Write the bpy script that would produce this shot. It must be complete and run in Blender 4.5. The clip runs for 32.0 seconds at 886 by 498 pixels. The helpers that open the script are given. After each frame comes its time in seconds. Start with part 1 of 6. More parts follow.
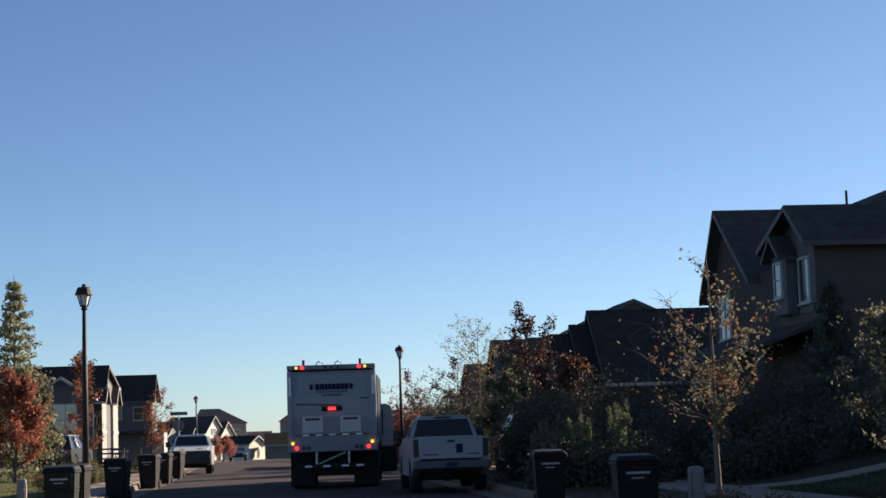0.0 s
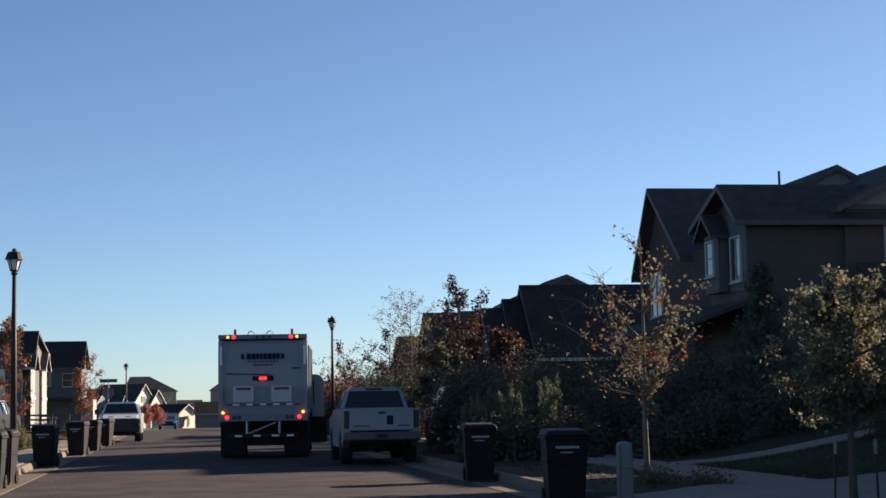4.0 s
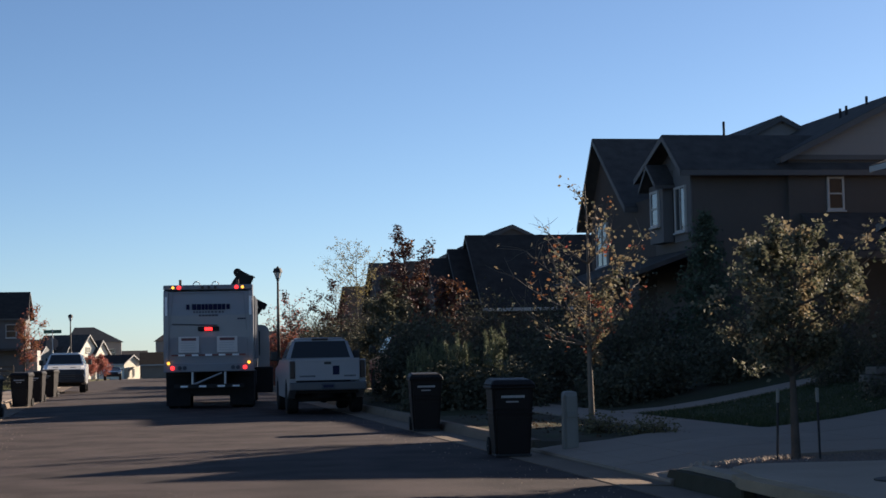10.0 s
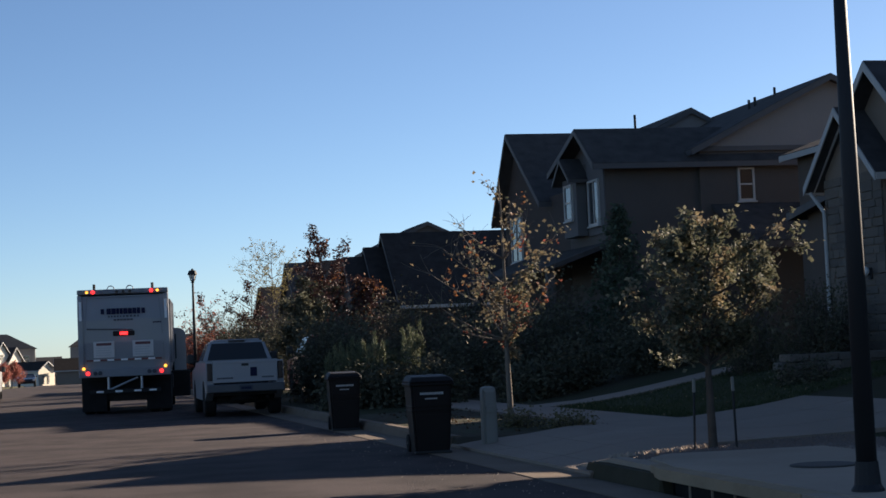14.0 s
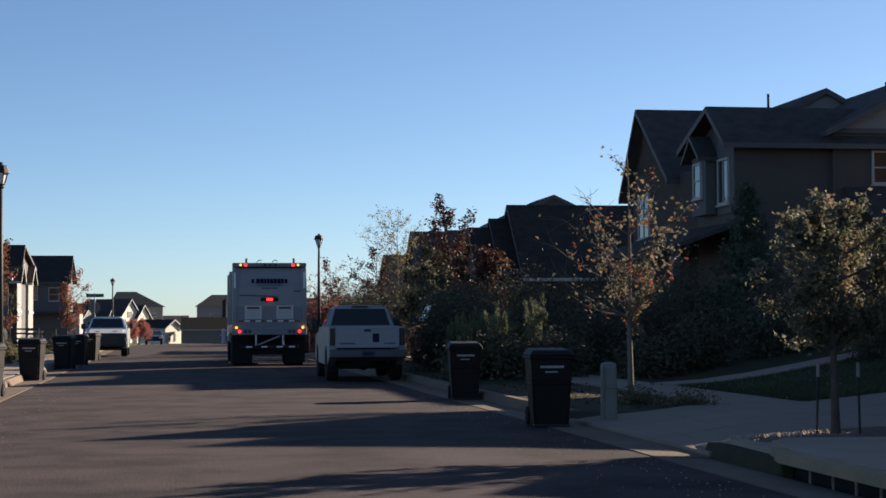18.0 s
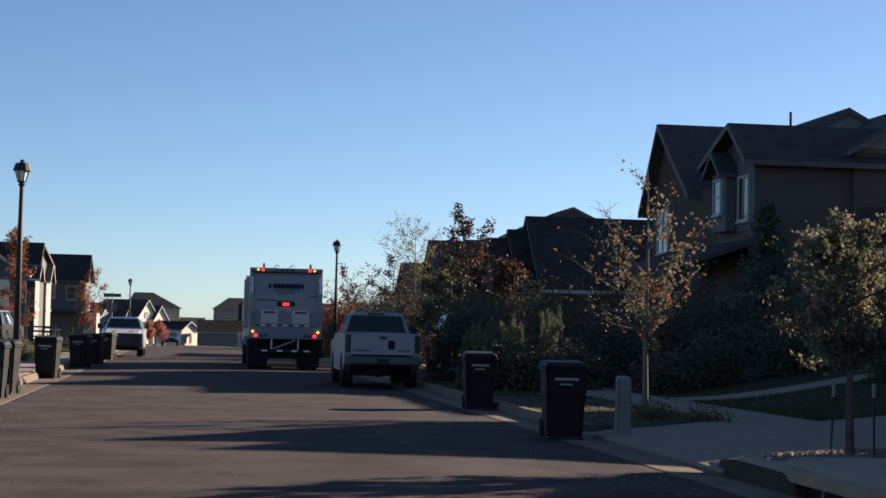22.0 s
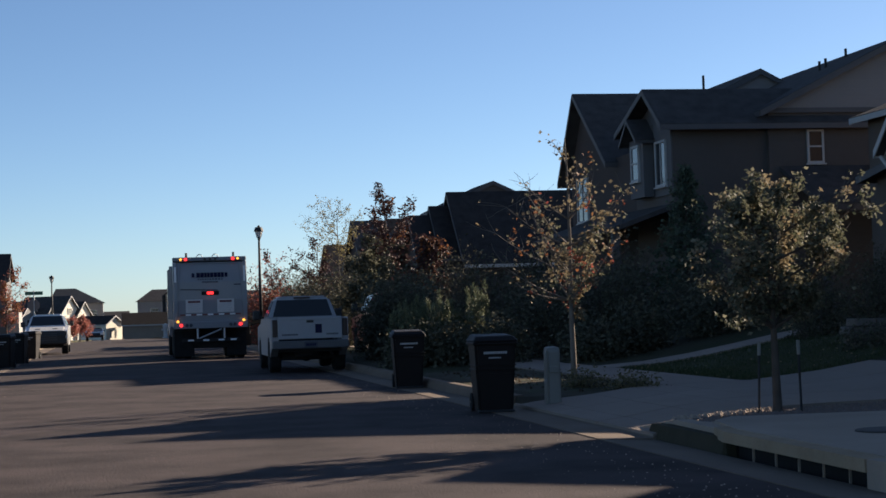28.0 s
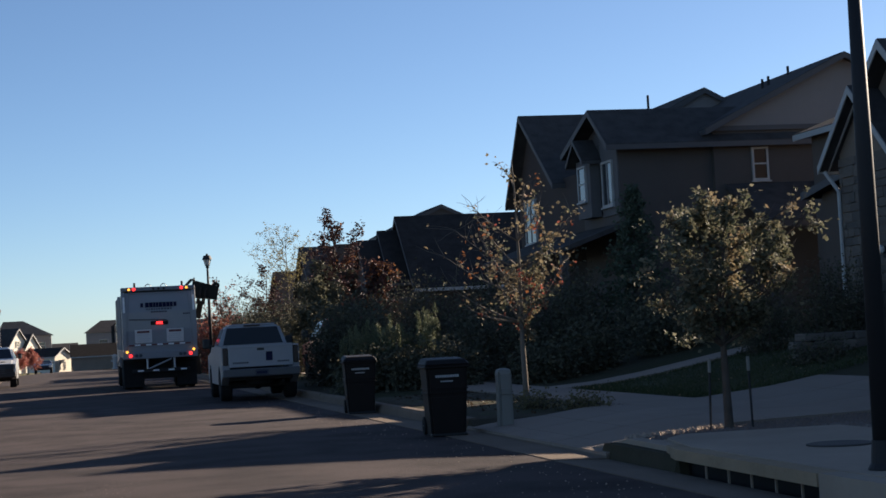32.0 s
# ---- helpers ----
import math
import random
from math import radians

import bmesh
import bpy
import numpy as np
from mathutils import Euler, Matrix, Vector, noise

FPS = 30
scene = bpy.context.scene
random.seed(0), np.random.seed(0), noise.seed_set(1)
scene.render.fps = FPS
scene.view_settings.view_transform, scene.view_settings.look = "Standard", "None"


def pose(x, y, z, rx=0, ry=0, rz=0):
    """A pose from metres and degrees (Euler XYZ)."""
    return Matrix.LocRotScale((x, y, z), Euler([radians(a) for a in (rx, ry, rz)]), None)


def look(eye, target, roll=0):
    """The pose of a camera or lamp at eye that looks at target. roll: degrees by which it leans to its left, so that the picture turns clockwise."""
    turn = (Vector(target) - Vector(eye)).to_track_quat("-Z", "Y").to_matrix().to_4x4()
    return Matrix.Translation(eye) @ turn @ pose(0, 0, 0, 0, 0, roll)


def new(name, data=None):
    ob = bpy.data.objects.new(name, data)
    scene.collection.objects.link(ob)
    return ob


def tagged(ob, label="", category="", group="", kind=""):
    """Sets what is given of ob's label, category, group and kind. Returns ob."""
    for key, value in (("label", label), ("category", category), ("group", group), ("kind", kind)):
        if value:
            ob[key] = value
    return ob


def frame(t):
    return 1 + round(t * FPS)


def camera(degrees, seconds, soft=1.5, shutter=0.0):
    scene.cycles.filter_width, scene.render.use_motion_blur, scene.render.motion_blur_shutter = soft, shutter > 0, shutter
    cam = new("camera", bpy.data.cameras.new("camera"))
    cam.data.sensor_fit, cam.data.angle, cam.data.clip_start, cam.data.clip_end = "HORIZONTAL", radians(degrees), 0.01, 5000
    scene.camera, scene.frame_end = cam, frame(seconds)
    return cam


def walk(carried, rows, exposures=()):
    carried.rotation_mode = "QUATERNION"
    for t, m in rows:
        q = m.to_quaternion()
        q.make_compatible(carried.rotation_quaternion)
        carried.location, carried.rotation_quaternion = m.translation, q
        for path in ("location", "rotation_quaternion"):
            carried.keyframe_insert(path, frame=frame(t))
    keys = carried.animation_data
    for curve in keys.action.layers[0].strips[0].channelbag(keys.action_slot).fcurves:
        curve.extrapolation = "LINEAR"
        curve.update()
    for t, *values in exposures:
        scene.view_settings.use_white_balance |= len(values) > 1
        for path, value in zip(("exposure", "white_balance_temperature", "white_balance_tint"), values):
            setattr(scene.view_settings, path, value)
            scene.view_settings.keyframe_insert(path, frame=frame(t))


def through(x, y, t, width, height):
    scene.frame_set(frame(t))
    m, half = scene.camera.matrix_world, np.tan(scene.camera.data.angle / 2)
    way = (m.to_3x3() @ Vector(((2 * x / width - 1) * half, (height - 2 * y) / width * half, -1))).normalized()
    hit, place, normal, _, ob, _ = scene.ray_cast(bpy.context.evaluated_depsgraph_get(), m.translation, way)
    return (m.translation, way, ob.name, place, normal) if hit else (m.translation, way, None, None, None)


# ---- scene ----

EYE = 1.5
cam = camera(29.29, 32.0, soft=1.6)
# seconds, tilt, roll, yaw of the hand-held camera, which stays in one place
ROWS = [
    (0.0, 96.173, 1.888, -6.155),
    (0.5, 96.005, 1.372, -6.411),
    (1.0, 96.056, 1.166, -7.092),
    (1.5, 95.995, 0.826, -7.621),
    (2.0, 95.576, 0.489, -8.129),
    (2.5, 95.111, 0.497, -8.372),
    (4.5, 95.236, 1.085, -8.469),
    (5.0, 95.259, 1.291, -8.578),
    (5.5, 95.084, 1.618, -9.094),
    (6.0, 94.741, 1.458, -9.555),
    (6.5, 94.466, 1.159, -9.837),
    (7.0, 94.191, 1.062, -9.970),
    (7.5, 93.983, 1.267, -10.136),
    (8.0, 93.800, 1.189, -10.292),
    (8.5, 93.674, 1.336, -10.490),
    (9.0, 93.741, 1.678, -10.627),
    (9.5, 93.673, 1.490, -10.517),
    (10.0, 93.473, 1.098, -10.300),
    (10.5, 93.510, 1.103, -10.144),
    (11.0, 94.135, 0.812, -9.831),
    (11.5, 94.892, 0.437, -10.442),
    (12.0, 95.338, 0.719, -13.916),
    (12.5, 94.989, 2.102, -16.359),
    (13.0, 94.506, 2.699, -15.508),
    (13.5, 93.678, 2.791, -13.959),
    (15.5, 93.113, 1.659, -11.479),
    (16.0, 93.378, 1.097, -10.086),
    (16.5, 93.171, 0.161, -9.210),
    (17.0, 92.992, -0.294, -8.824),
    (17.5, 92.555, 0.040, -8.827),
    (18.0, 92.444, 0.269, -8.956),
    (18.5, 92.582, 0.195, -8.893),
    (19.0, 92.538, 0.300, -8.872),
    (19.5, 92.449, 0.277, -8.868),
    (20.0, 92.626, -0.371, -8.946),
    (20.5, 92.690, -1.015, -8.870),
    (21.0, 92.487, -1.223, -8.644),
    (21.5, 92.499, -1.353, -8.578),
    (22.0, 92.746, -1.322, -8.417),
    (22.5, 93.027, -1.145, -8.335),
    (23.0, 93.187, -1.012, -8.406),
    (23.5, 93.153, -0.820, -8.577),
    (24.0, 93.314, -0.495, -8.673),
    (24.5, 93.451, -0.381, -8.742),
    (26.5, 93.124, 0.089, -9.481),
    (27.0, 92.689, 1.381, -9.535),
    (27.5, 92.196, 1.671, -10.226),
    (28.0, 92.005, 1.774, -10.904),
    (28.5, 92.145, 1.995, -11.247),
    (29.0, 92.279, 2.337, -11.530),
    (29.5, 92.404, 2.379, -11.821),
    (30.0, 92.375, 2.479, -12.101),
    (30.5, 92.570, 2.679, -12.333),
    (31.0, 92.877, 2.750, -12.443),
    (31.5, 92.955, 2.809, -12.486),
    (32.0, 92.742, 3.066, -12.570),
]
walk(cam, [(t, pose(0, 0, EYE, rx, ry, rz)) for t, rx, ry, rz in ROWS], exposures=[(0.0, 1.44, 7080, 10), (32.0, 1.44, 7080, 10)])

# ---- world and sun ----
SUN_AZ, SUN_EL = 61.0, 19.0          # degrees: azimuth clockwise from the street's direction (+y), height
sky = bpy.data.worlds.new("sky")
scene.world = sky
sky.use_nodes = True
nt = sky.node_tree
st = nt.nodes.new("ShaderNodeTexSky")
st.sky_type, st.sun_disc = "NISHITA", False
st.sun_elevation, st.sun_rotation = radians(SUN_EL), radians(SUN_AZ)
st.altitude, st.air_density, st.dust_density, st.ozone_density = 1800, 0.81, 1.1, 4.4
nt.nodes["Background"].inputs[1].default_value = 0.0525
nt.links.new(st.outputs[0], nt.nodes["Background"].inputs[0])
sun = new("sun", bpy.data.lights.new("sun", "SUN"))
sun.data.energy, sun.data.angle, sun.data.color = 4.3, radians(0.5), (1.0, 0.88, 0.77)
sdir = Vector((math.sin(radians(SUN_AZ)) * math.cos(radians(SUN_EL)), math.cos(radians(SUN_AZ)) * math.cos(radians(SUN_EL)), math.sin(radians(SUN_EL))))
sun.matrix_world = look(sdir * 50, (0, 0, 0))

# ---- materials ----
def mat(name, base, rough=0.8, metal=0.0, var=0.12, scale=3.0, bump=0.0, bscale=60.0, alt=None, coat=0.0, emit=0.0, per="none", spec=0.5, stain=0.0, wave=None):
    """A surface with two scales of variation; alt: a second colour; per: 'object' or 'island' random tint."""
    m = bpy.data.materials.new(name)
    m.use_nodes = True
    n, l = m.node_tree.nodes, m.node_tree.links
    b = n["Principled BSDF"]
    tc = n.new("ShaderNodeTexCoord")
    def noi(s, d=4):
        x = n.new("ShaderNodeTexNoise")
        x.inputs["Scale"].default_value, x.inputs["Detail"].default_value = s, d
        l.new(tc.outputs["Object"], x.inputs["Vector"])
        return x
    def mix(a, bb, f, mode="MIX"):
        x = n.new("ShaderNodeMix")
        x.data_type, x.blend_type = "RGBA", mode
        for sock, v in ((x.inputs[6], a), (x.inputs[7], bb), (x.inputs[0], f)):
            if hasattr(v, "links"):
                l.new(v, sock)
            elif isinstance(v, (int, float)):
                sock.default_value = v
            else:
                sock.default_value = (*v[:3], 1)
        return x.outputs[2]
    dark = tuple(c * (1 - var * 1.6) for c in base)
    lite = tuple(min(1, c * (1 + var)) for c in base)
    big, fine = noi(scale), noi(scale * 14, 3)
    col = mix(dark, lite, big.outputs["Fac"])
    col = mix(col, mix((0.35, 0.35, 0.35), (0.65, 0.65, 0.65), fine.outputs["Fac"]), min(0.9, var * 2), "OVERLAY")
    if alt:
        if per == "island":
            g = n.new("ShaderNodeNewGeometry")
            r = g.outputs["Random Per Island"]
        elif per == "object":
            r = n.new("ShaderNodeObjectInfo").outputs["Random"]
        else:
            ramp = n.new("ShaderNodeMapRange")
            ramp.inputs[1].default_value, ramp.inputs[2].default_value = 0.42, 0.62
            l.new(noi(scale * 0.6, 6).outputs["Fac"], ramp.inputs[0])
            r = ramp.outputs[0]
        col = mix(col, alt, r)
    if stain:
        ramp = n.new("ShaderNodeMapRange")
        ramp.inputs[1].default_value, ramp.inputs[2].default_value = 0.5, 0.75
        l.new(noi(scale * 0.35, 8).outputs["Fac"], ramp.inputs[0])
        mul = n.new("ShaderNodeMath")
        mul.operation = "MULTIPLY"
        mul.inputs[1].default_value = stain
        l.new(ramp.outputs[0], mul.inputs[0])
        col = mix(col, tuple(c * 0.45 for c in base), mul.outputs[0])
    l.new(col, b.inputs["Base Color"])
    b.inputs["Metallic"].default_value = metal
    b.inputs["Specular IOR Level"].default_value = spec
    rr = n.new("ShaderNodeMapRange")
    rr.inputs[3].default_value, rr.inputs[4].default_value = max(0.02, rough - 0.1), min(1, rough + 0.1)
    l.new(fine.outputs["Fac"], rr.inputs[0])
    l.new(rr.outputs[0], b.inputs["Roughness"])
    if coat:
        b.inputs["Coat Weight"].default_value = coat
        b.inputs["Coat Roughness"].default_value = 0.05
    if emit:
        b.inputs["Emission Color"].default_value = (*base, 1)
        b.inputs["Emission Strength"].default_value = emit
    if bump or wave:
        bp = n.new("ShaderNodeBump")
        bp.inputs["Strength"].default_value, bp.inputs["Distance"].default_value = bump or 0.4, 0.02
        if wave:
            w = n.new("ShaderNodeTexWave")
            w.bands_direction, w.wave_profile = wave[0], "SAW"
            w.inputs["Scale"].default_value = wave[1]
            w.inputs["Distortion"].default_value = 0.0
            l.new(tc.outputs["Object"], w.inputs["Vector"])
            l.new(w.outputs["Fac"], bp.inputs["Height"])
        else:
            l.new(noi(bscale, 5).outputs["Fac"], bp.inputs["Height"])
        l.new(bp.outputs[0], b.inputs["Normal"])
    return m


def glass(name, tint=(0.03, 0.035, 0.04), rough=0.03, ior=2.1):
    """Window glass seen from outside: a dark room behind a glossy pane."""
    m = mat(name, tint, rough, 0.0, 0.05, 0.7, spec=0.6)
    m.node_tree.nodes["Principled BSDF"].inputs["IOR"].default_value = ior
    return m


def leafmat(name, a, c, through=0.35, gloss=0.25):
    """Foliage: two colours picked leaf by leaf, with light passing through."""
    m = bpy.data.materials.new(name)
    m.use_nodes = True
    n, l = m.node_tree.nodes, m.node_tree.links
    b = n["Principled BSDF"]
    g = n.new("ShaderNodeNewGeometry")
    ramp = n.new("ShaderNodeValToRGB")
    ramp.color_ramp.elements[0].color = (*a, 1)
    ramp.color_ramp.elements[1].color = (*c, 1)
    e = ramp.color_ramp.elements.new(0.5)
    e.color = (*[(p + q) * 0.42 for p, q in zip(a, c)], 1)
    l.new(g.outputs["Random Per Island"], ramp.inputs[0])
    l.new(ramp.outputs[0], b.inputs["Base Color"])
    b.inputs["Roughness"].default_value = 0.7
    b.inputs["Specular IOR Level"].default_value = gloss
    tr = n.new("ShaderNodeBsdfTranslucent")
    l.new(ramp.outputs[0], tr.inputs[0])
    mx = n.new("ShaderNodeMixShader")
    mx.inputs[0].default_value = through
    l.new(b.outputs[0], mx.inputs[1])
    l.new(tr.outputs[0], mx.inputs[2])
    l.new(mx.outputs[0], n["Material Output"].inputs[0])
    return m


M = dict(
    asphalt=mat("asphalt", (0.049, 0.0368, 0.0350), 0.95, 0, 0.50, 1.3, 0.5, 42, alt=(0.068, 0.0510, 0.0480), stain=0.3, spec=0.15),
    seal=mat("crack_seal", (0.035, 0.034, 0.036), 0.6, 0, 0.15, 2.0),
    concrete=mat("concrete", (0.375, 0.298, 0.232), 0.9, 0, 0.14, 0.9, 0.25, 70, stain=0.35, spec=0.12),
    walk=mat("pavement_concrete", (0.296, 0.235, 0.189), 0.9, 0, 0.18, 0.8, 0.25, 80, alt=(0.262, 0.209, 0.170), per="object", stain=0.25, spec=0.12),
    gutter=mat("dirty_gutter_concrete", (0.185, 0.143, 0.110), 0.92, 0, 0.2, 0.9, 0.3, 60, stain=0.4, spec=0.12),
    soil=mat("dry_ground", (0.070, 0.060, 0.042), 0.98, 0, 0.3, 0.25, 0.6, 12, alt=(0.036, 0.040, 0.020), spec=0.06),
    lawn=mat("lawn", (0.078, 0.083, 0.054), 0.95, 0, 0.3, 0.6, 0.8, 30, alt=(0.055, 0.055, 0.024), spec=0.06),
    grass=leafmat("grass_blades", (0.036, 0.055, 0.022), (0.085, 0.098, 0.042)),
    strawgrass=leafmat("straw_grass_blades", (0.19, 0.18, 0.085), (0.10, 0.125, 0.045)),
    lawndry=mat("dry_lawn", (0.105, 0.105, 0.052), 0.95, 0, 0.3, 0.6, 0.6, 30, alt=(0.14, 0.125, 0.07), spec=0.06),
    gravel=mat("gravel", (0.23, 0.165, 0.135), 0.95, 0, 0.25, 6, alt=(0.15, 0.13, 0.12), per="island", spec=0.10),
    mulch=mat("fallen_leaves", (0.075, 0.064, 0.048), 0.95, 0, 0.3, 2, 0.6, 25, alt=(0.066, 0.068, 0.042), spec=0.05),
    bark=mat("bark", (0.095, 0.078, 0.065), 0.95, 0, 0.3, 6, 0.7, 30, spec=0.15),
    barklight=mat("pale_bark", (0.165, 0.138, 0.112), 0.9, 0, 0.2, 5, 0.5, 25, spec=0.20),
    black=mat("black_plastic", (0.022, 0.022, 0.023), 0.55, 0, 0.2, 4, stain=0.2),
    rubber=mat("rubber", (0.020, 0.019, 0.019), 0.9, 0, 0.25, 6, 0.2, 40, spec=0.2),
    bin=mat("brown_bin_plastic", (0.013, 0.010, 0.0095), 0.6, 0, 0.2, 3, 0.1, 50, stain=0.3, spec=0.2),
    bingreen=mat("green_bin_plastic", (0.012, 0.014, 0.0135), 0.6, 0, 0.2, 3, 0.1, 50, stain=0.3, spec=0.2),
    truckwhite=mat("truck_paint", (0.235, 0.245, 0.265), 0.42, 0, 0.06, 1.1, coat=0.25, stain=0.22),
    trucktrim=mat("truck_grey_paint", (0.20, 0.21, 0.23), 0.5, 0, 0.12, 1.5, stain=0.3),
    chassis=mat("chassis_black", (0.028, 0.026, 0.025), 0.8, 0.0, 0.3, 3, stain=0.3, spec=0.2),
    carwhite=mat("white_car_paint", (0.72, 0.72, 0.71), 0.3, 0, 0.05, 1.2, coat=0.6, stain=0.08),
    carsilver=mat("silver_car_paint", (0.30, 0.305, 0.32), 0.42, 0.1, 0.06, 1.4, coat=0.15, stain=0.12),
    cardark=mat("dark_car_paint", (0.060, 0.020, 0.022), 0.28, 0.1, 0.1, 1.4, coat=0.6),
    carblack=mat("black_car_paint", (0.014, 0.015, 0.018), 0.28, 0.1, 0.1, 1.4, coat=0.6),
    carred=mat("red_car_paint", (0.28, 0.03, 0.028), 0.3, 0.1, 0.1, 1.4, coat=0.6),
    chrome=mat("chrome", (0.55, 0.56, 0.58), 0.22, 1.0, 0.06, 3),
    steel=mat("galvanised_steel", (0.42, 0.43, 0.44), 0.45, 0.7, 0.12, 4),
    glass=glass("glass"),
    glassdim=glass("shaded_window_glass", (0.02, 0.022, 0.025), 0.04, 1.45),
    glasscar=glass("car_glass", (0.022, 0.025, 0.029), 0.12, 1.36),
    navy=mat("navy_lettering", (0.016, 0.018, 0.05), 0.8, 0, 0.1, 4, spec=0.15),
    grey=mat("grey_lettering", (0.075, 0.08, 0.095), 0.8, 0, 0.1, 4, spec=0.15),
    palegrey=mat("pale_lettering", (0.42, 0.42, 0.42), 0.6, 0, 0.1, 4),
    paper=mat("sign_white", (0.58, 0.55, 0.53), 0.55, 0, 0.07, 5, stain=0.15),
    signred=mat("sign_red", (0.14, 0.045, 0.05), 0.5, 0, 0.1, 4),
    tapered=mat("reflective_red", (0.15, 0.04, 0.04), 0.35, 0, 0.1, 8),
    tapewhite=mat("reflective_white", (0.78, 0.78, 0.78), 0.35, 0, 0.08, 8),
    taillit=mat("lit_red_lamp", (1.0, 0.03, 0.035), 0.3, 0, 0.03, 3, emit=1.0),
    amberlit=mat("lit_amber_lamp", (1.0, 0.42, 0.06), 0.3, 0, 0.03, 3, emit=0.9),
    taildim=mat("unlit_red_lamp", (0.018, 0.005, 0.005), 0.35, 0, 0.1, 4),
    lampglass=mat("frosted_lamp_glass", (0.72, 0.73, 0.72), 0.35, 0, 0.06, 3),
    lampblack=mat("black_lamp_paint", (0.014, 0.014, 0.016), 0.65, 0.1, 0.2, 4),
    green=mat("street_sign_green", (0.025, 0.10, 0.065), 0.5, 0, 0.1, 4),
    # lighter than roofbrown: the veil of glare over house one is put into the colour
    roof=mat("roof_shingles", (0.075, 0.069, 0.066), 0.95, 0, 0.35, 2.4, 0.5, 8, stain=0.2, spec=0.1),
    roofgrey=mat("grey_roof_shingles", (0.066, 0.062, 0.062), 0.95, 0, 0.35, 2.4, 0.5, 8, stain=0.2, spec=0.1),
    roofdark=mat("dark_brown_shingles", (0.026, 0.022, 0.020), 0.95, 0, 0.35, 2.4, 0.5, 8, stain=0.2, spec=0.1),
    # stained concrete whose tan tint carries the warmer light on the slab's edge
    lip=mat("stained_tan_concrete", (0.36, 0.265, 0.175), 0.92, 0, 0.2, 2.2, 0.3, 60, stain=0.45, spec=0.12),
    signback=mat("grey_sign_back", (0.14, 0.125, 0.12), 0.6, 0.0, 0.1, 3),
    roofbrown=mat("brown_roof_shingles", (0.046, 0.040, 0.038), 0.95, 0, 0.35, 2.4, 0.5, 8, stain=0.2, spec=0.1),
    # lighter copy of roofgrey: the sun on a distant roof is put into the colour
    rooffar=mat("weathered_grey_shingles", (0.095, 0.09, 0.085), 0.95, 0, 0.25, 1.4, spec=0.1),
    siding=mat("dark_siding", (0.096, 0.085, 0.078), 0.8, 0, 0.12, 0.5, 0.35, wave=("Z", 1.1), spec=0.25),
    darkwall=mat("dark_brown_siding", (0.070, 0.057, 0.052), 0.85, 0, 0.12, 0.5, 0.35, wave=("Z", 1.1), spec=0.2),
    sidingtan=mat("tan_gable_siding", (0.22, 0.20, 0.19), 0.8, 0, 0.10, 0.5, 0.35, wave=("Z", 1.1)),
    stucco=mat("tan_stucco", (0.235, 0.188, 0.15), 0.92, 0, 0.10, 0.7, 0.4, 45, stain=0.15, spec=0.15),
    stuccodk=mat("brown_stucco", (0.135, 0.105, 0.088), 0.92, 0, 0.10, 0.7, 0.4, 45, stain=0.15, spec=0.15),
    greysiding=mat("grey_siding", (0.115, 0.112, 0.112), 0.85, 0, 0.12, 0.5, 0.3, wave=("Z", 1.1)),
    creamlit=mat("pale_cream_siding", (0.74, 0.68, 0.56), 0.85, 0, 0.08, 0.5),
    bumper=mat("dull_bumper", (0.085, 0.087, 0.092), 0.5, 0.1, 0.1, 2, stain=0.3),
    cream=mat("cream_siding", (0.30, 0.285, 0.26), 0.85, 0, 0.08, 0.5),
    greyhouse=mat("grey_house_paint", (0.22, 0.215, 0.21), 0.85, 0, 0.10, 0.5),
    trim=mat("white_trim", (0.42, 0.41, 0.39), 0.6, 0, 0.08, 2, stain=0.15),
    trimgrey=mat("grey_trim", (0.085, 0.080, 0.080), 0.65, 0, 0.08, 2, stain=0.15),
    stone=mat("ledge_stone", (0.19, 0.162, 0.137), 0.95, 0, 0.2, 3, 0.8, 12, alt=(0.12, 0.108, 0.097), per="object", spec=0.12),
    fence=mat("fence_wood", (0.13, 0.10, 0.078), 0.9, 0, 0.2, 2, 0.3, 20, spec=0.20),
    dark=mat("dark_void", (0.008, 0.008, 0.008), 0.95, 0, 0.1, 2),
    utility=mat("pale_utility_plastic", (0.20, 0.195, 0.175), 0.6, 0, 0.08, 3, stain=0.2),
    iron=mat("cast_iron", (0.06, 0.055, 0.05), 0.7, 0.5, 0.2, 6, 0.4, 30),
    leafgreen=leafmat("green_leaves", (0.078, 0.088, 0.054), (0.225, 0.21, 0.145)),
    leafyellow=leafmat("yellow_leaves", (0.30, 0.245, 0.15), (0.20, 0.15, 0.095)),
    leaforange=leafmat("orange_leaves", (0.32, 0.125, 0.055), (0.20, 0.105, 0.05)),
    leafred=leafmat("red_leaves", (0.36, 0.10, 0.075), (0.24, 0.10, 0.055)),
    leafpink=leafmat("pink_red_leaves", (0.50, 0.17, 0.14), (0.36, 0.16, 0.11)),
    leafdkred=leafmat("dark_red_leaves", (0.120, 0.056, 0.050), (0.062, 0.038, 0.034), 0.12),
    leafpale=leafmat("pale_yellow_leaves", (0.30, 0.26, 0.12), (0.20, 0.16, 0.07)),
    leafdark=leafmat("dark_green_leaves", (0.070, 0.072, 0.049), (0.128, 0.121, 0.082), 0.12, 0.1),
    needles=leafmat("needles", (0.065, 0.088, 0.06), (0.105, 0.132, 0.09), 0.12, 0.1),
    juniper=leafmat("juniper_needles", (0.030, 0.045, 0.026), (0.055, 0.075, 0.042), 0.2),
    # lighter copy of the juniper needles: sunlight painted on the frond tops
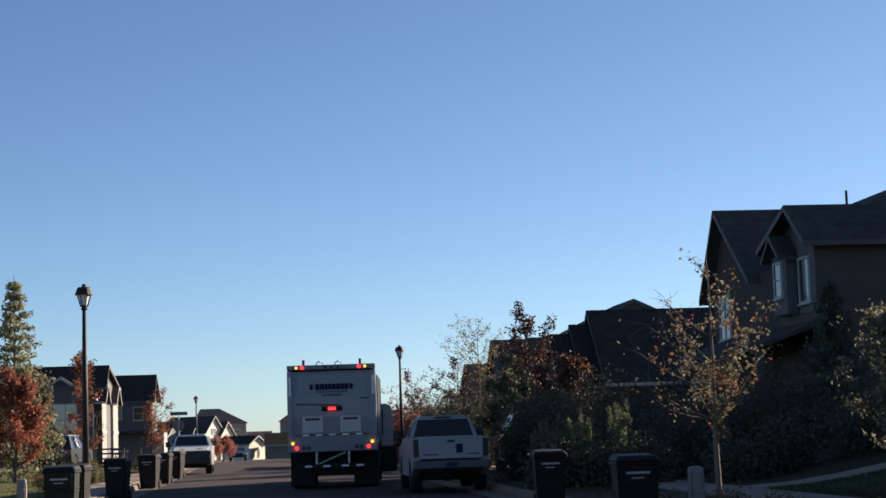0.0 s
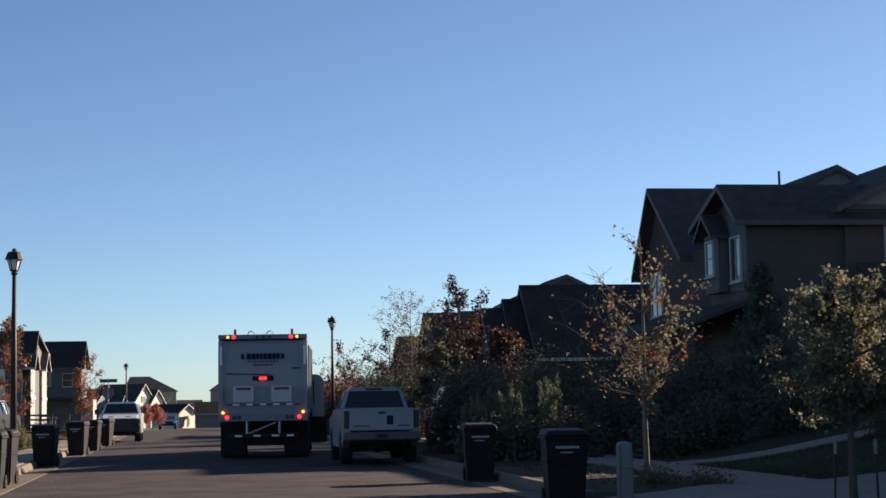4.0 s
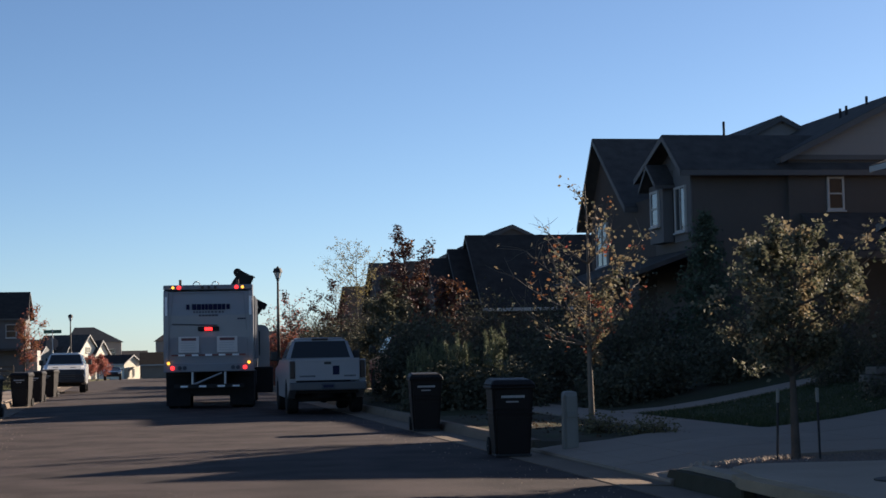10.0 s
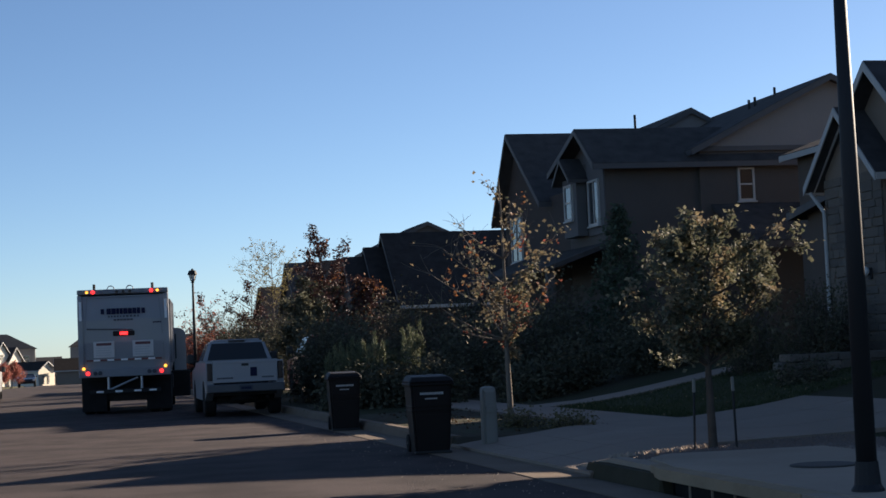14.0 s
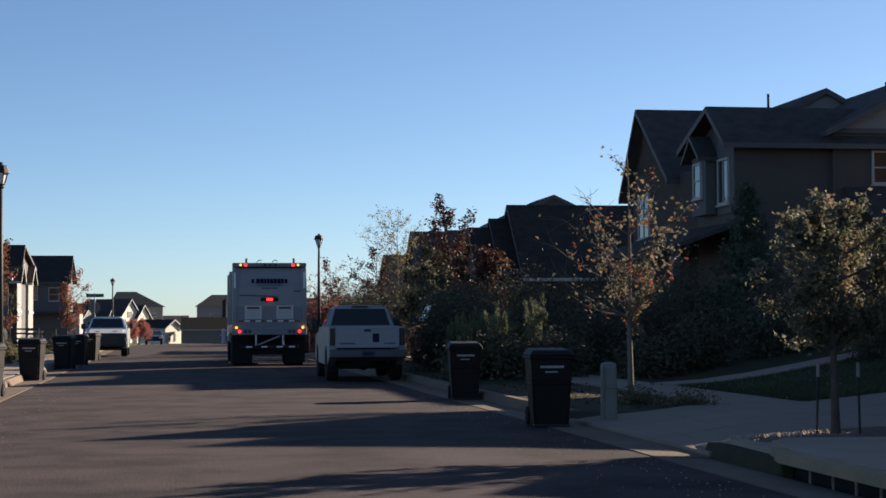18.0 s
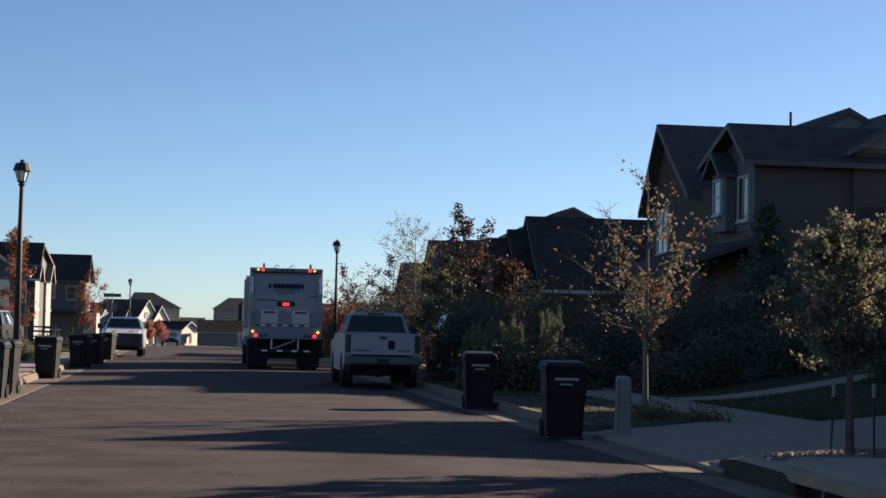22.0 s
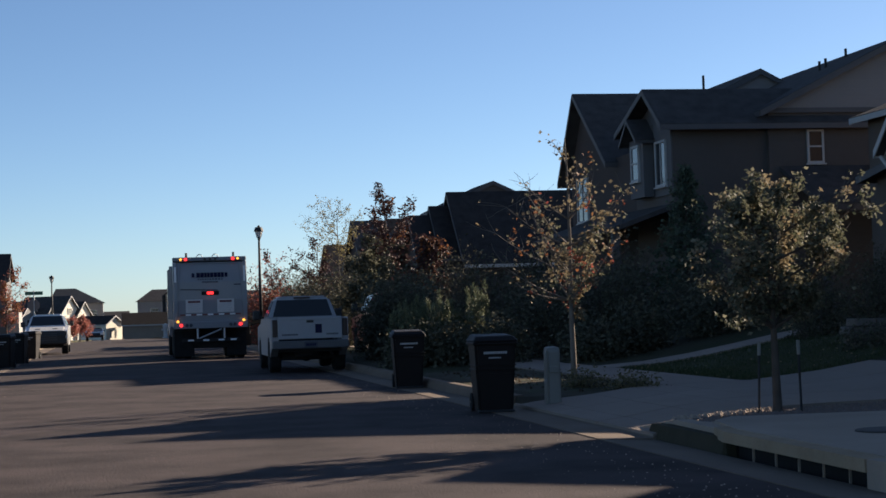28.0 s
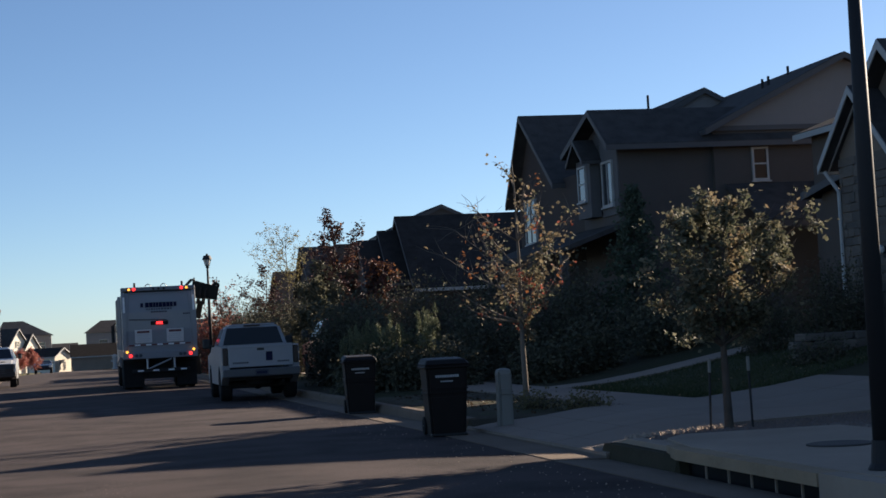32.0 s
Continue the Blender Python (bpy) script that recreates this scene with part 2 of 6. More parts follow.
    junipersunlit=leafmat("juniper_tips", (0.115, 0.130, 0.070), (0.20, 0.205, 0.115), 0.2),
    spruce=leafmat("spruce_needles", (0.17, 0.19, 0.11), (0.40, 0.37, 0.23), 0.3, 0.1),
    deadleaf=leafmat("dead_leaves", (0.085, 0.058, 0.038), (0.050, 0.038, 0.026)),
    dryplant=leafmat("dry_grass_leaves", (0.22, 0.18, 0.10), (0.12, 0.11, 0.05)),
)

# ---- mesh helpers ----
def thing(name, m, label, category, group="", kind=""):
    ob = new(name)
    ob.matrix_basis = m
    ob.empty_display_size = 0.2
    return tagged(ob, label, category, group, kind)


def to_mesh(name, bm, material, smooth=False):
    me = bpy.data.meshes.new(name)
    bmesh.ops.recalc_face_normals(bm, faces=bm.faces)
    bm.to_mesh(me)
    bm.free()
    me.materials.append(material)
    if smooth:
        for p in me.polygons:
            p.use_smooth = True
    return me


def part(name, bm, material, parent, label="", smooth=False):
    """Links a bmesh as one mesh object under a thing or a part."""
    ob = new(name, to_mesh(name, bm, material, smooth))
    ob.parent = parent
    if label:
        ob["label"] = label
    return ob


def again(ob, parent, m):
    """The same mesh once more, as another part."""
    c = new(ob.name.split(".")[0], ob.data)
    c.parent, c.matrix_basis = parent, m
    if "label" in ob:
        c["label"] = ob["label"]
    return c


def B():
    return bmesh.new()


def box(bm, x0, x1, y0, y1, z0, z1, bevel=0.0, seg=1):
    r = bmesh.ops.create_cube(bm, size=1, matrix=Matrix.LocRotScale(((x0 + x1) / 2, (y0 + y1) / 2, (z0 + z1) / 2), None, (abs(x1 - x0), abs(y1 - y0), abs(z1 - z0))))
    if bevel:
        es = list({e for v in r["verts"] for e in v.link_edges})
        bmesh.ops.bevel(bm, geom=es, offset=bevel, segments=seg, affect="EDGES", profile=0.5)
    return bm


def prism(bm, poly, axis, a, b):
    """A polygon of (u, v) drawn out from a to b: axis 'x' (u=y, v=z), 'y' (u=x, v=z) or 'z' (u=x, v=y)."""
    def at(u, v, w):
        return {"x": (w, u, v), "y": (u, w, v), "z": (u, v, w)}[axis]
    lo, hi = [bm.verts.new(at(u, v, a)) for u, v in poly], [bm.verts.new(at(u, v, b)) for u, v in poly]
    n = len(poly)
    bm.faces.new(lo), bm.faces.new(hi[::-1])
    for i in range(n):
        bm.faces.new((lo[i], hi[i], hi[(i + 1) % n], lo[(i + 1) % n]))
    return bm


def hull(bm, lower, upper):
    """A solid between two polygons of as many corners."""
    a, b = [bm.verts.new(p) for p in lower], [bm.verts.new(p) for p in upper]
    n = len(a)
    bm.faces.new(a[::-1]), bm.faces.new(b)
    for i in range(n):
        bm.faces.new((a[i], a[(i + 1) % n], b[(i + 1) % n], b[i]))
    return bm


def rod(bm, p, q, r0, r1=None, n=8, caps=True):
    r1 = r0 if r1 is None else r1
    p, q = Vector(p), Vector(q)
    rot = (q - p).to_track_quat("Z", "Y").to_matrix().to_4x4()
    bmesh.ops.create_cone(bm, cap_ends=caps, segments=n, radius1=r0, radius2=max(r1, 1e-4), depth=(q - p).length, matrix=Matrix.Translation((p + q) / 2) @ rot)
    return bm


def lathe(bm, prof, n=16, m=None):
    """Turns (radius, height) about z."""
    rings = []
    for r, z in prof:
        rings.append([bm.verts.new((r * math.cos(2 * math.pi * i / n), r * math.sin(2 * math.pi * i / n), z)) for i in range(n)])
    for a, b in zip(rings, rings[1:]):
        for i in range(n):
            bm.faces.new((a[i], a[(i + 1) % n], b[(i + 1) % n], b[i]))
    bm.faces.new(rings[0][::-1]), bm.faces.new(rings[-1])
    if m is not None:
        bmesh.ops.transform(bm, matrix=m, verts=[v for ring in rings for v in ring])
    return bm


def ball(bm, c, r, sx=1, sy=1, sz=1, n=2):
    bmesh.ops.create_icosphere(bm, subdivisions=n, radius=r, matrix=Matrix.LocRotScale(c, None, (sx, sy, sz)))
    return bm


def raw(name, verts, faces, material, parent=None, smooth=False, kind=""):
    me = bpy.data.meshes.new(name)
    me.from_pydata(verts, [], faces)
    me.materials.append(material)
    if smooth:
        for p in me.polygons:
            p.use_smooth = True
    ob = new(name, me)
    if parent is not None:
        ob.parent = parent
    if kind:
        ob["kind"] = kind
    return ob


# ---- lie of the land ----
RL, RR = -3.95, 5.85                  # kerb faces
CROSS = (97.0, 109.5)                 # cross street


def fall(y):
    return -0.0115 * max(0.0, min(y, 300) - 112) - 0.002 * max(0.0, min(y, 1500) - 300)


def land(x, y):
    """Height of the ground beside the street."""
    rise = 0.0
    if x > 10.0:
        u = min(1.0, (x - 10.0) / 7.0)
        rise = 0.85 * u * u * (3 - 2 * u)
    if x < -7.0:
        u = min(1.0, (-7.0 - x) / 8.0)
        rise = 0.35 * u * u * (3 - 2 * u)
    far = max(0.0, min(1.0, (y - 86) / 10))
    return 0.13 + rise * (1 - far) + fall(y)


def ground():
    xs = [-2500, -900, -400, -200, -110, -70, -50, -38, -30, -24, -19, -15, -12, -10, -8.5, -7, -6, -5, RL - 0.05, RL + 0.0, -2, 0, 2, 4, RR, RR + 0.05, 6.2, 6.6, 7, 8.5, 10, 11, 12, 13, 14, 15, 16, 17, 19, 24, 30, 40, 60, 100, 200, 400, 900, 2500]
    ys = [-400, -150, -60, -30, -15, -5, 0, 4, 8, 11.3, 11.45, 13, 15, 15.95, 16.05, 18.4, 18.6, 21, 24.3, 24.9, 27, 30, 33, 36, 40, 45, 50, 56, 62, 70, 78, 86, 92, CROSS[0] - 0.05, CROSS[0], 103, CROSS[1], CROSS[1] + 0.05, 112, 118, 126, 136, 150, 170, 200, 240, 300, 380, 500, 800, 1500, 3000]
    verts, faces = [], []
    for y in ys:
        for x in xs:
            road = (RL <= x <= RR) or (CROSS[0] <= y <= CROSS[1])
            z = fall(y) - 0.06 if road else land(x, y)
            if RR < x < 6.7 and 18.5 < y < 24.5:      # cut down under the driveway mouth
                z = 0.115 * (x - RR) - 0.04
            if RR < x < 6.3 and 11.4 < y < 16.0:      # pit of the storm drain
                z = -0.25
            verts.append((x, y, z))
    n = len(xs)
    for j in range(len(ys) - 1):
        for i in range(n - 1):
            a = j * n + i
            faces.append((a, a + 1, a + n + 1, a + n))
    g = raw("ground", verts, faces, M["soil"])
    tagged(g, "dry tan and green ground sloping up from the street", "ground", kind="structure")
    # carriageway
    ry = [-200, -60, -20, -5, 5, 12, 20, 30, 45, 60, 80, 97, 103, 109.5, 112, 120, 130, 145, 165, 200, 250, 300, 420]
    v, f = [], []
    for y in ry:
        for x in (RL + 0.62, -1, 1, 3, RR - 0.62):
            crown = 0.03 * (1 - ((x - 0.95) / 4.3) ** 2)
            v.append((x, y, fall(y) + crown - 0.01))
    for j in range(len(ry) - 1):
        for i in range(4):
            a = j * 5 + i
            f.append((a, a + 1, a + 6, a + 5))
    r = raw("road", v, f, M["asphalt"])
    tagged(r, "worn brownish grey asphalt road in long tree and house shadows", "road", kind="structure")
    for nm, x0, x1 in (("cross_street_west", -220, RL + 0.6), ("cross_street_east", RR - 0.6, 220)):
        o = raw(nm, [(x0, CROSS[0] + .3, -0.012), (x1, CROSS[0] + .3, -0.012), (x1, CROSS[1] - .3, -0.012), (x0, CROSS[1] - .3, -0.012)], [(0, 1, 2, 3)], M["asphalt"])
        tagged(o, "grey asphalt cross street", "road", kind="structure")


ground()


def kerb_run(name, side, y0, y1, step=3.0, mountable=False):
    """Gutter pan and kerb in cast lengths along one side; each length is a piece."""
    t = thing(name, Matrix.Identity(4), "pale concrete kerb and gutter along the road", "kerb", kind="structure")
    x = RR if side > 0 else RL
    shared = {}
    y = y0
    while y < y1 - 0.05:
        e = min(step, y1 - y)
        key = round(e, 2)
        if key not in shared:
            bm = B()
            h = 0.15
            prof = [(-0.62, -0.12), (-0.62, 0.0), (-0.03, -0.012), (0.0, 0.10), (0.03, h), (0.17, h), (0.17, -0.12)]
            prism(bm, [(u * side, v) for u, v in prof], "y", 0.006, e - 0.006)
            # dark gutter concrete over the whole kerb puts roadside shade into its colour
            shared[key] = to_mesh("kerb_length", bm, M["gutter"])
        ob = new("kerb_length", shared[key])
        ob.parent = t
        ob.matrix_basis = pose(x, y, fall(y + e / 2) + random.uniform(-0.004, 0.004))
        y += e
    return t

# ---- kinds of things ----
def leaf_quads(pts, size, rng, lean=0.6):
    """Folded leaves of four corners at the points given."""
    v, f = [], []
    for p in pts:
        s = size * rng.uniform(0.6, 1.25)
        d = Vector((rng.gauss(0, 1), rng.gauss(0, 1), rng.gauss(-0.25, lean))).normalized()
        w = d.cross(Vector((rng.gauss(0, 1), rng.gauss(0, 1), rng.gauss(0, 1)))).normalized()
        nn = d.cross(w)
        a = len(v)
        v += [p, p + d * s * 0.5 + w * s * 0.36 + nn * s * 0.1, p + d * s, p + d * s * 0.5 - w * s * 0.36 + nn * s * 0.1]
        f += [(a, a + 1, a + 2), (a, a + 2, a + 3)]
    return v, f


def tube_path(v, f, path, r0, r1, n=5):
    """Adds a tapered tube along a path to vertex and face lists."""
    rings = []
    m = len(path)
    for i, p in enumerate(path):
        d = (path[min(i + 1, m - 1)] - path[max(i - 1, 0)]).normalized()
        a = d.orthogonal().normalized()
        b = d.cross(a)
        r = r0 + (r1 - r0) * i / (m - 1)
        rings.append(len(v))
        v += [p + (a * math.cos(2 * math.pi * k / n) + b * math.sin(2 * math.pi * k / n)) * r for k in range(n)]
    for a, b in zip(rings, rings[1:]):
        for k in range(n):
            f.append((a + k, a + (k + 1) % n, b + (k + 1) % n, b + k))
    f.append(tuple(rings[-1] + k for k in range(n)))


def bend(p, d, length, steps, rng, wob, up):
    path = [p.copy()]
    d = d.normalized()
    for _ in range(steps):
        d = (d + Vector((rng.gauss(0, wob), rng.gauss(0, wob), rng.gauss(0, wob) + up))).normalized()
        path.append(path[-1] + d * length / steps)
    return path


def tree(m, label, seed, height, fork, spread, leafmats, leaf=0.09, leaves=5000, limbs=9, r=0.07, barkm="bark", bare=0.15, droop=0.0, up=0.06, category="tree", group="street trees", trunk_lean=0.02, top=1.0, keep=None, crown=None, ragged=(0.72, 0.98)):
    """Tapered trunk and limbs with a crown of single leaves. leafmats: (material, share) pairs."""
    rng = random.Random(seed)
    t = thing("tree", m, label, category, group)
    v, f = [], []
    trunk = bend(Vector((0, 0, -0.05)), Vector((rng.gauss(0, trunk_lean), rng.gauss(0, trunk_lean), 1)), height * 0.9 * top, 9, rng, 0.02, 0.05)
    tube_path(v, f, [Vector((0, 0, -0.1)), Vector((0, 0, 0.03))], r * 1.5, r * 1.1, 8)
    tube_path(v, f, trunk, r, r * 0.14, 8)
    tips = []
    twigs_v, twigs_f = [], []
    for i in range(limbs):
        u = fork / (height * 0.9 * top) + (1 - fork / (height * 0.9 * top)) * (i / limbs) ** 0.9 * 0.9
        k = min(int(u * 9), 8)
        p = trunk[k].lerp(trunk[k + 1], u * 9 - k)
        a = i * 2.4 + rng.uniform(-0.5, 0.5)
        ln = spread * (1.05 - 0.65 * (u - fork / height)) * rng.uniform(0.75, 1.15)
        elev = 0.45 + 0.7 * u - droop
        path = bend(p, Vector((math.cos(a), math.sin(a), elev)), ln, 6, rng, 0.10, up - droop * 0.2)
        if crown:
            # limb ends spread over a rounded crown: its middle and half sizes
            c, h3 = Vector(crown[0]), Vector(crown[1])
            w = 1 - 2 * (i + 0.5) / limbs
            q = Vector((math.cos(a) * math.sqrt(1 - w * w), math.sin(a) * math.sqrt(1 - w * w), -w)) * rng.uniform(*ragged)
            e = c + Vector((q.x * h3.x, q.y * h3.y, q.z * h3.z))
            z = max(fork, min(height * 0.88 * top, e.z - (e.xy - c.xy).length * 0.55))
            k = min(int(z / (height * 0.9 * top) * 9), 8)
            p = trunk[k]
            mid = p.lerp(e, 0.5) + Vector((0, 0, -0.12 * (e - p).length)) + Vector((rng.gauss(0, 0.05), rng.gauss(0, 0.05), 0))
            path = [p * (1 - s) ** 2 + mid * 2 * s * (1 - s) + e * s * s for s in [j / 6 for j in range(7)]]
            ln = (e - p).length
        tube_path(v, f, path, r * (0.55 - 0.3 * u), r * 0.09, 5)
        for j in range(2, 7):
            for s in range(2 + (j > 3)):
                d = (path[j] - path[j - 1]).normalized()
                side = Vector((rng.gauss(0, 1), rng.gauss(0, 1), rng.gauss(0.15, 0.7))).normalized()
                tw = bend(path[j], d * 0.7 + side, ln * rng.uniform(0.22, 0.42), 4, rng, 0.16, 0.04 - droop * 0.3)
                tube_path(twigs_v, twigs_f, tw, r * 0.10, r * 0.035, 4)
                tips.append(tw)
    raw("trunk", v, f, M[barkm], t, True)
    raw("branchwork", twigs_v, twigs_f, M[barkm], t, kind="stuff")
    rng.shuffle(tips)
    tips = tips[int(len(tips) * bare):]
    at = 0
    for name, share in leafmats:
        mine = tips[at:at + max(1, int(len(tips) * share))]
        at += len(mine)
        if not mine:
            continue
        pts = []
        for _ in range(int(leaves * share)):
            tw = rng.choice(mine)
            k = rng.randrange(1, 5)
            p = tw[k - 1].lerp(tw[k], rng.random())
            p = p + Vector((rng.gauss(0, 1), rng.gauss(0, 1), rng.gauss(0, 1))) * leaf * 0.7
            if keep is None or rng.random() < keep(p):
                pts.append(p)
        lv, lf = leaf_quads(pts, leaf, rng)
        raw("crown", lv, lf, M[name], t, kind="stuff")
    return t


def conifer(m, label, seed, height, radius, leaves=9000, material="needles", category="tree", name="conifer", leaf=0.11, droop=0.0, layers=5.0):
    rng = random.Random(seed)
    t = thing(name, m, label, category)
    v, f = [], []
    tube_path(v, f, [Vector((0, 0, -0.1)), Vector((0, 0, height))], 0.09, 0.01, 7)
    pts = []
    tiers = int(height * layers)
    for i in range(tiers):
        u = i / tiers
        r0 = radius * (1 - u) ** 0.85 + 0.05
        for k in range(7):
            rr = r0 * rng.uniform(0.55, 1.12)
            a = k * 0.9 + i * 1.7 + rng.uniform(-0.3, 0.3)
            z = 0.25 + u * (height - 0.3)
            tip = Vector((math.cos(a) * rr, math.sin(a) * rr, z + rr * (rng.uniform(-0.1, 0.35) + droop)))
            base = Vector((0, 0, z))
            tube_path(v, f, [base, tip], 0.015, 0.004, 4)
            for _ in range(max(4, int(leaves / tiers / 7 * (rr / radius + 0.3)))):
                q = base.lerp(tip, rng.uniform(0.25, 1.05))
                pts.append(q + Vector((rng.gauss(0, 1), rng.gauss(0, 1), rng.gauss(0, 1))) * 0.07)
    raw("trunk", v, f, M["bark"], t)
    lv, lf = leaf_quads(pts, leaf, rng, 0.9)
    raw("crown", lv, lf, M[material], t, kind="stuff")
    return t


def bush(m, label, seed, rx, ry, h, material, n=2500, leaf=0.07, spiky=0.0, name="bush", group="", category="bush", tips=None):
    """Stems and leaves in an uneven dome; spiky: upright shoots that stand out of it."""
    rng = random.Random(seed)
    t = thing(name, m, label, category, group)
    v, f, pts = [], [], []
    shoots = max(14, int(26 * rx * ry / 0.5))
    shoots = min(shoots, 150)
    for i in range(shoots):
        a, d = rng.uniform(0, 6.283), rng.random() ** 0.5
        e = Vector((math.cos(a) * d * rx, math.sin(a) * d * ry, 0))
        hh = h * (1 - 0.45 * d * d) * rng.uniform(0.75, 1.12)
        path = bend(e * 0.55, Vector((e.x * 0.6, e.y * 0.6, hh * 1.2)), hh, 5, rng, 0.08, 0.05 + spiky)
        tube_path(v, f, path, 0.014, 0.004, 4)
        for _ in range(n // shoots):
            k = rng.randrange(1, 6)
            q = path[k - 1].lerp(path[k], rng.random())
            wid = leaf * (0.8 if spiky else 2.6)
            pts.append(q + Vector((rng.gauss(0, wid), rng.gauss(0, wid), rng.gauss(0, wid * 0.7))))
    raw("branchwork", v, f, M["bark"], t, kind="stuff")
    for p in pts:
        p.z = max(p.z, 0.02)
    if tips:
        up_ = [p for p in pts if p.z > h * 0.62]
        pts = [p for p in pts if p.z <= h * 0.62]
        lv, lf = leaf_quads(up_, leaf * 1.1, rng, 1.4)
        raw("shoot_tip", lv, lf, M[tips], t, kind="stuff")
    lv, lf = leaf_quads(pts, leaf, rng, 1.2 if spiky else 0.6)
    raw("foliage", lv, lf, M[material], t, kind="stuff")
    return t


def wheeled_bin(m, label, material="bin", bars=True, name="wheelie_bin", group="bins at the kerb"):
    """Tall two-wheeled cart: tapered body, rim, domed lid, handle, axle and wheels. Its front looks along -y."""
    t = thing(name, m, label, "bin", group)
    bm = B()
    lo = [(-0.25, -0.25), (0.25, -0.25), (0.25, 0.24), (-0.25, 0.24)]
    mid = [(-0.28, -0.295), (0.28, -0.295), (0.28, 0.285), (-0.28, 0.285)]
    hi = [(-0.30, -0.33), (0.30, -0.33), (0.30, 0.33), (-0.30, 0.33)]
    hull(bm, [(x, y, 0.02) for x, y in lo], [(x, y, 0.55) for x, y in mid])
    hull(bm, [(x, y, 0.551) for x, y in mid], [(x, y, 0.98) for x, y in hi])
    bmesh.ops.bevel(bm, geom=[e for e in bm.edges if abs((e.verts[0].co - e.verts[1].co).normalized().z) > 0.8], offset=0.04, segments=2, affect="EDGES")
    part("body", bm, M[material], t)
    bm = B()
    box(bm, -0.325, 0.325, -0.355, 0.355, 0.955, 1.005, 0.015)
    for z in (0.60, 0.66):
        box(bm, -0.297, 0.297, -0.315, 0.305, z, z + 0.018, 0.006)
    part("rim", bm, M[material], t)
    bm = B()
    hull(bm, [(-0.33, -0.37, 1.008), (0.33, -0.37, 1.008), (0.33, 0.36, 1.008), (-0.33, 0.36, 1.008)],
         [(-0.27, -0.27, 1.085), (0.27, -0.27, 1.085), (0.27, 0.30, 1.11), (-0.27, 0.30, 1.11)])
    bmesh.ops.bevel(bm, geom=list(bm.edges), offset=0.018, segments=1, affect="EDGES")
    bmesh.ops.translate(bm, vec=(0, -0.36, -1.008), verts=bm.verts)
    part("lid", bm, M[material], t).matrix_basis = pose(0, 0.36, 1.008)
    bm = B()
    rod(bm, (-0.24, 0.42, 1.0), (0.24, 0.42, 1.0), 0.016)
    for x in (-0.24, 0.24):
        rod(bm, (x, 0.34, 0.97), (x, 0.42, 1.0), 0.018)
    part("handle", bm, M["black"], t)
    bm = B()
    rod(bm, (-0.29, 0.27, 0.13), (0.29, 0.27, 0.13), 0.012)
    part("axle", bm, M["steel"], t)
    bm = B()
    rod(bm, (-0.03, 0, 0), (0.03, 0, 0), 0.13, n=18)
    w = part("wheel", bm, M["rubber"], t)
    w.matrix_basis = pose(-0.255, 0.27, 0.13)
    bm = B()
    rod(bm, (-0.034, 0, 0), (0.034, 0, 0), 0.055, n=10)
    h = part("hub", bm, M["rubber"], w)
    w2 = again(w, t, pose(0.255, 0.27, 0.13))
    again(h, w2, Matrix.Identity(4))
    bm = B()
    box(bm, -0.262, 0.262, -0.285, -0.16, 0.0, 0.03, 0.008)
    part("foot", bm, M["black"], t)
    if bars:
        for nm, x0, x1, z0, z1 in (("wording", -0.17, 0.17, 0.83, 0.865), ("wording", -0.10, 0.10, 0.765, 0.785)):
            bm = B()
            x = x0
            rng = random.Random(3)
            while x < x1 - 0.02:
                e = min(x1, x + rng.uniform(0.018, 0.034))
                y = -0.295 - (z0 - 0.551) / 0.43 * 0.035 - 0.004
                hull(bm, [(x, y, z0), (e, y, z0), (e, y - 0.004, z0 + 0.0), (x, y - 0.004, z0 + 0.0)], [(x, y - 0.004, z1), (e, y - 0.004, z1), (e, y - 0.008, z1), (x, y - 0.008, z1)])
                x = e + 0.006
            tagged(part(nm, bm, M["palegrey"], t), "pale printed bars", kind="stuff")
    return t


def street_lamp(m, h=4.5, label="black metal street lamp with a lantern head beside the road"):
    t = thing("street_lamp", m, label, "street lamp", "street lamps")
    k = h / 4.5
    bm = B()
    lathe(bm, [(0.13, -0.05), (0.13, 0.08), (0.105, 0.12), (0.09, 0.30)], 16)
    part("base", bm, M["lampblack"], t)
    bm = B()
    lathe(bm, [(0.082, 0.28), (0.066, 2.4 * k), (0.045, h - 0.52)], 14)
    part("pole", bm, M["lampblack"], t, smooth=True)
    bm = B()
    lathe(bm, [(0.05, h - 0.54), (0.085, h - 0.50), (0.05, h - 0.47), (0.10, h - 0.44), (0.10, h - 0.42)], 14)
    part("collar", bm, M["lampblack"], t)
    bm = B()
    lathe(bm, [(0.085, h - 0.42), (0.155, h - 0.17)], 6)
    part("lantern_glass", bm, M["lampglass"], t, "frosted glass lantern panes")
    for i in range(6):
        bm = B()
        a = math.pi / 3 * i
        rod(bm, (0.09 * math.cos(a), 0.09 * math.sin(a), h - 0.43), (0.165 * math.cos(a), 0.165 * math.sin(a), h - 0.16), 0.011, n=5)
        part("glazing_bar", bm, M["lampblack"], t)
    bm = B()
    lathe(bm, [(0.215, h - 0.18), (0.205, h - 0.15), (0.16, h - 0.02), (0.14, h), (0.055, h + 0.012), (0.055, h + 0.055), (0.03, h + 0.075), (0.008, h + 0.085)], 12)
    part("hood", bm, M["lampblack"], t, "black domed hood with a finial")
    return t


# ---- building parts ----
def window(parent, m, w, h, frame="trim", panes=(1, 2), deep=0.06, sill=True, pane="glass"):
    """A window set in a wall that looks along -y of m; the origin is its lower left corner."""
    win = new("window")
    win.parent, win.matrix_basis = parent, m
    bm = B()
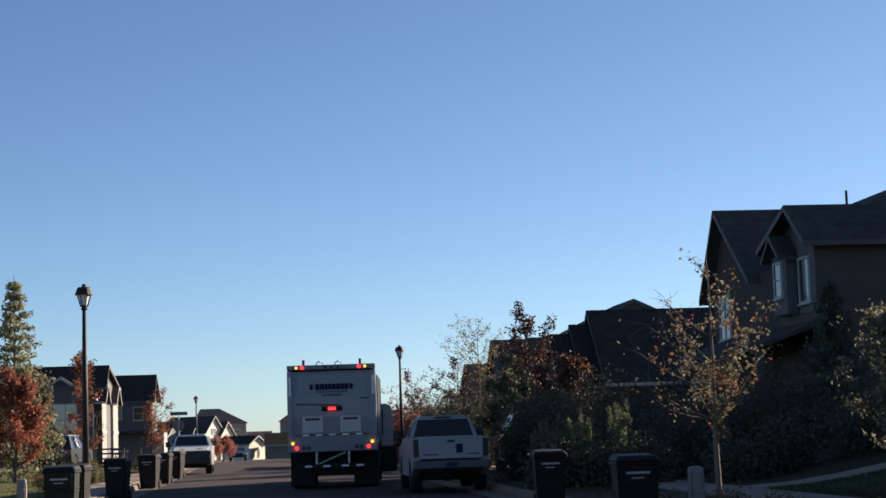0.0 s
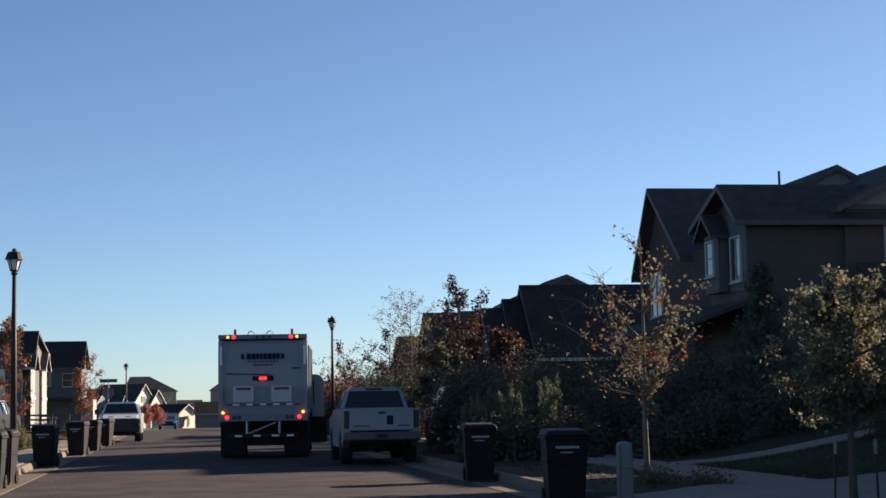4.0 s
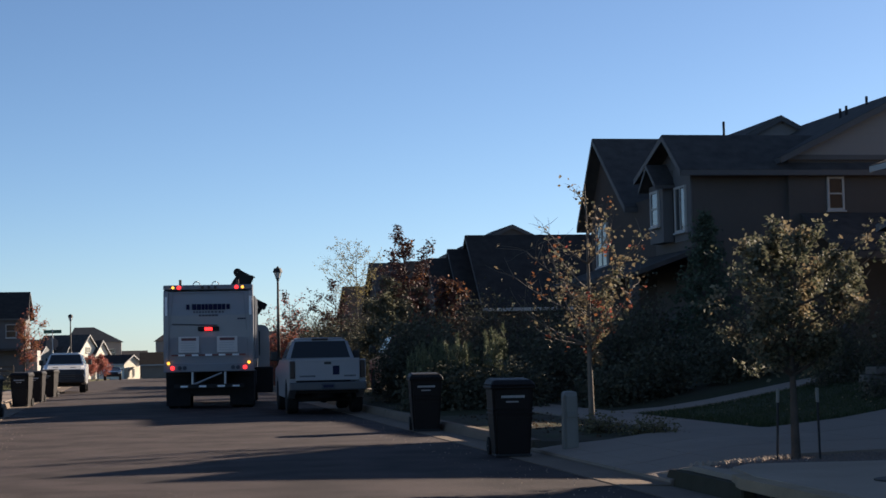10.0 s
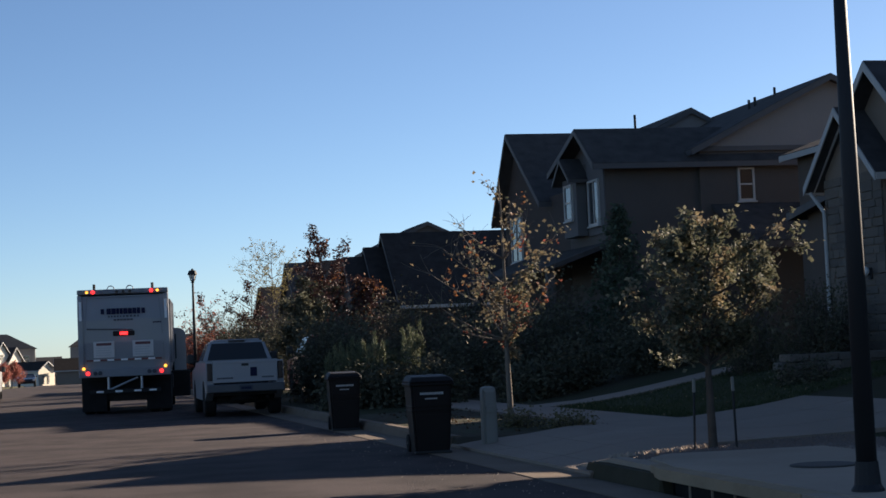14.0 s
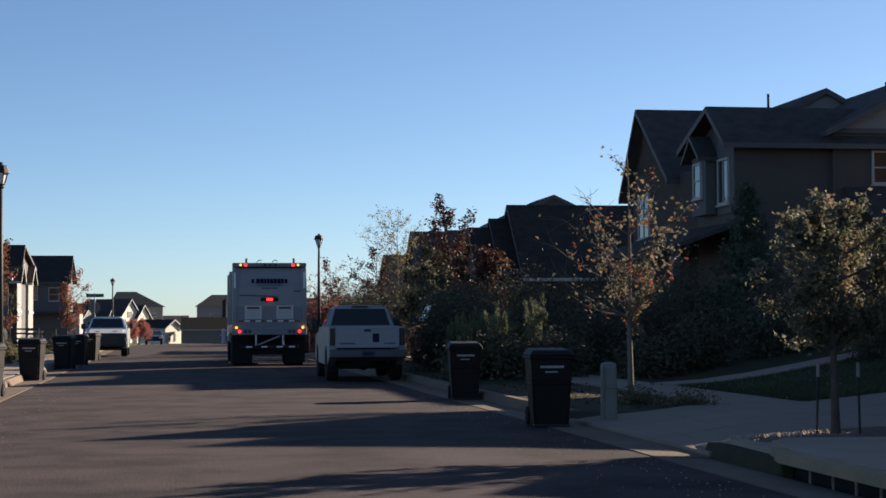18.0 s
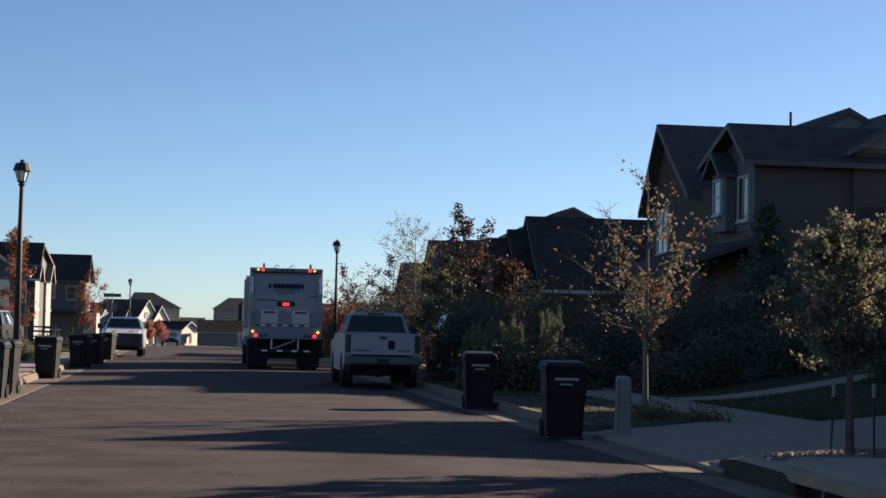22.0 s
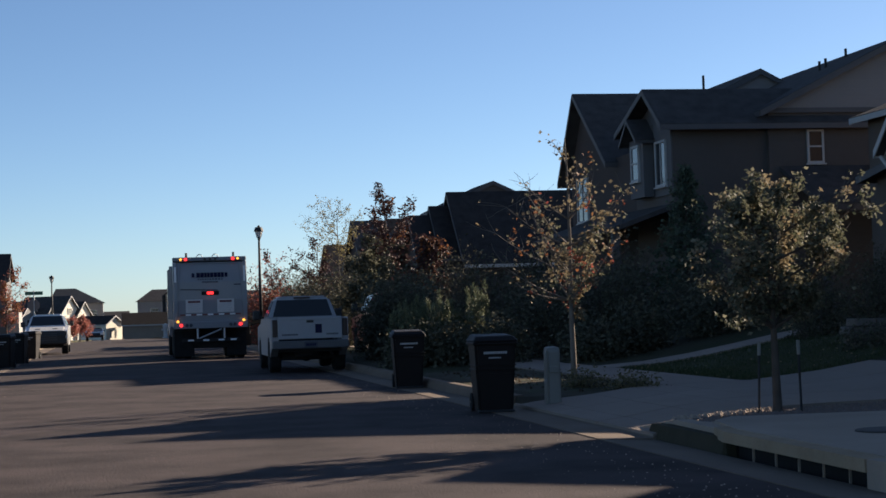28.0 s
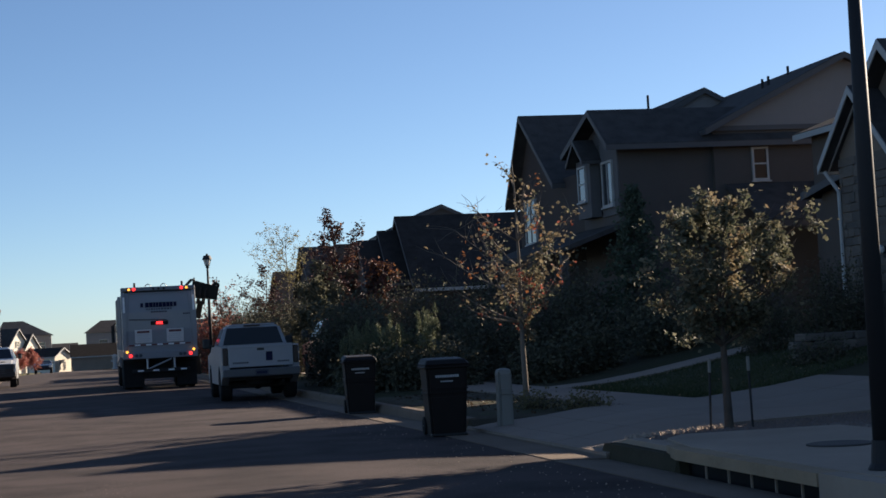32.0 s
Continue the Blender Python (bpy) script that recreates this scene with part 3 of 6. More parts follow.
    for a in ((0, 0.07, 0, h), (w - 0.07, w, 0, h), (0.07, w - 0.07, 0, 0.07), (0.07, w - 0.07, h - 0.07, h)):
        box(bm, a[0], a[1], -deep, 0.02, a[2], a[3])
    for i in range(1, panes[0]):
        box(bm, w * i / panes[0] - 0.02, w * i / panes[0] + 0.02, -deep * 0.8, 0.0, 0.07, h - 0.07)
    for j in range(1, panes[1]):
        box(bm, 0.07, w - 0.07, -deep * 0.75, 0.0, h * j / panes[1] - 0.025, h * j / panes[1] + 0.025)
    part("frame", bm, M[frame], win)
    for i in range(panes[0]):
        for j in range(panes[1]):
            bm = B()
            box(bm, w * i / panes[0] + 0.03, w * (i + 1) / panes[0] - 0.03, -0.022, 0.01, h * j / panes[1] + 0.03, h * (j + 1) / panes[1] - 0.03)
            part("pane", bm, M[pane], win)
    if sill:
        bm = B()
        box(bm, -0.05, w + 0.05, -deep - 0.05, 0.0, -0.06, -0.003, 0.01)
        part("sill", bm, M[frame], win)
    return win


def gable_roof(parent, along, u0, u1, v0, v1, eave, ridge, material="roof", over=0.4, thick=0.16, trim="trimgrey", vr=None, soffit=True):
    """Two roof slabs over a block. along 'x': ridge runs along x from u0 to u1, v is y; along 'y': the other way about."""
    vr = (v0 + v1) / 2 if vr is None else vr
    for s, ve in ((-1, v0), (1, v1)):
        run = abs(vr - ve)
        sl = (ridge - eave) / run
        ov = ve + s * over
        ze = eave - sl * over
        poly = [(vr, ridge), (ov, ze), (ov, ze + thick), (vr, ridge + thick)]
        bm = B()
        prism(bm, poly, "x" if along == "x" else "y", u0 - over, u1 + over)
        part("roof_slope", bm, M[material], parent, "dark shingled roof slope")
        for ua, ub in ((u0 - over - 0.03, u0 - over - 0.003), (u1 + over + 0.003, u1 + over + 0.03)):
            bm = B()
            prism(bm, [(vr, ridge - 0.06), (ov, ze - 0.06), (ov, ze + thick - 0.02), (vr, ridge + thick - 0.02)], "x" if along == "x" else "y", ua, ub)
            part("bargeboard", bm, M[trim], parent)
        bm = B()
        e0, e1 = sorted((ov + s * 0.004, ov + s * 0.03))
        if along == "x":
            box(bm, u0 - over, u1 + over, e0, e1, ze - 0.04, ze + thick - 0.03)
        else:
            box(bm, e0, e1, u0 - over, u1 + over, ze - 0.04, ze + thick - 0.03)
        part("gutter", bm, M[trim], parent)


def block(parent, x0, x1, y0, y1, z0, eave, material, name="wall", t=0.2):
    """Four walls of one block, each a piece with thickness."""
    for a in ((x0, x1, y0, y0 + t), (x0, x1, y1 - t, y1), (x0, x0 + t, y0 + t + 0.002, y1 - t - 0.002), (x1 - t, x1, y0 + t + 0.002, y1 - t - 0.002)):
        bm = B()
        box(bm, *a, z0, eave)
        part(name, bm, M[material], parent)


def gable_wall(parent, along, u, v0, v1, eave, ridge, material, t=0.2, vr=None):
    """The triangle of wall under a gable, at u on the ridge's axis."""
    vr = (v0 + v1) / 2 if vr is None else vr
    bm = B()
    prism(bm, [(v0, eave), (v1, eave), (vr, ridge)], "x" if along == "x" else "y", u, u + t)
    part("gable", bm, M[material], parent)


def simple_house(m, label, w, d, z0, eave, ridge, along, wallm, roofm, wins=(), trim="trimgrey", gablem=None, category="house", vr=None):
    """A house about its front left ground corner: w along x, d along y."""
    h = thing("house", m, label, category, "houses along the street")
    block(h, 0, w, 0, d, z0, eave, wallm)
    if along == "x":
        gable_roof(h, "x", 0, w, 0, d, eave, ridge, roofm, trim=trim, vr=vr)
        gable_wall(h, "x", 0.0, 0, d, eave, ridge, gablem or wallm, vr=vr)
        gable_wall(h, "x", w - 0.2, 0, d, eave, ridge, gablem or wallm, vr=vr)
    else:
        gable_roof(h, "y", 0, d, 0, w, eave, ridge, roofm, trim=trim)
        gable_wall(h, "y", 0.0, 0, w, eave, ridge, gablem or wallm)
        gable_wall(h, "y", d - 0.2, 0, w, eave, ridge, gablem or wallm)
    for wm, ww, hh in wins:
        window(h, wm, ww, hh)
    return h

# ---- street furniture and kerbs ----
kerb_run("kerb_west", -1, -20, 96.0)
kerb_run("kerb_east_south", 1, -20, 12.0)
kerb_run("kerb_east_north", 1, 25.0, 96.0)


def slabs(name, label, x0, x1, y0, y1, nx, ny, lift=0.035, zf=None, thick=0.1):
    """A paved strip in cast slabs with joints, laid on the ground."""
    t = thing(name, Matrix.Identity(4), label, "pavement", kind="structure")
    zf = zf or land
    dx, dy = (x1 - x0) / nx, (y1 - y0) / ny
    for i in range(nx):
        for j in range(ny):
            a, b, c, d = x0 + i * dx + 0.006, x0 + (i + 1) * dx - 0.006, y0 + j * dy + 0.006, y0 + (j + 1) * dy - 0.006
            bm = B()
            up = [(a, c), (b, c), (b, d), (a, d)]
            hull(bm, [(x, y, zf(x, y) - thick) for x, y in up], [(x, y, zf(x, y) + lift) for x, y in up])
            part("slab", bm, M["walk"], t)
    return t


street_lamp(pose(-3.98, 40.0, 0.13), 5.0)
street_lamp(pose(6.1, 73.0, 0.13), 5.1)
street_lamp(pose(-4.9, 136, land(-4.9, 136)), 5.1)
street_lamp(pose(6.28, 12.4, 0.15), 5.1)

for x, y, rz, lab, mt in (
        (5.3, 23.9, -3, "dark brown plastic wheelie bin with pale lettering at the kerb", "bin"),
        (5.5, 32.3, -4, "dark brown plastic wheelie bin in the gutter behind another", "bin"),
        (-3.75, 46.0, -9, "dark brown plastic wheelie bin standing by the road", "bin"),
        (-3.6, 56.8, -12, "dark brown plastic wheelie bin turned on the kerb", "bin"),
        (-3.45, 62.0, -10, "dark wheelie bin close behind another", "bin"),
        (-3.35, 69.5, -16, "dark wheelie bin in front of a parked white pickup", "bin"),
        (-3.80, 35.7, -8, "dark brown wheelie bin beside a street lamp", "bin"),
        (-3.80, 33.6, -4, "dark green wheelie bin beside a street lamp", "bingreen")):
    wheeled_bin(pose(x, y, 0.0, 0, 0, rz), lab, mt)

# ---- houses ----
def house_one():
    """Large dark two-storey house with street gables."""
    X = 17.7
    h = thing("house", pose(0, 0, 0), "large dark brown two-storey house with gables and white-framed windows", "house", "houses along the street")
    g = 0.8
    # block facing the street, near part
    block(h, X, 24.5, 52.0, 56.0, g, 7.40, "siding")
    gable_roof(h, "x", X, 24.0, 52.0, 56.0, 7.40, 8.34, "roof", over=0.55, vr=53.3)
    gable_wall(h, "x", X, 52.0, 56.0, 7.40, 8.34, "trimgrey", vr=53.3)
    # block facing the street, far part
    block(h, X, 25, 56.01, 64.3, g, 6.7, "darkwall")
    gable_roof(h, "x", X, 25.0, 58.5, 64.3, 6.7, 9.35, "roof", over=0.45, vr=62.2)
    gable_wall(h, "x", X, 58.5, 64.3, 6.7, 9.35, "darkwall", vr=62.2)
    # main body with a gable to the side
    block(h, 20.9, 30.2, 51.8, 66.0, g, 7.6, "siding")
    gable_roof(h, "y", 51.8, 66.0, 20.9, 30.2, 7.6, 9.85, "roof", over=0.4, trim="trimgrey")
    gable_wall(h, "y", 51.75, 20.9, 30.2, 7.6, 9.85, "sidingtan")
    bm = B()
    box(bm, 20.9, 30.2, 51.70, 51.745, 7.50, 7.66)
    part("belly_band", bm, M["trimgrey"], h)
    bm = B()
    box(bm, 20.9, 30.2, 51.72, 51.79, 4.2, 4.36)
    part("belly_band", bm, M["trimgrey"], h)
    # a rear gable that shows over the roof
    gable_roof(h, "y", 60.0, 66.0, 21.9, 25.9, 8.9, 9.95, "roof", over=0.25)
    gable_wall(h, "y", 59.9, 21.9, 25.9, 8.9, 9.95, "sidingtan")
    window(h, pose(22.2, 51.78, 5.85), 0.58, 1.1, pane="glassdim")
    # tall window in the street front, a small bay with its own gable beside it
    S = Matrix.Rotation(radians(-90), 4, "Z")
    bm = B()
    box(bm, X - 0.05, X - 0.003, 52.02, 53.75, 4.95, 7.38)
    part("panel", bm, M["greysiding"], h, "grey panelled wall strip")
    window(h, Matrix.Translation((X - 0.06, 53.55, 5.26)) @ S, 1.1, 1.5, panes=(2, 1))
    bm = B()
    box(bm, X - 0.40, X - 0.055, 53.85, 55.35, 4.99, 6.95)
    part("bay", bm, M["greysiding"], h)
    window(h, Matrix.Translation((X - 0.42, 55.05, 5.55)) @ S, 0.85, 1.2, panes=(1, 2))
    gable_roof(h, "x", X - 0.5, X + 1.0, 53.85, 55.35, 6.95, 7.55, "roof", over=0.2, thick=0.1)
    window(h, Matrix.Translation((X - 0.02, 63.4, 4.6)) @ S, 1.5, 1.7, panes=(2, 1))
    # lean-to roof on the side wall
    bm = B()
    prism(bm, [(51.70, 5.60), (48.5, 4.22), (48.5, 4.36), (51.70, 5.76)], "x", 21.2, 29.0)
    part("lean_to_roof", bm, M["roof"], h)
    bm = B()
    box(bm, 21.2, 29.0, 48.42, 48.495, 4.12, 4.32)
    part("fascia", bm, M["trimgrey"], h)
    for x in (21.3, 24.9, 28.6):
        bm = B()
        box(bm, x, x + 0.25, 48.55, 48.8, g, 4.2)
        part("porch_post", bm, M["trimgrey"], h)
    # porch roof
    bm = B()
    prism(bm, [(X + 0.0, 4.5), (X - 2.2, 3.75), (X - 2.2, 3.9), (X, 4.66)], "y", 51.6, 62)
    part("porch_roof", bm, M["roof"], h)
    for y in (52.0, 57, 61.6):
        bm = B()
        box(bm, X - 2.1, X - 1.85, y, y + 0.25, g, 3.74)
        part("porch_post", bm, M["trimgrey"], h)
    for x, y, z0, z1 in ((21.9, 60.5, 9.0, 9.95), (25.15, 55, 9.5, 10.1), (24.39, 55, 9.2, 9.76), (24.16, 55, 9.1, 9.66)):
        bm = B()
        rod(bm, (x, y, z0), (x, y, z1), 0.05)
        part("vent_pipe", bm, M["lampblack"], h)
    return h


house_one()


def veneer(parent, x, y0, y1, z0, z1, seed):
    """Stones of uneven size laid in courses on a wall that looks along -x."""
    rng = random.Random(seed)
    meshes = []
    for k in range(6):
        bm = B()
        box(bm, -0.5, 0.5, -0.5, 0.5, -0.5, 0.5)
        for v in bm.verts:
            v.co += Vector((rng.uniform(-0.2, 0.2), rng.uniform(-0.03, 0.03), rng.uniform(-0.06, 0.06)))
        meshes.append(to_mesh("stone", bm, M["stone"]))
    z = z0
    while z < z1 - 0.08:
        hz = min(rng.uniform(0.14, 0.24), z1 - z)
        y = y0
        while y < y1 - 0.05:
            w = min(rng.uniform(0.22, 0.6), y1 - y)
            ob = new("stone", rng.choice(meshes))
            ob.parent = parent
            ob.matrix_basis = Matrix.LocRotScale((x - 0.025, y + w / 2, z + hz / 2), None, (0.05, w - 0.015, hz - 0.015))
            y += w
        z += hz


def wall_art(m):
    """Rusted metal ornament: a stem with two cross bars."""
    t = thing("wall_ornament", m, "dark rusted metal ornament on a tan wall", "wall ornament")
    bm = B()
    rod(bm, (0, 0, 0), (0, 0, 1.6), 0.022, 0.012, n=6)
    part("stem", bm, M["iron"], t)
    for z, a in ((0.55, 0.36), (1.12, 0.34)):
        bm = B()
        rod(bm, (0, -a, z), (0, a, z + 0.02), 0.014, n=6)
        part("cross_bar", bm, M["iron"], t)
        for s in (-1, 1):
            bm = B()
            ball(bm, (0, s * a, z), 0.035, n=1)
            part("finial", bm, M["iron"], t)


def wall_lamp(m):
    t = thing("wall_lamp", m, "white globe lamp on a stone wall", "wall lamp")
    bm = B()
    box(bm, -0.04, 0.0, -0.07, 0.07, -0.12, 0.12, 0.01)
    rod(bm, (-0.03, 0, 0.0), (-0.14, 0, -0.04), 0.015, n=6)
    part("bracket", bm, M["lampblack"], t)
    bm = B()
    ball(bm, (-0.15, 0, 0.05), 0.11)
    part("globe", bm, M["lampglass"], t, "white glass globe")


def house_three():
    """Tan stucco house nearest on the right."""
    h = thing("house", pose(0, 0, 0), "tan stucco house with steep shingled gables and white trim", "house", "houses along the street")
    g = 0.7
    X = 16.9
    block(h, X, 27, 29.45, 33.95, g, 4.85, "stucco")
    gable_roof(h, "x", X, 27, 29.45, 33.95, 4.85, 6.84, "roofgrey", over=0.4, trim="trim")
    gable_wall(h, "x", X, 29.45, 33.95, 4.85, 6.84, "stucco")
    F = 16.6
    block(h, F, X - 0.004, 31.34, 33.94, g, 4.84, "stucco", t=0.1)
    gable_roof(h, "x", F, X + 0.1, 31.34, 33.94, 4.84, 6.05, "roofgrey", over=0.35, trim="trim", thick=0.13)
    gable_wall(h, "x", F, 31.34, 33.94, 4.84, 6.05, "stucco", t=0.1)
    veneer(h, F, 31.35, 33.93, 0.75, 4.8, 21)
    veneer(h, X, 29.46, 31.2, 0.75, 2.2, 22)
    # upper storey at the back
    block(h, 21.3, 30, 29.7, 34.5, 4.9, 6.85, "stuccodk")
    gable_roof(h, "x", 21.3, 30, 29.7, 34.5, 6.85, 8.1, "roofgrey", over=0.25, trim="trim")
    gable_wall(h, "x", 21.3, 29.7, 34.5, 6.85, 8.1, "stucco")
    bm = B()
    box(bm, X - 0.08, X - 0.003, 29.4, 31.3, 2.26, 2.42)
    part("stone_cap", bm, M["trim"], h)
    bm = B()
    box(bm, X + 0.0, 27, 29.37, 29.447, 2.26, 2.42)
    part("stone_cap", bm, M["trim"], h)
    bm = B()
    rod(bm, (X - 0.05, 29.38, 4.35), (X - 0.05, 29.38, 0.75), 0.05)
    rod(bm, (X - 0.3, 29.1, 4.6), (X - 0.05, 29.38, 4.32), 0.05)
    part("downspout", bm, M["trim"], h)
    bm = B()
    rod(bm, (F - 0.25, 34.2, 4.5), (F - 0.09, 33.9, 4.05), 0.045)
    rod(bm, (F - 0.09, 33.9, 4.05), (F - 0.09, 33.9, 0.75), 0.045)
    part("downspout", bm, M["trim"], h)
    return h


house_three()
wall_art(pose(16.86, 30.3, 2.9))
wall_lamp(pose(16.54, 31.98, 2.62))

def house_two():
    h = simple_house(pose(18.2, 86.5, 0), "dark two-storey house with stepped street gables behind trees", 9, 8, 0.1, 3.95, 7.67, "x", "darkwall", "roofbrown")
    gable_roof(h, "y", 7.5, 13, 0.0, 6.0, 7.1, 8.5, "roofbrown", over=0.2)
    gable_wall(h, "y", 7.45, 0.0, 6.0, 7.1, 8.5, "siding")
    # two gabled bays that step out towards the street
    for x0, x1, y0, y1, eave, ridge in ((-1.0, -0.02, 1.7, 7.3, 4.3, 6.98), (-2.15, -1.02, 2.2, 7.2, 4.1, 6.50)):
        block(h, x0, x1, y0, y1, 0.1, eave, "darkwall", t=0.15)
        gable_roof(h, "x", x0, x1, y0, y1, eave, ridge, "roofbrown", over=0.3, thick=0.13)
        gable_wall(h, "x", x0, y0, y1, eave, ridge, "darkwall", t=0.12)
    window(h, Matrix.Translation((-1.02, 4.9, 5.0)) @ Matrix.Rotation(radians(-90), 4, "Z"), 0.8, 1.3, pane="glassdim")
    bm = B()
    box(bm, -0.4, 4.4, -0.62, -0.5, 3.55, 3.72)
    part("fascia", bm, M["trim"], h)
    # low brick-coloured front under the eave
    bm = B()
    box(bm, -1.6, -0.6, -0.55, 1.6, 0.1, 3.1)
    part("porch_pier", bm, M["stuccodk"], h)
    bm = B()
    box(bm, -1.7, -0.5, -0.65, 1.65, 3.1, 3.28, 0.02)
    part("pier_cap", bm, M["trimgrey"], h)
    bm = B()
    box(bm, 0.2, 0.42, -0.2, -0.01, 0.1, 3.5)
    part("post", bm, M["trimgrey"], h)
    return h


house_two()
simple_house(pose(19.0, 112, -0.05), "dark brown house past the cross street", 9, 9, 0, 4.8, 7.75, "x", "darkwall", "roofbrown")
simple_house(pose(18.35, 125, -0.2), "dark gabled house farther along", 9, 10, 0, 5.0, 8.52, "x", "darkwall", "roof")
simple_house(pose(18.2, 141, -0.3), "dark gabled house at the end of the row", 9, 10, 0, 4.6, 7.45, "x", "darkwall", "roofbrown")
# unseen neighbour beside the camera, then four blocks added to shade the street
simple_house(pose(16.0, 9.5, 0.5), "tan stucco house beside the near driveway", 10, 9.9, 0, 3.8, 6.8, "x", "stucco", "roofgrey")
simple_house(pose(16.3, 19.6, 0.5), "unseen low tan block added to shade the near driveway", 10, 4.2, 0, 3.9, 4.6, "x", "stucco", "roofgrey")
simple_house(pose(18.0, 25.9, 0.5), "unseen low tan block added to narrow a gap of sun", 8, 3.0, 0, 4.15, 4.75, "x", "stucco", "roofgrey")
simple_house(pose(20.0, 35.3, 0.7), "unseen low tan block added to shade the planting bed", 6, 6.8, 0, 3.9, 4.4, "x", "stuccodk", "roofgrey")
simple_house(pose(22.3, 42.2, 0.7), "unseen tan block added to shade the gutter", 8, 5.2, 0, 6.15, 7.6, "y", "stuccodk", "roofgrey", trim="trim")

# houses across the street
def house_west():
    h = simple_house(pose(-21.5, 137, -0.3), "grey two-storey house with tall pale street front", 9.2, 13, 0, 6.4, 7.92, "x", "greysiding", "roofbrown", vr=2.1)
    S = Matrix.Rotation(radians(90), 4, "Z")
    for x0, y0, y1 in ((9.22, -0.6, 3.2), (9.22, 7.5, 12.2)):
        d = 0.02 if y0 < 2 else 0.2
        bm = B()
        box(bm, x0, x0 + d, y0, y1, 0.2, 5.2)
        part("street_front", bm, M["cream"], h, "pale painted front wall")
        gable_roof(h, "x", x0 - 1.5, x0 + d, y0, y1, 5.2, 6.5, "roofbrown", over=0.35, trim="trim")
        for zc in (5.0, 2.6):
            bm = B()
            box(bm, x0 + d + 0.002, x0 + d + 0.05, y0 - 0.05, y1 + 0.05, zc, zc + 0.2)
            part("trim_band", bm, M["trim"], h)
    gable_roof(h, "y", -1.2, 2.0, 3.6, 8.6, 5.4, 6.95, "roof", over=0.3, trim="trim")
    gable_wall(h, "y", -1.1, 3.6, 8.6, 5.4, 6.95, "greysiding")
    block(h, 3.6, 8.6, -1.1, 0.0, 0, 5.4, "greysiding")
    window(h, pose(5.55, -1.13, 2.4), 1.8, 2.6, panes=(2, 2))
    h2 = simple_house(pose(-19.2, 166, -0.6), "dark grey two-storey house with a shaded side", 8.9, 10, 0, 6.2, 8.53, "x", "greysiding", "roofbrown", vr=3.2)
    window(h2, pose(5.6, -0.02, 4.3), 0.6, 2.0, panes=(1, 1))
    window(h2, pose(2.2, -0.02, 3.9), 1.4, 1.4, panes=(2, 1), pane="glassdim")
    window(h2, pose(7.2, -0.02, 4.2), 1.0, 1.3, pane="glassdim")
    bm = B()
    rod(bm, (4.7, -0.08, 6.0), (4.7, -0.08, 0.2), 0.06, n=8)
    part("downspout", bm, M["trim"], h2)
    bm = B()
    box(bm, 0.0, 8.9, -1.6, -0.02, 3.0, 3.2)
    part("porch_roof", bm, M["roof"], h2)
    for k in range(6):
        bm = B()
        box(bm, 4.4 + k * 0.45, 4.5 + k * 0.45, -1.5, -1.42, 0.3, 1.3)
        part("railing_post", bm, M["trim"], h2, "white railing post")
    bm = B()
    box(bm, 4.3, 6.9, -1.52, -1.40, 1.302, 1.40)
    part("railing", bm, M["trim"], h2, "white porch railing")
    bm = B()
    box(bm, 8.92, 10.0, 2, 8, 0.2, 3.0)
    part("porch", bm, M["cream"], h2, "sunlit tan porch")


house_west()


def far_houses():
    """The houses that close the view beyond the end of the street."""
    z = -2.1
    hs = "houses beyond the end of the street"
    def gabled(x, y, w, d, eave, ridge, wallm, roofm, rz, along, label, lit=()):
        h = simple_house(pose(x, y, z, 0, 0, rz), label, w, d, 0, eave, ridge, along, wallm, roofm, trim="trim")
        h["group"] = hs
        for a, b, ww, hh in lit:
            window(h, pose(a, -0.03, b), ww, hh, panes=(2, 2))
        return h
    # hipped roof at the back
    h = thing("house", pose(-11.6, 312, z), "grey-tan house with a hipped roof in the distance", "house", hs)
    block(h, 0, 9.3, 0, 9, 0, 6.5, "greyhouse")
    bm = B()
    hull(bm, [(-0.4, -0.4, 6.5), (9.7, -0.4, 6.5), (9.7, 9.4, 6.5), (-0.4, 9.4, 6.5)], [(0.9, 4.4, 9.3), (4.4, 4.4, 9.3), (4.4, 4.6, 9.3), (0.9, 4.6, 9.3)])
    part("roof", bm, M["rooffar"], h)
    window(h, pose(7.1, -0.02, 4.0), 1.2, 1.3)
    gabled(-9.2, 296, 5.0, 9, 5.0, 7.6, "creamlit", "roof", 55, "y", "cream house with white-trimmed gables in the sun", ((1.0, 2.6, 1.2, 1.3), (2.8, 2.6, 1.2, 1.3), (1.8, 4.6, 1.2, 1.0)))
    gabled(-6.6, 299, 3.6, 8, 4.6, 6.6, "creamlit", "roof", 55, "y", "small sunlit cream gable front", ((1.0, 2.6, 1.5, 1.2),))
    gabled(-15.5, 292, 4.2, 8, 4.6, 6.8, "greyhouse", "roof", 55, "y", "grey gabled house at the street's far end", ((1.2, 2.6, 1.4, 1.3),))
    gabled(-11.8, 293, 2.4, 6, 3.8, 5.6, "creamlit", "roofgrey", 55, "y", "narrow white-trimmed porch gable", ())
    gabled(-1.7, 288, 4.1, 6, 2.75, 4.0, "creamlit", "roofbrown", 50, "y", "cream garage with a gable in the sun", ((1.0, 0.5, 0.35, 1.3), (2.3, 0.5, 0.35, 1.3)))
    gabled(1.2, 282, 14, 8, 2.5, 4.3, "stucco", "roofdark", 0, "x", "low brown building with a dark roof", ((9.5, 0.3, 1.0, 1.8),))
    h = thing("house", pose(4.0, 318, z), "dark two-storey house with a hipped roof in the distance", "house", hs)
    block(h, 0, 14, 0, 9, 0, 6.6, "greyhouse")
    bm = B()
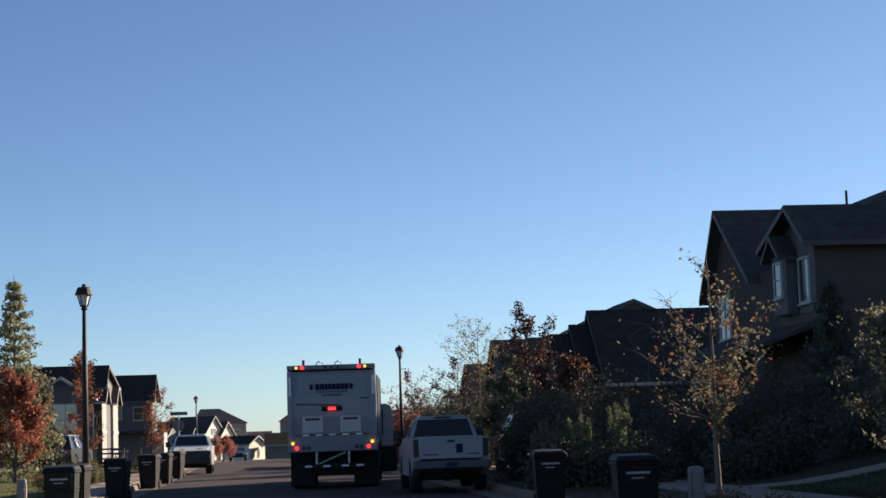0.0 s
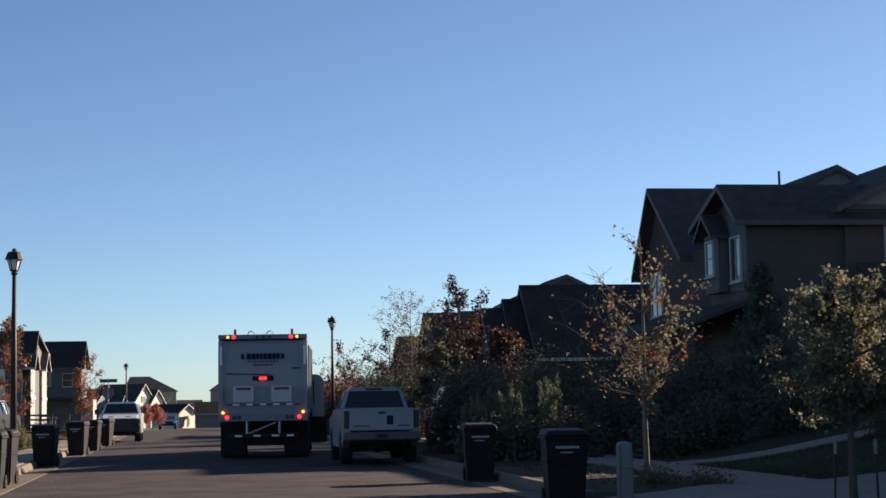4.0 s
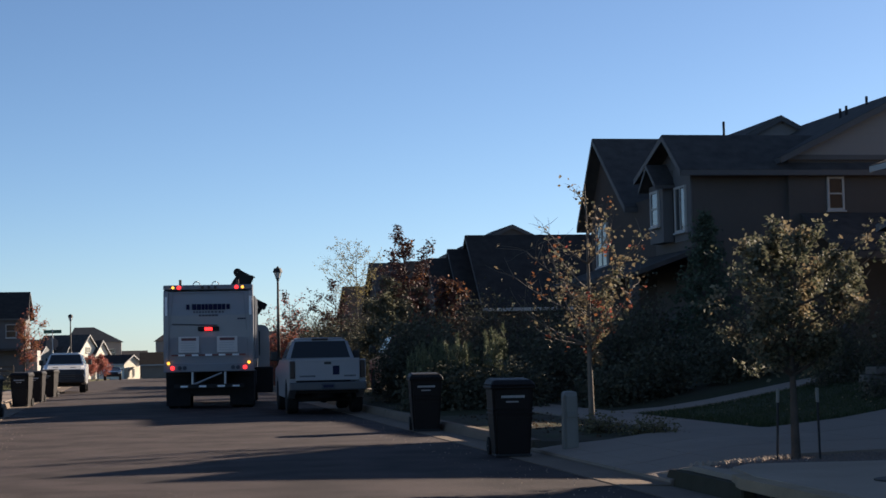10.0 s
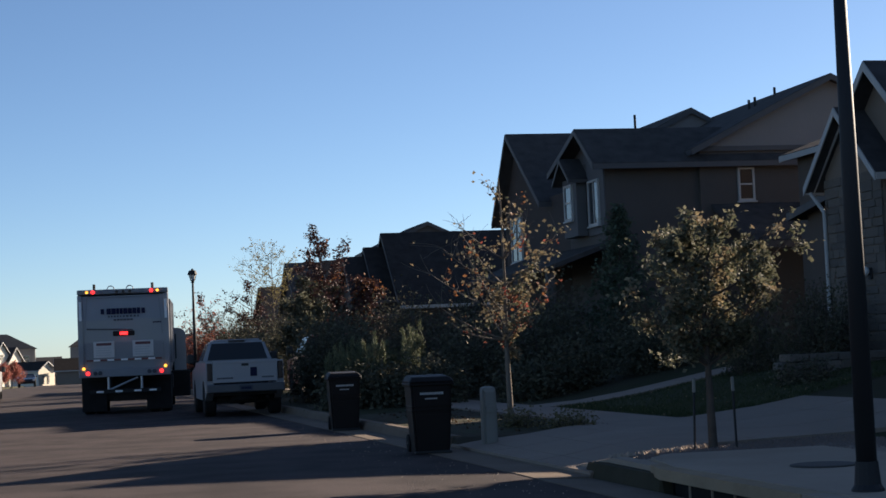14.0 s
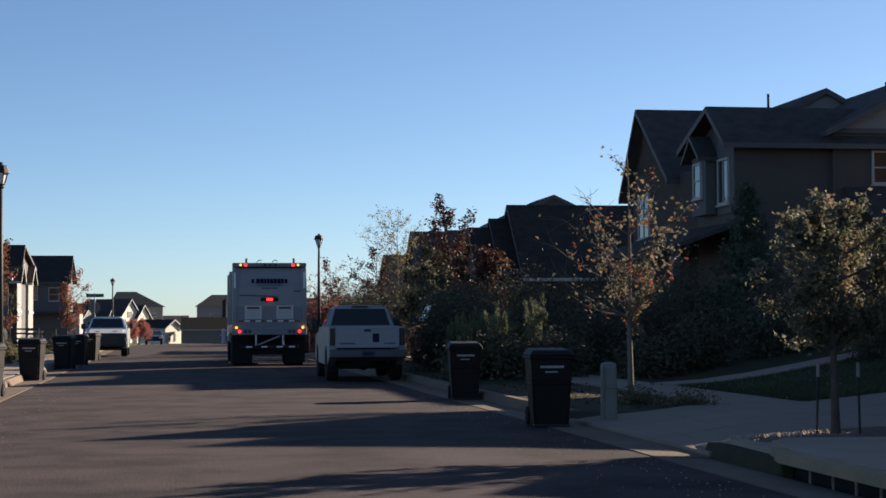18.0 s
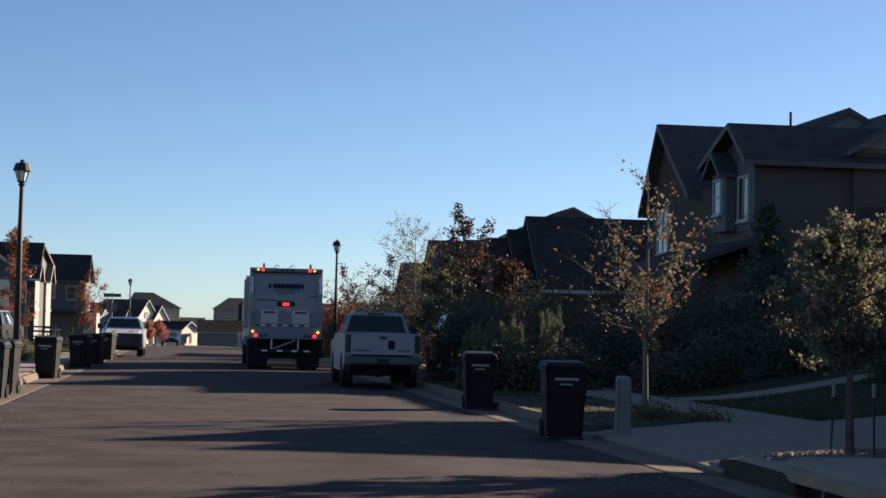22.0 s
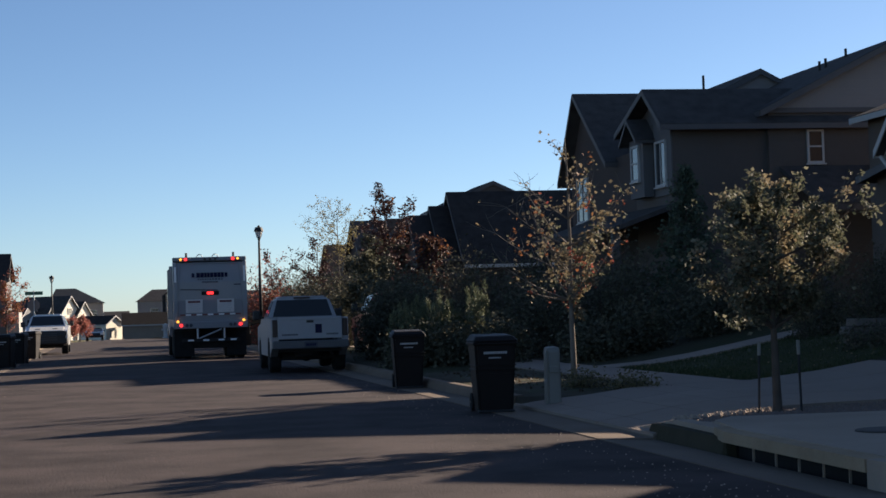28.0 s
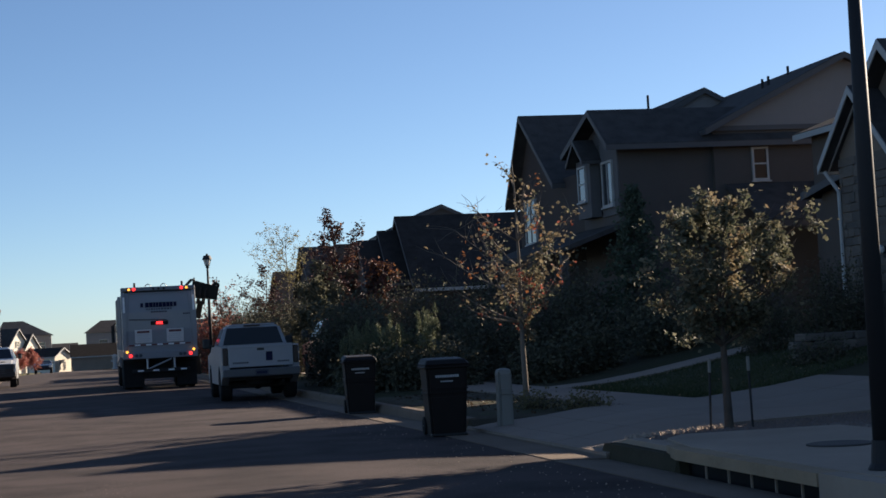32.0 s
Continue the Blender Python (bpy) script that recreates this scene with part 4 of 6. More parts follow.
    hull(bm, [(-0.4, -0.4, 6.6), (14.4, -0.4, 6.6), (14.4, 9.4, 6.6), (-0.4, 9.4, 6.6)], [(2.7, 4.4, 8.8), (9, 4.4, 8.8), (9, 4.6, 8.8), (2.7, 4.6, 8.8)])
    part("roof", bm, M["roofgrey"], h)
    window(h, pose(2.2, -0.02, 4.0), 1.6, 1.3)
    gabled(-2.3, 326, 4.4, 8, 3.5, 4.8, "greyhouse", "roofgrey", 0, "x", "grey house partly hidden behind a garage")
    gabled(16, 330, 12, 9, 6.0, 8.2, "greyhouse", "roofgrey", 0, "x", "grey house behind the street trees")


far_houses()

# ---- paving, beds and lawns on the east side ----
def edge(pairs, x):
    for (a, ya), (b, yb) in zip(pairs, pairs[1:]):
        if a <= x <= b:
            return ya + (yb - ya) * (x - a) / (b - a)
    return pairs[-1][1]


def apron(x, y):
    """Height of the driveway: flush with the gutter, then up to the footway."""
    return min(0.145, 0.0 + 0.115 * (x - RR)) + max(0.0, land(x, 30) - 0.13) if x > RR else 0.0


def driveway():
    t = thing("driveway", Matrix.Identity(4), "grey concrete driveway crossing from the road", "driveway", kind="structure")
    near = [(RR - 0.05, 18.14), (6.2, 18.22), (7.8, 19.55), (9.5, 20.1), (22, 21.0)]
    far = [(RR - 0.05, 24.9), (6.9, 24.4), (8.6, 26.2), (10.1, 26.2), (11.5, 26.6), (22, 27.2)]
    xs = [RR - 0.02, 6.2, 6.9, 7.8, 8.6, 10.1, 11.5, 12.4]
    for a, b in zip(xs, xs[1:]):
        n = 3
        for k in range(n):
            def q(x, u):
                y = edge(near, x) + (edge(far, x) - edge(near, x)) * u
                return x, y, apron(x, y)
            u0, u1 = k / n + 0.002, (k + 1) / n - 0.002
            top = [q(a + 0.005, u0), q(b - 0.005, u0), q(b - 0.005, u1), q(a + 0.005, u1)]
            bm = B()
            hull(bm, [(x, y, z - 0.12) for x, y, z in top], [(x, y, z + 0.04) for x, y, z in top])
            part("slab", bm, M["walk"], t)


driveway()
slabs("footway_east", "grey concrete footway along the front gardens", 8.6, 10.1, 26.3, 95.0, 1, 45)
slabs("front_walk", "narrow concrete garden walk rising to the house", 10.12, 16.4, 34.0, 35.3, 6, 1)
slabs("footway_west", "pale sunlit concrete footway beside the road", -5.5, -4.13, 18, 95.0, 1, 46)
slabs("footway_east_near", "grey concrete footway near the drain", 8.6, 10.1, 2.0, 18.0, 1, 10)


def patch(name, label, poly, material, lift, kind="structure", n=10, category="lawn", zf=land):
    """A soft sheet over the ground inside a four-sided outline."""
    v, f = [], []
    a, b, c, d = [Vector(p) for p in poly]
    for j in range(n + 1):
        for i in range(n + 1):
            u, w = i / n, j / n
            p = a.lerp(b, u).lerp(d.lerp(c, u), w)
            e = min(u, 1 - u, w, 1 - w)
            v.append((p.x, p.y, zf(p.x, p.y) + (lift if e > 0 else -0.03) + noise.noise((p.x * 0.9, p.y * 0.9, 0)) * 0.015))
    for j in range(n):
        for i in range(n):
            k = j * (n + 1) + i
            f.append((k, k + 1, k + n + 2, k + n + 1))
    return tagged(raw(name, v, f, M[material], smooth=True), label, category, kind=kind)


patch("lawn_east", "shaded green lawn between footway and garden wall", [(10.15, 26.7), (17.5, 27.4), (17.5, 33.9), (10.2, 33.9)], "lawn", 0.035)
patch("planting_bed", "bed of fallen leaves and dry mulch round a street tree", [(6.3, 24.9), (8.55, 26.4), (8.55, 36), (6.2, 36)], "mulch", 0.04, category="bed")
patch("lawn_west", "sunlit green and straw lawn", [(-14, 38), (-5.6, 38), (-5.6, 94), (-14, 94)], "lawndry", 0.03, n=14)
patch("gravel_bed", "reddish gravel bed behind the storm drain", [(6.12, 18.1), (10.0, 15.0), (10.0, 20.0), (7.7, 19.4)], "gravel", 0.03, category="gravel", zf=lambda x, y: 0.13)


def scatter_stones(name, label, n, region, size, material, seed, zf=land):
    rng = random.Random(seed)
    v, f = [], []
    while n:
        p = region(rng)
        s = size * rng.uniform(0.5, 1.4)
        z = zf(*p) + s * 0.15
        a = len(v)
        ang = rng.uniform(0, 3)
        for k in range(5):
            t = ang + k * 1.2566
            v.append((p[0] + math.cos(t) * s * rng.uniform(0.7, 1), p[1] + math.sin(t) * s * rng.uniform(0.7, 1), z - s * 0.3))
        v.append((p[0] + rng.gauss(0, s * 0.2), p[1] + rng.gauss(0, s * 0.2), z + s * rng.uniform(0.4, 0.8)))
        f += [(a + k, a + (k + 1) % 5, a + 5) for k in range(5)]
        n -= 1
    return tagged(raw(name, v, f, M[material]), label, "stones", kind="stuff")


def bed_point(rng):
    while True:
        x, y = rng.uniform(6.15, 9.9), rng.uniform(15.2, 20.0)
        if y < edge([(6.1, 18.35), (7.8, 19.45), (10, 20.0)], x) and y > edge([(6.1, 17.9), (6.7, 17.75), (10, 17.3)], x):
            return x, y


def rim_point(rng):
    x = rng.uniform(6.15, 7.8)
    return x, edge([(6.1, 18.35), (7.8, 19.45)], x) + rng.gauss(-0.06, 0.05)


scatter_stones("gravel", "reddish gravel stones behind the drain", 3400, bed_point, 0.022, "gravel", 3, lambda x, y: 0.16)
scatter_stones("edging_stones", "pale edging stones along the driveway", 190, rim_point, 0.04, "concrete", 4, lambda x, y: 0.17)


def grass(name, label, n, region, h, material, seed):
    rng = random.Random(seed)
    v, f = [], []
    for _ in range(n):
        x, y = region(rng)
        z = land(x, y) + 0.02
        a = len(v)
        t, s = rng.uniform(0, 6.28), h * rng.uniform(0.5, 1.3)
        dx, dy = math.cos(t) * 0.008, math.sin(t) * 0.008
        lx, ly = rng.gauss(0, s * 0.35), rng.gauss(0, s * 0.35)
        v += [(x - dx, y - dy, z), (x + dx, y + dy, z), (x + lx, y + ly, z + s)]
        f.append((a, a + 1, a + 2))
    return tagged(raw(name, v, f, M[material]), label, "grass", kind="stuff")


grass("grass", "short shaded lawn grass", 26000, lambda r: (r.uniform(10.2, 16), r.uniform(26.8, 33.8)), 0.06, "grass", 5)
grass("grass", "sunlit lawn grass across the street", 30000, lambda r: (r.uniform(-11, -5.7), 38 + 56 * r.random() ** 1.5), 0.08, "strawgrass", 6)


def litter(name, label, n, region, material, seed, size=0.06):
    rng = random.Random(seed)
    pts = []
    for _ in range(n):
        x, y = region(rng)
        pts.append(Vector((x, y, land(x, y) + 0.06)))
    v, f = leaf_quads(pts, size, rng, 0.25)
    return tagged(raw(name, v, f, M[material]), label, "leaves", kind="stuff")


litter("fallen_leaves", "fallen yellow and brown leaves on a bed", 420, lambda r: (r.uniform(6.4, 8.5), r.uniform(25.2, 35)), "deadleaf", 8)
litter("fallen_leaves", "fallen leaves on the lawn", 90, lambda r: (r.uniform(10.2, 14), r.uniform(27, 33.8)), "leafyellow", 9, 0.05)


scatter_stones("road_debris", "pale grit and leaf scraps on the asphalt", 300, lambda r: (r.gauss(0.44, 0.15), r.gauss(18.0, 0.8)), 0.019, "concrete", 44, lambda x, y: 0.002)
scatter_stones("road_grit", "loose grit scattered over the asphalt", 2400, lambda r: (r.uniform(-3.2, 5.1), 12 + 30 * r.random() ** 1.6), 0.010, "concrete", 45, lambda x, y: 0.001)


def storm_drain():
    """Kerb inlet: a thick cover slab on bars over an open slot, with a manhole lid."""
    t = thing("storm_drain", Matrix.Identity(4), "concrete kerb inlet with a long dark opening and steel bars", "storm drain")
    bm = B()
    prism(bm, [(5.99, 11.4), (5.99, 12.6), (6.0, 16.0), (6.25, 17.35), (6.6, 17.8), (8.4, 17.6), (8.5, 11.4)], "z", 0.145, 0.215)
    bmesh.ops.bevel(bm, geom=[e for e in bm.edges if abs(e.verts[0].co.z - e.verts[1].co.z) < 0.01 and e.verts[0].co.z > 0.2], offset=0.02, segments=2, affect="EDGES")
    part("cover_slab", bm, M["concrete"], t, "pale concrete cover slab")
    bm = B()
    prism(bm, [(5.775, 12.58), (5.82, 15.9), (5.95, 16.5), (6.12, 16.5), (5.98, 12.58)], "z", 0.100, 0.208)
    part("slab_lip", bm, M["lip"], t, "stained edge of the cover slab, tinted tan as warmly lit")
    # near-black boards close behind the bars paint the shade of a deep inlet
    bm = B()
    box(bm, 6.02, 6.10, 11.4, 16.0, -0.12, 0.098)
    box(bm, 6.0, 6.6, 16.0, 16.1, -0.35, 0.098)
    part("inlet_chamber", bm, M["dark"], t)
    bm = B()
    box(bm, 5.79, 5.985, 11.25, 12.575, -0.35, 0.208)
    part("end_block", bm, M["concrete"], t)
    for y in (13.07, 13.60, 14.13, 14.66, 15.22):
        bm = B()
        box(bm, 5.865, 5.885, y, y + 0.014, -0.06, 0.098)
        part("bar", bm, M["concrete"], t)
    bm = B()
    prism(bm, [(5.97, 16.11), (6.11, 16.11), (6.2, 17.1), (6.24, 18.08), (6.07, 18.08), (6.0, 17.0)], "z", -0.1, 0.098)
    prism(bm, [(6.0, 16.51), (6.14, 16.51), (6.22, 17.1), (6.24, 18.08), (6.07, 18.08), (6.03, 17.2)], "z", 0.098, 0.185)
    part("end_block", bm, M["concrete"], t)
    bm = B()
    hull(bm, [(6.07, 18.085, -0.05), (6.23, 18.085, -0.05), (6.10, 19.0, -0.05), (5.93, 19.0, -0.05)], [(6.07, 18.085, 0.18), (6.23, 18.085, 0.18), (6.10, 19.0, 0.05), (5.93, 19.0, 0.05)])
    part("kerb_taper", bm, M["concrete"], t)
    bm = B()
    prism(bm, [(6.0, 16.3), (6.24, 17.3), (6.58, 17.75), (6.3, 18.14), (6.06, 18.1)], "z", -0.1, 0.16)
    part("back_kerb", bm, M["concrete"], t)
    bm = B()
    lathe(bm, [(0.32, 0.0), (0.32, 0.012), (0.29, 0.018)], 24, Matrix.Translation((7.15, 15.0, 0.216)))
    part("manhole_cover", bm, M["iron"], t, "round cast-iron lid")
    bm = B()
    prism(bm, [(-0.62, -0.12), (-0.62, 0.0), (-0.0, -0.03), (-0.0, -0.12)], "y", 11.2, 18.1)
    bmesh.ops.translate(bm, vec=(5.84, 0, 0), verts=bm.verts)
    part("gutter_pan", bm, M["gutter"], t)


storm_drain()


def gutter_pan(y0, y1):
    t = thing("gutter_crossing", Matrix.Identity(4), "concrete gutter across the driveway mouth", "gutter", kind="structure")
    y = y0
    while y < y1 - 0.01:
        bm = B()
        prism(bm, [(RR - 0.62, -0.12), (RR - 0.62, 0.0), (RR - 0.03, -0.012), (RR + 0.02, 0.045), (RR + 0.02, -0.12)], "y", y + 0.005, min(y + 3.27, y1) - 0.005)
        part("slab", bm, M["gutter"], t)
        y += 3.27


gutter_pan(18.12, 24.96)


def pedestal(m, h=0.8, label="pale green utility pedestal beside the footway"):
    t = thing("utility_pedestal", m, label, "utility box", "utility pedestals")
    bm = B()
    lathe(bm, [(0.15, -0.05), (0.145, h * 0.9), (0.12, h * 0.98), (0.05, h)], 4, pose(0, 0, 0, 0, 0, 45))
    bmesh.ops.bevel(bm, geom=[e for e in bm.edges if abs(e.verts[0].co.z - e.verts[1].co.z) > 0.3], offset=0.03, segments=2, affect="EDGES")
    part("shell", bm, M["utility"], t)
    bm = B()
    box(bm, -0.07, 0.07, -0.125, -0.10, h * 0.55, h * 0.66, 0.004)
    part("latch_plate", bm, M["utility"], t)


pedestal(pose(6.2, 23.95, 0.06), 0.84)
pedestal(pose(-5.45, 40.2, 0.13), 0.62, "pale utility pedestal on a sunny lawn")


def stakes(m):
    for i, (x, y, lean) in enumerate(((-0.22, 0.05, 2), (0.24, -0.12, -1))):
        t = thing("tree_stake", m @ pose(x, y, 0, 0, lean, 0), "dark steel tree stake with a pale cap", "stake", "tree stakes")
        bm = B()
        rod(bm, (0, 0, -0.1), (0, 0, 0.78), 0.014, n=6)
        part("post", bm, M["lampblack"], t)
        bm = B()
        box(bm, -0.017, 0.017, -0.017, 0.017, 0.70, 0.87, 0.006)
        part("cap", bm, M["utility"], t, "pale plastic cap")


stakes(pose(7.62, 18.9, 0.13))


def stone_wall():
    t = thing("garden_wall", Matrix.Identity(4), "low dry-laid stone garden wall", "wall")
    rng = random.Random(12)
    meshes = []
    for k in range(8):
        bm = B()
        box(bm, -0.5, 0.5, -0.5, 0.5, -0.5, 0.5)
        for v in bm.verts:
            v.co += Vector((rng.uniform(-0.06, 0.06), rng.uniform(-0.06, 0.06), rng.uniform(-0.08, 0.08)))
        bmesh.ops.bevel(bm, geom=list(bm.edges), offset=0.07, segments=1, affect="EDGES")
        meshes.append(to_mesh("stone", bm, M["stone"]))
    z = 0.30
    while z < 0.96:
        hgt = rng.uniform(0.12, 0.17)
        x = 13.2 + rng.uniform(0, 0.2)
        while x < 16.5:
            w = rng.uniform(0.25, 0.6)
            ob = new("stone", rng.choice(meshes))
            ob.parent = t
            ob.matrix_basis = Matrix.LocRotScale((x + w / 2, 29.5 + rng.uniform(-0.03, 0.03), z + hgt / 2), None, (w * 1.0, 0.4, hgt * 1.0))
            x += w + 0.012
        z += hgt + 0.005


stone_wall()


def street_sign(m):
    t = thing("street_sign", m, "green street name blade above the back of a stop sign", "sign")
    bm = B()
    rod(bm, (0, 0, -0.1), (0, 0, 2.9), 0.03, n=8)
    part("post", bm, M["steel"], t)
    bm = B()
    box(bm, -0.45, 0.45, -0.01, 0.01, 2.68, 2.86, 0.004)
    part("name_blade", bm, M["green"], t, "green name blade")
    bm = B()
    lathe(bm, [(0.002, -0.004), (0.33, -0.004), (0.33, 0.004), (0.002, 0.004)], 8, Matrix.Translation((-0.03, 0.04, 2.16)) @ Matrix.Rotation(radians(90), 4, "X") @ Matrix.Rotation(radians(22.5), 4, "Z"))
    part("stop_sign", bm, M["signback"], t, "grey back of an octagonal sign")


street_sign(pose(-4.15, 90, 0.16))


def rail_fence(m, n, label):
    t = thing("fence", m, label, "fence")
    for i in range(n + 1):
        bm = B()
        box(bm, i * 2.0 - 0.06, i * 2.0 + 0.06, -0.06, 0.06, -0.1, 1.15, 0.01)
        part("post", bm, M["fence"], t)
        if i < n:
            for z in (0.4, 0.75, 1.05):
                bm = B()
                box(bm, i * 2.0 + 0.062, (i + 1) * 2.0 - 0.062, -0.03, 0.03, z - 0.06, z + 0.06)
                part("rail", bm, M["fence"], t)


rail_fence(pose(-17.2, 118, land(-15, 118)), 4, "brown wooden rail fence before a grey house")
rail_fence(pose(-10.6, 126, land(-10, 126)), 1, "short wooden rail fence by a tree")


def fire_hydrant(m):
    t = thing("fire_hydrant", m, "pale fire hydrant at the end of the street", "hydrant")
    bm = B()
    lathe(bm, [(0.22, 0), (0.22, 0.08), (0.15, 0.1), (0.14, 0.75), (0.19, 0.78), (0.17, 0.95), (0.06, 1.05)], 12)
    part("barrel", bm, M["trim"], t)
    for s in (-1, 1):
        bm = B()
        rod(bm, (s * 0.13, 0, 0.6), (s * 0.27, 0, 0.6), 0.08, n=10)
        part("outlet", bm, M["trim"], t)


fire_hydrant(pose(3.4, 122, 0))

# ---- trees and shrubs, east side ----
def gappy(p, size=2.4, cut=0.02, thin=0.10):
    """Share of leaves kept at p, so that the crown breaks into clumps with gaps."""
    return 1.0 if noise.noise(Vector(p) * size) > cut else thin


def yellow_crown(p):
    """Leaves hang in the middle and on the house side; the street side is nearly bare."""
    d = math.exp(-((p.x - 0.22) / 0.52) ** 2 - ((p.z - 2.2) / 1.0) ** 2)
    return (0.08 + 0.95 * d) * gappy(p, 2.8, 0.0, 0.12)


tree(pose(7.63, 18.94, 0.15), "young street tree with green and yellow leaves, tied between stakes", 4, 2.9, 1.15, 1.12, (("leafgreen", 0.84), ("leafyellow", 0.16)), leaf=0.066, leaves=22000, limbs=26, r=0.062, bare=0.04, top=0.9, up=0.02,
     crown=((0.0, 0, 2.0), (0.98, 0.95, 0.80)), ragged=(0.55, 1.10), keep=lambda p: gappy(p, 2.1, -0.03, 0.05))
tree(pose(8.1, 29.7, 0.16), "street tree with sparse yellow and orange leaves and bare limbs", 7, 4.9, 1.5, 2.0, (("leafyellow", 0.54), ("leaforange", 0.10), ("leafgreen", 0.28), ("leafred", 0.08)), leaf=0.085, leaves=9500, limbs=20, r=0.06, bare=0.0, barkm="barklight", up=0.02, droop=0.12,
     crown=((-0.30, 0, 2.75), (1.42, 1.1, 1.55)), ragged=(0.62, 1.08), keep=yellow_crown)
conifer(pose(16.0, 46.0, 0.85), "dark green conifer in front of a dark house", 5, 4.6, 1.4)
def maple(m, label, seed, h, r_, mats, n):
    return tree(m, label, seed, h, 1.2, r_, mats, leaf=0.17, leaves=n, limbs=18, r=0.09, bare=0.0, group="garden trees")


tree(pose(11.5, 72, 0.4), "maple with dull red and brown leaves above dark shrubs", 9, 6.3, 1.0, 1.5, (("leafdkred", 0.9), ("leaforange", 0.1)), leaf=0.125, leaves=9500, limbs=26, r=0.09, bare=0.0, group="garden trees",
     crown=((0.0, 0, 3.9), (1.25, 1.2, 2.25)), ragged=(0.6, 1.08), keep=lambda p: gappy(p, 1.5, -0.12, 0.12))
maple(pose(11.0, 70, 0.4), "lower maple with brown and green leaves", 19, 4.0, 1.4, (("leafdkred", 0.45), ("leafdark", 0.55)), 6000)
maple(pose(13.0, 71, 0.5), "small brown-leaved garden tree", 20, 4.4, 0.9, (("leafdkred", 0.8), ("leaforange", 0.2)), 3000)
tree(pose(10.5, 80, 0.3), "nearly bare tree with pale yellow leaves", 11, 6.9, 2.4, 2.2, (("leafpale", 1.0),), leaf=0.085, leaves=1700, limbs=20, r=0.05, bare=0.0, barkm="barklight",
     crown=((-0.35, 0, 5.3), (1.45, 1.1, 1.35)), ragged=(0.6, 1.05))
tree(pose(9.1, 78, 0.14), "thin tree with dark red leaves", 21, 5.0, 1.4, 1.3, (("leafdkred", 1.0),), leaf=0.11, leaves=3000, limbs=16, r=0.055, bare=0, crown=((0, 0, 3.3), (1.05, 1.0, 1.5)), ragged=(0.55, 1.1), keep=lambda p: gappy(p, 1.8, 0.0, 0.1))
tree(pose(7.5, 82, 0.14), "small red-leaved street tree", 12, 4.5, 0.7, 1.6, (("leafpink", 0.4), ("leafdkred", 0.6)), leaf=0.10, leaves=4200, limbs=18, r=0.055, bare=0, crown=((0, 0, 2.6), (1.2, 1.1, 1.7)), ragged=(0.55, 1.1), keep=lambda p: gappy(p, 1.8, -0.05, 0.1))
tree(pose(9.0, 62, 0.2), "garden tree with green leaves turning yellow", 22, 3.5, 0.8, 1.2, (("leafgreen", 0.3), ("leafdark", 0.7)), leaf=0.14, leaves=5000, limbs=12, r=0.06, bare=0)
def juniper(m, label, seed, r, h, shoots=15):
    """Upright fronds crowded on a dark base; sun on each frond's upper part is put into its colour."""
    rng = random.Random(seed)
    t = thing("juniper", m, label, "bush", "juniper shrubs")
    v, f, low, high = [], [], [], []
    for _ in range(shoots):
        a, d = rng.uniform(0, 6.283), r * rng.random() ** 0.5
        base = Vector((math.cos(a) * d * 0.7, math.sin(a) * d * 0.7, 0))
        top = h * rng.uniform(0.72, 1.08) * (1 - 0.18 * (d / r) ** 2)
        path = bend(base, Vector((base.x * 0.35, base.y * 0.35, 1)), top, 6, rng, 0.035, 0.12)
        tube_path(v, f, path, 0.016, 0.005, 4)
        for k in range(330):
            u = rng.random()
            j = min(int(u * 6), 5)
            q = path[j].lerp(path[j + 1], u * 6 - j)
            wid = 0.075 * (1.05 - u) + 0.018
            q = q + Vector((rng.gauss(0, wid), rng.gauss(0, wid), rng.gauss(0, 0.03)))
            (high if u > 0.66 + rng.gauss(0, 0.08) else low).append(q)
    raw("branchwork", v, f, M["bark"], t, kind="stuff")
    for name, pts, mt in (("foliage", low, "juniper"), ("shoot_tip", high, "junipersunlit")):
        w, g = [], []
        for q in pts:
            n = len(w)
            d = Vector((rng.gauss(0, 0.35), rng.gauss(0, 0.35), 1)).normalized() * rng.uniform(0.05, 0.10)
            e = d.orthogonal().normalized() * 0.014
            e.rotate(Euler((0, 0, rng.uniform(0, 6.28))))
            w += [q - e, q + e, q + d]
            g.append((n, n + 1, n + 2))
        raw(name, w, g, M[mt], t, kind="stuff")
    return t


for i in range(8):
    juniper(pose(6.78 + i * 0.29, 40.5 + (i % 3) * 0.5, 0.13), "upright juniper shrub with tips coloured as sunlit", 40 + i, 0.34, 1.42 + 0.05 * i + 0.14 * ((i * 5) % 4) / 3)
for x, y, rx, h in ((6.95, 39.7, 0.5, 1.0), (7.65, 39.5, 0.55, 1.05), (8.4, 39.7, 0.55, 1.05), (9.1, 40.0, 0.6, 1.15), (7.55, 46.3, 0.95, 2.5), (7.6, 46.9, 0.9, 2.4), (7.9, 47.6, 1.0, 2.6), (8.2, 46, 1.0, 2.1), (10.6, 43, 1.1, 2.2), (11.8, 45, 1.2, 2.4), (13.2, 44, 1.2, 2.2), (14.4, 47, 1.3, 2.6), (8.6, 51, 0.9, 2.3), (8.1, 49.4, 0.62, 2.3), (9.4, 55, 1.3, 2.9), (12.0, 55, 1.4, 3.0), (7.2, 62, 1.0, 2.6),
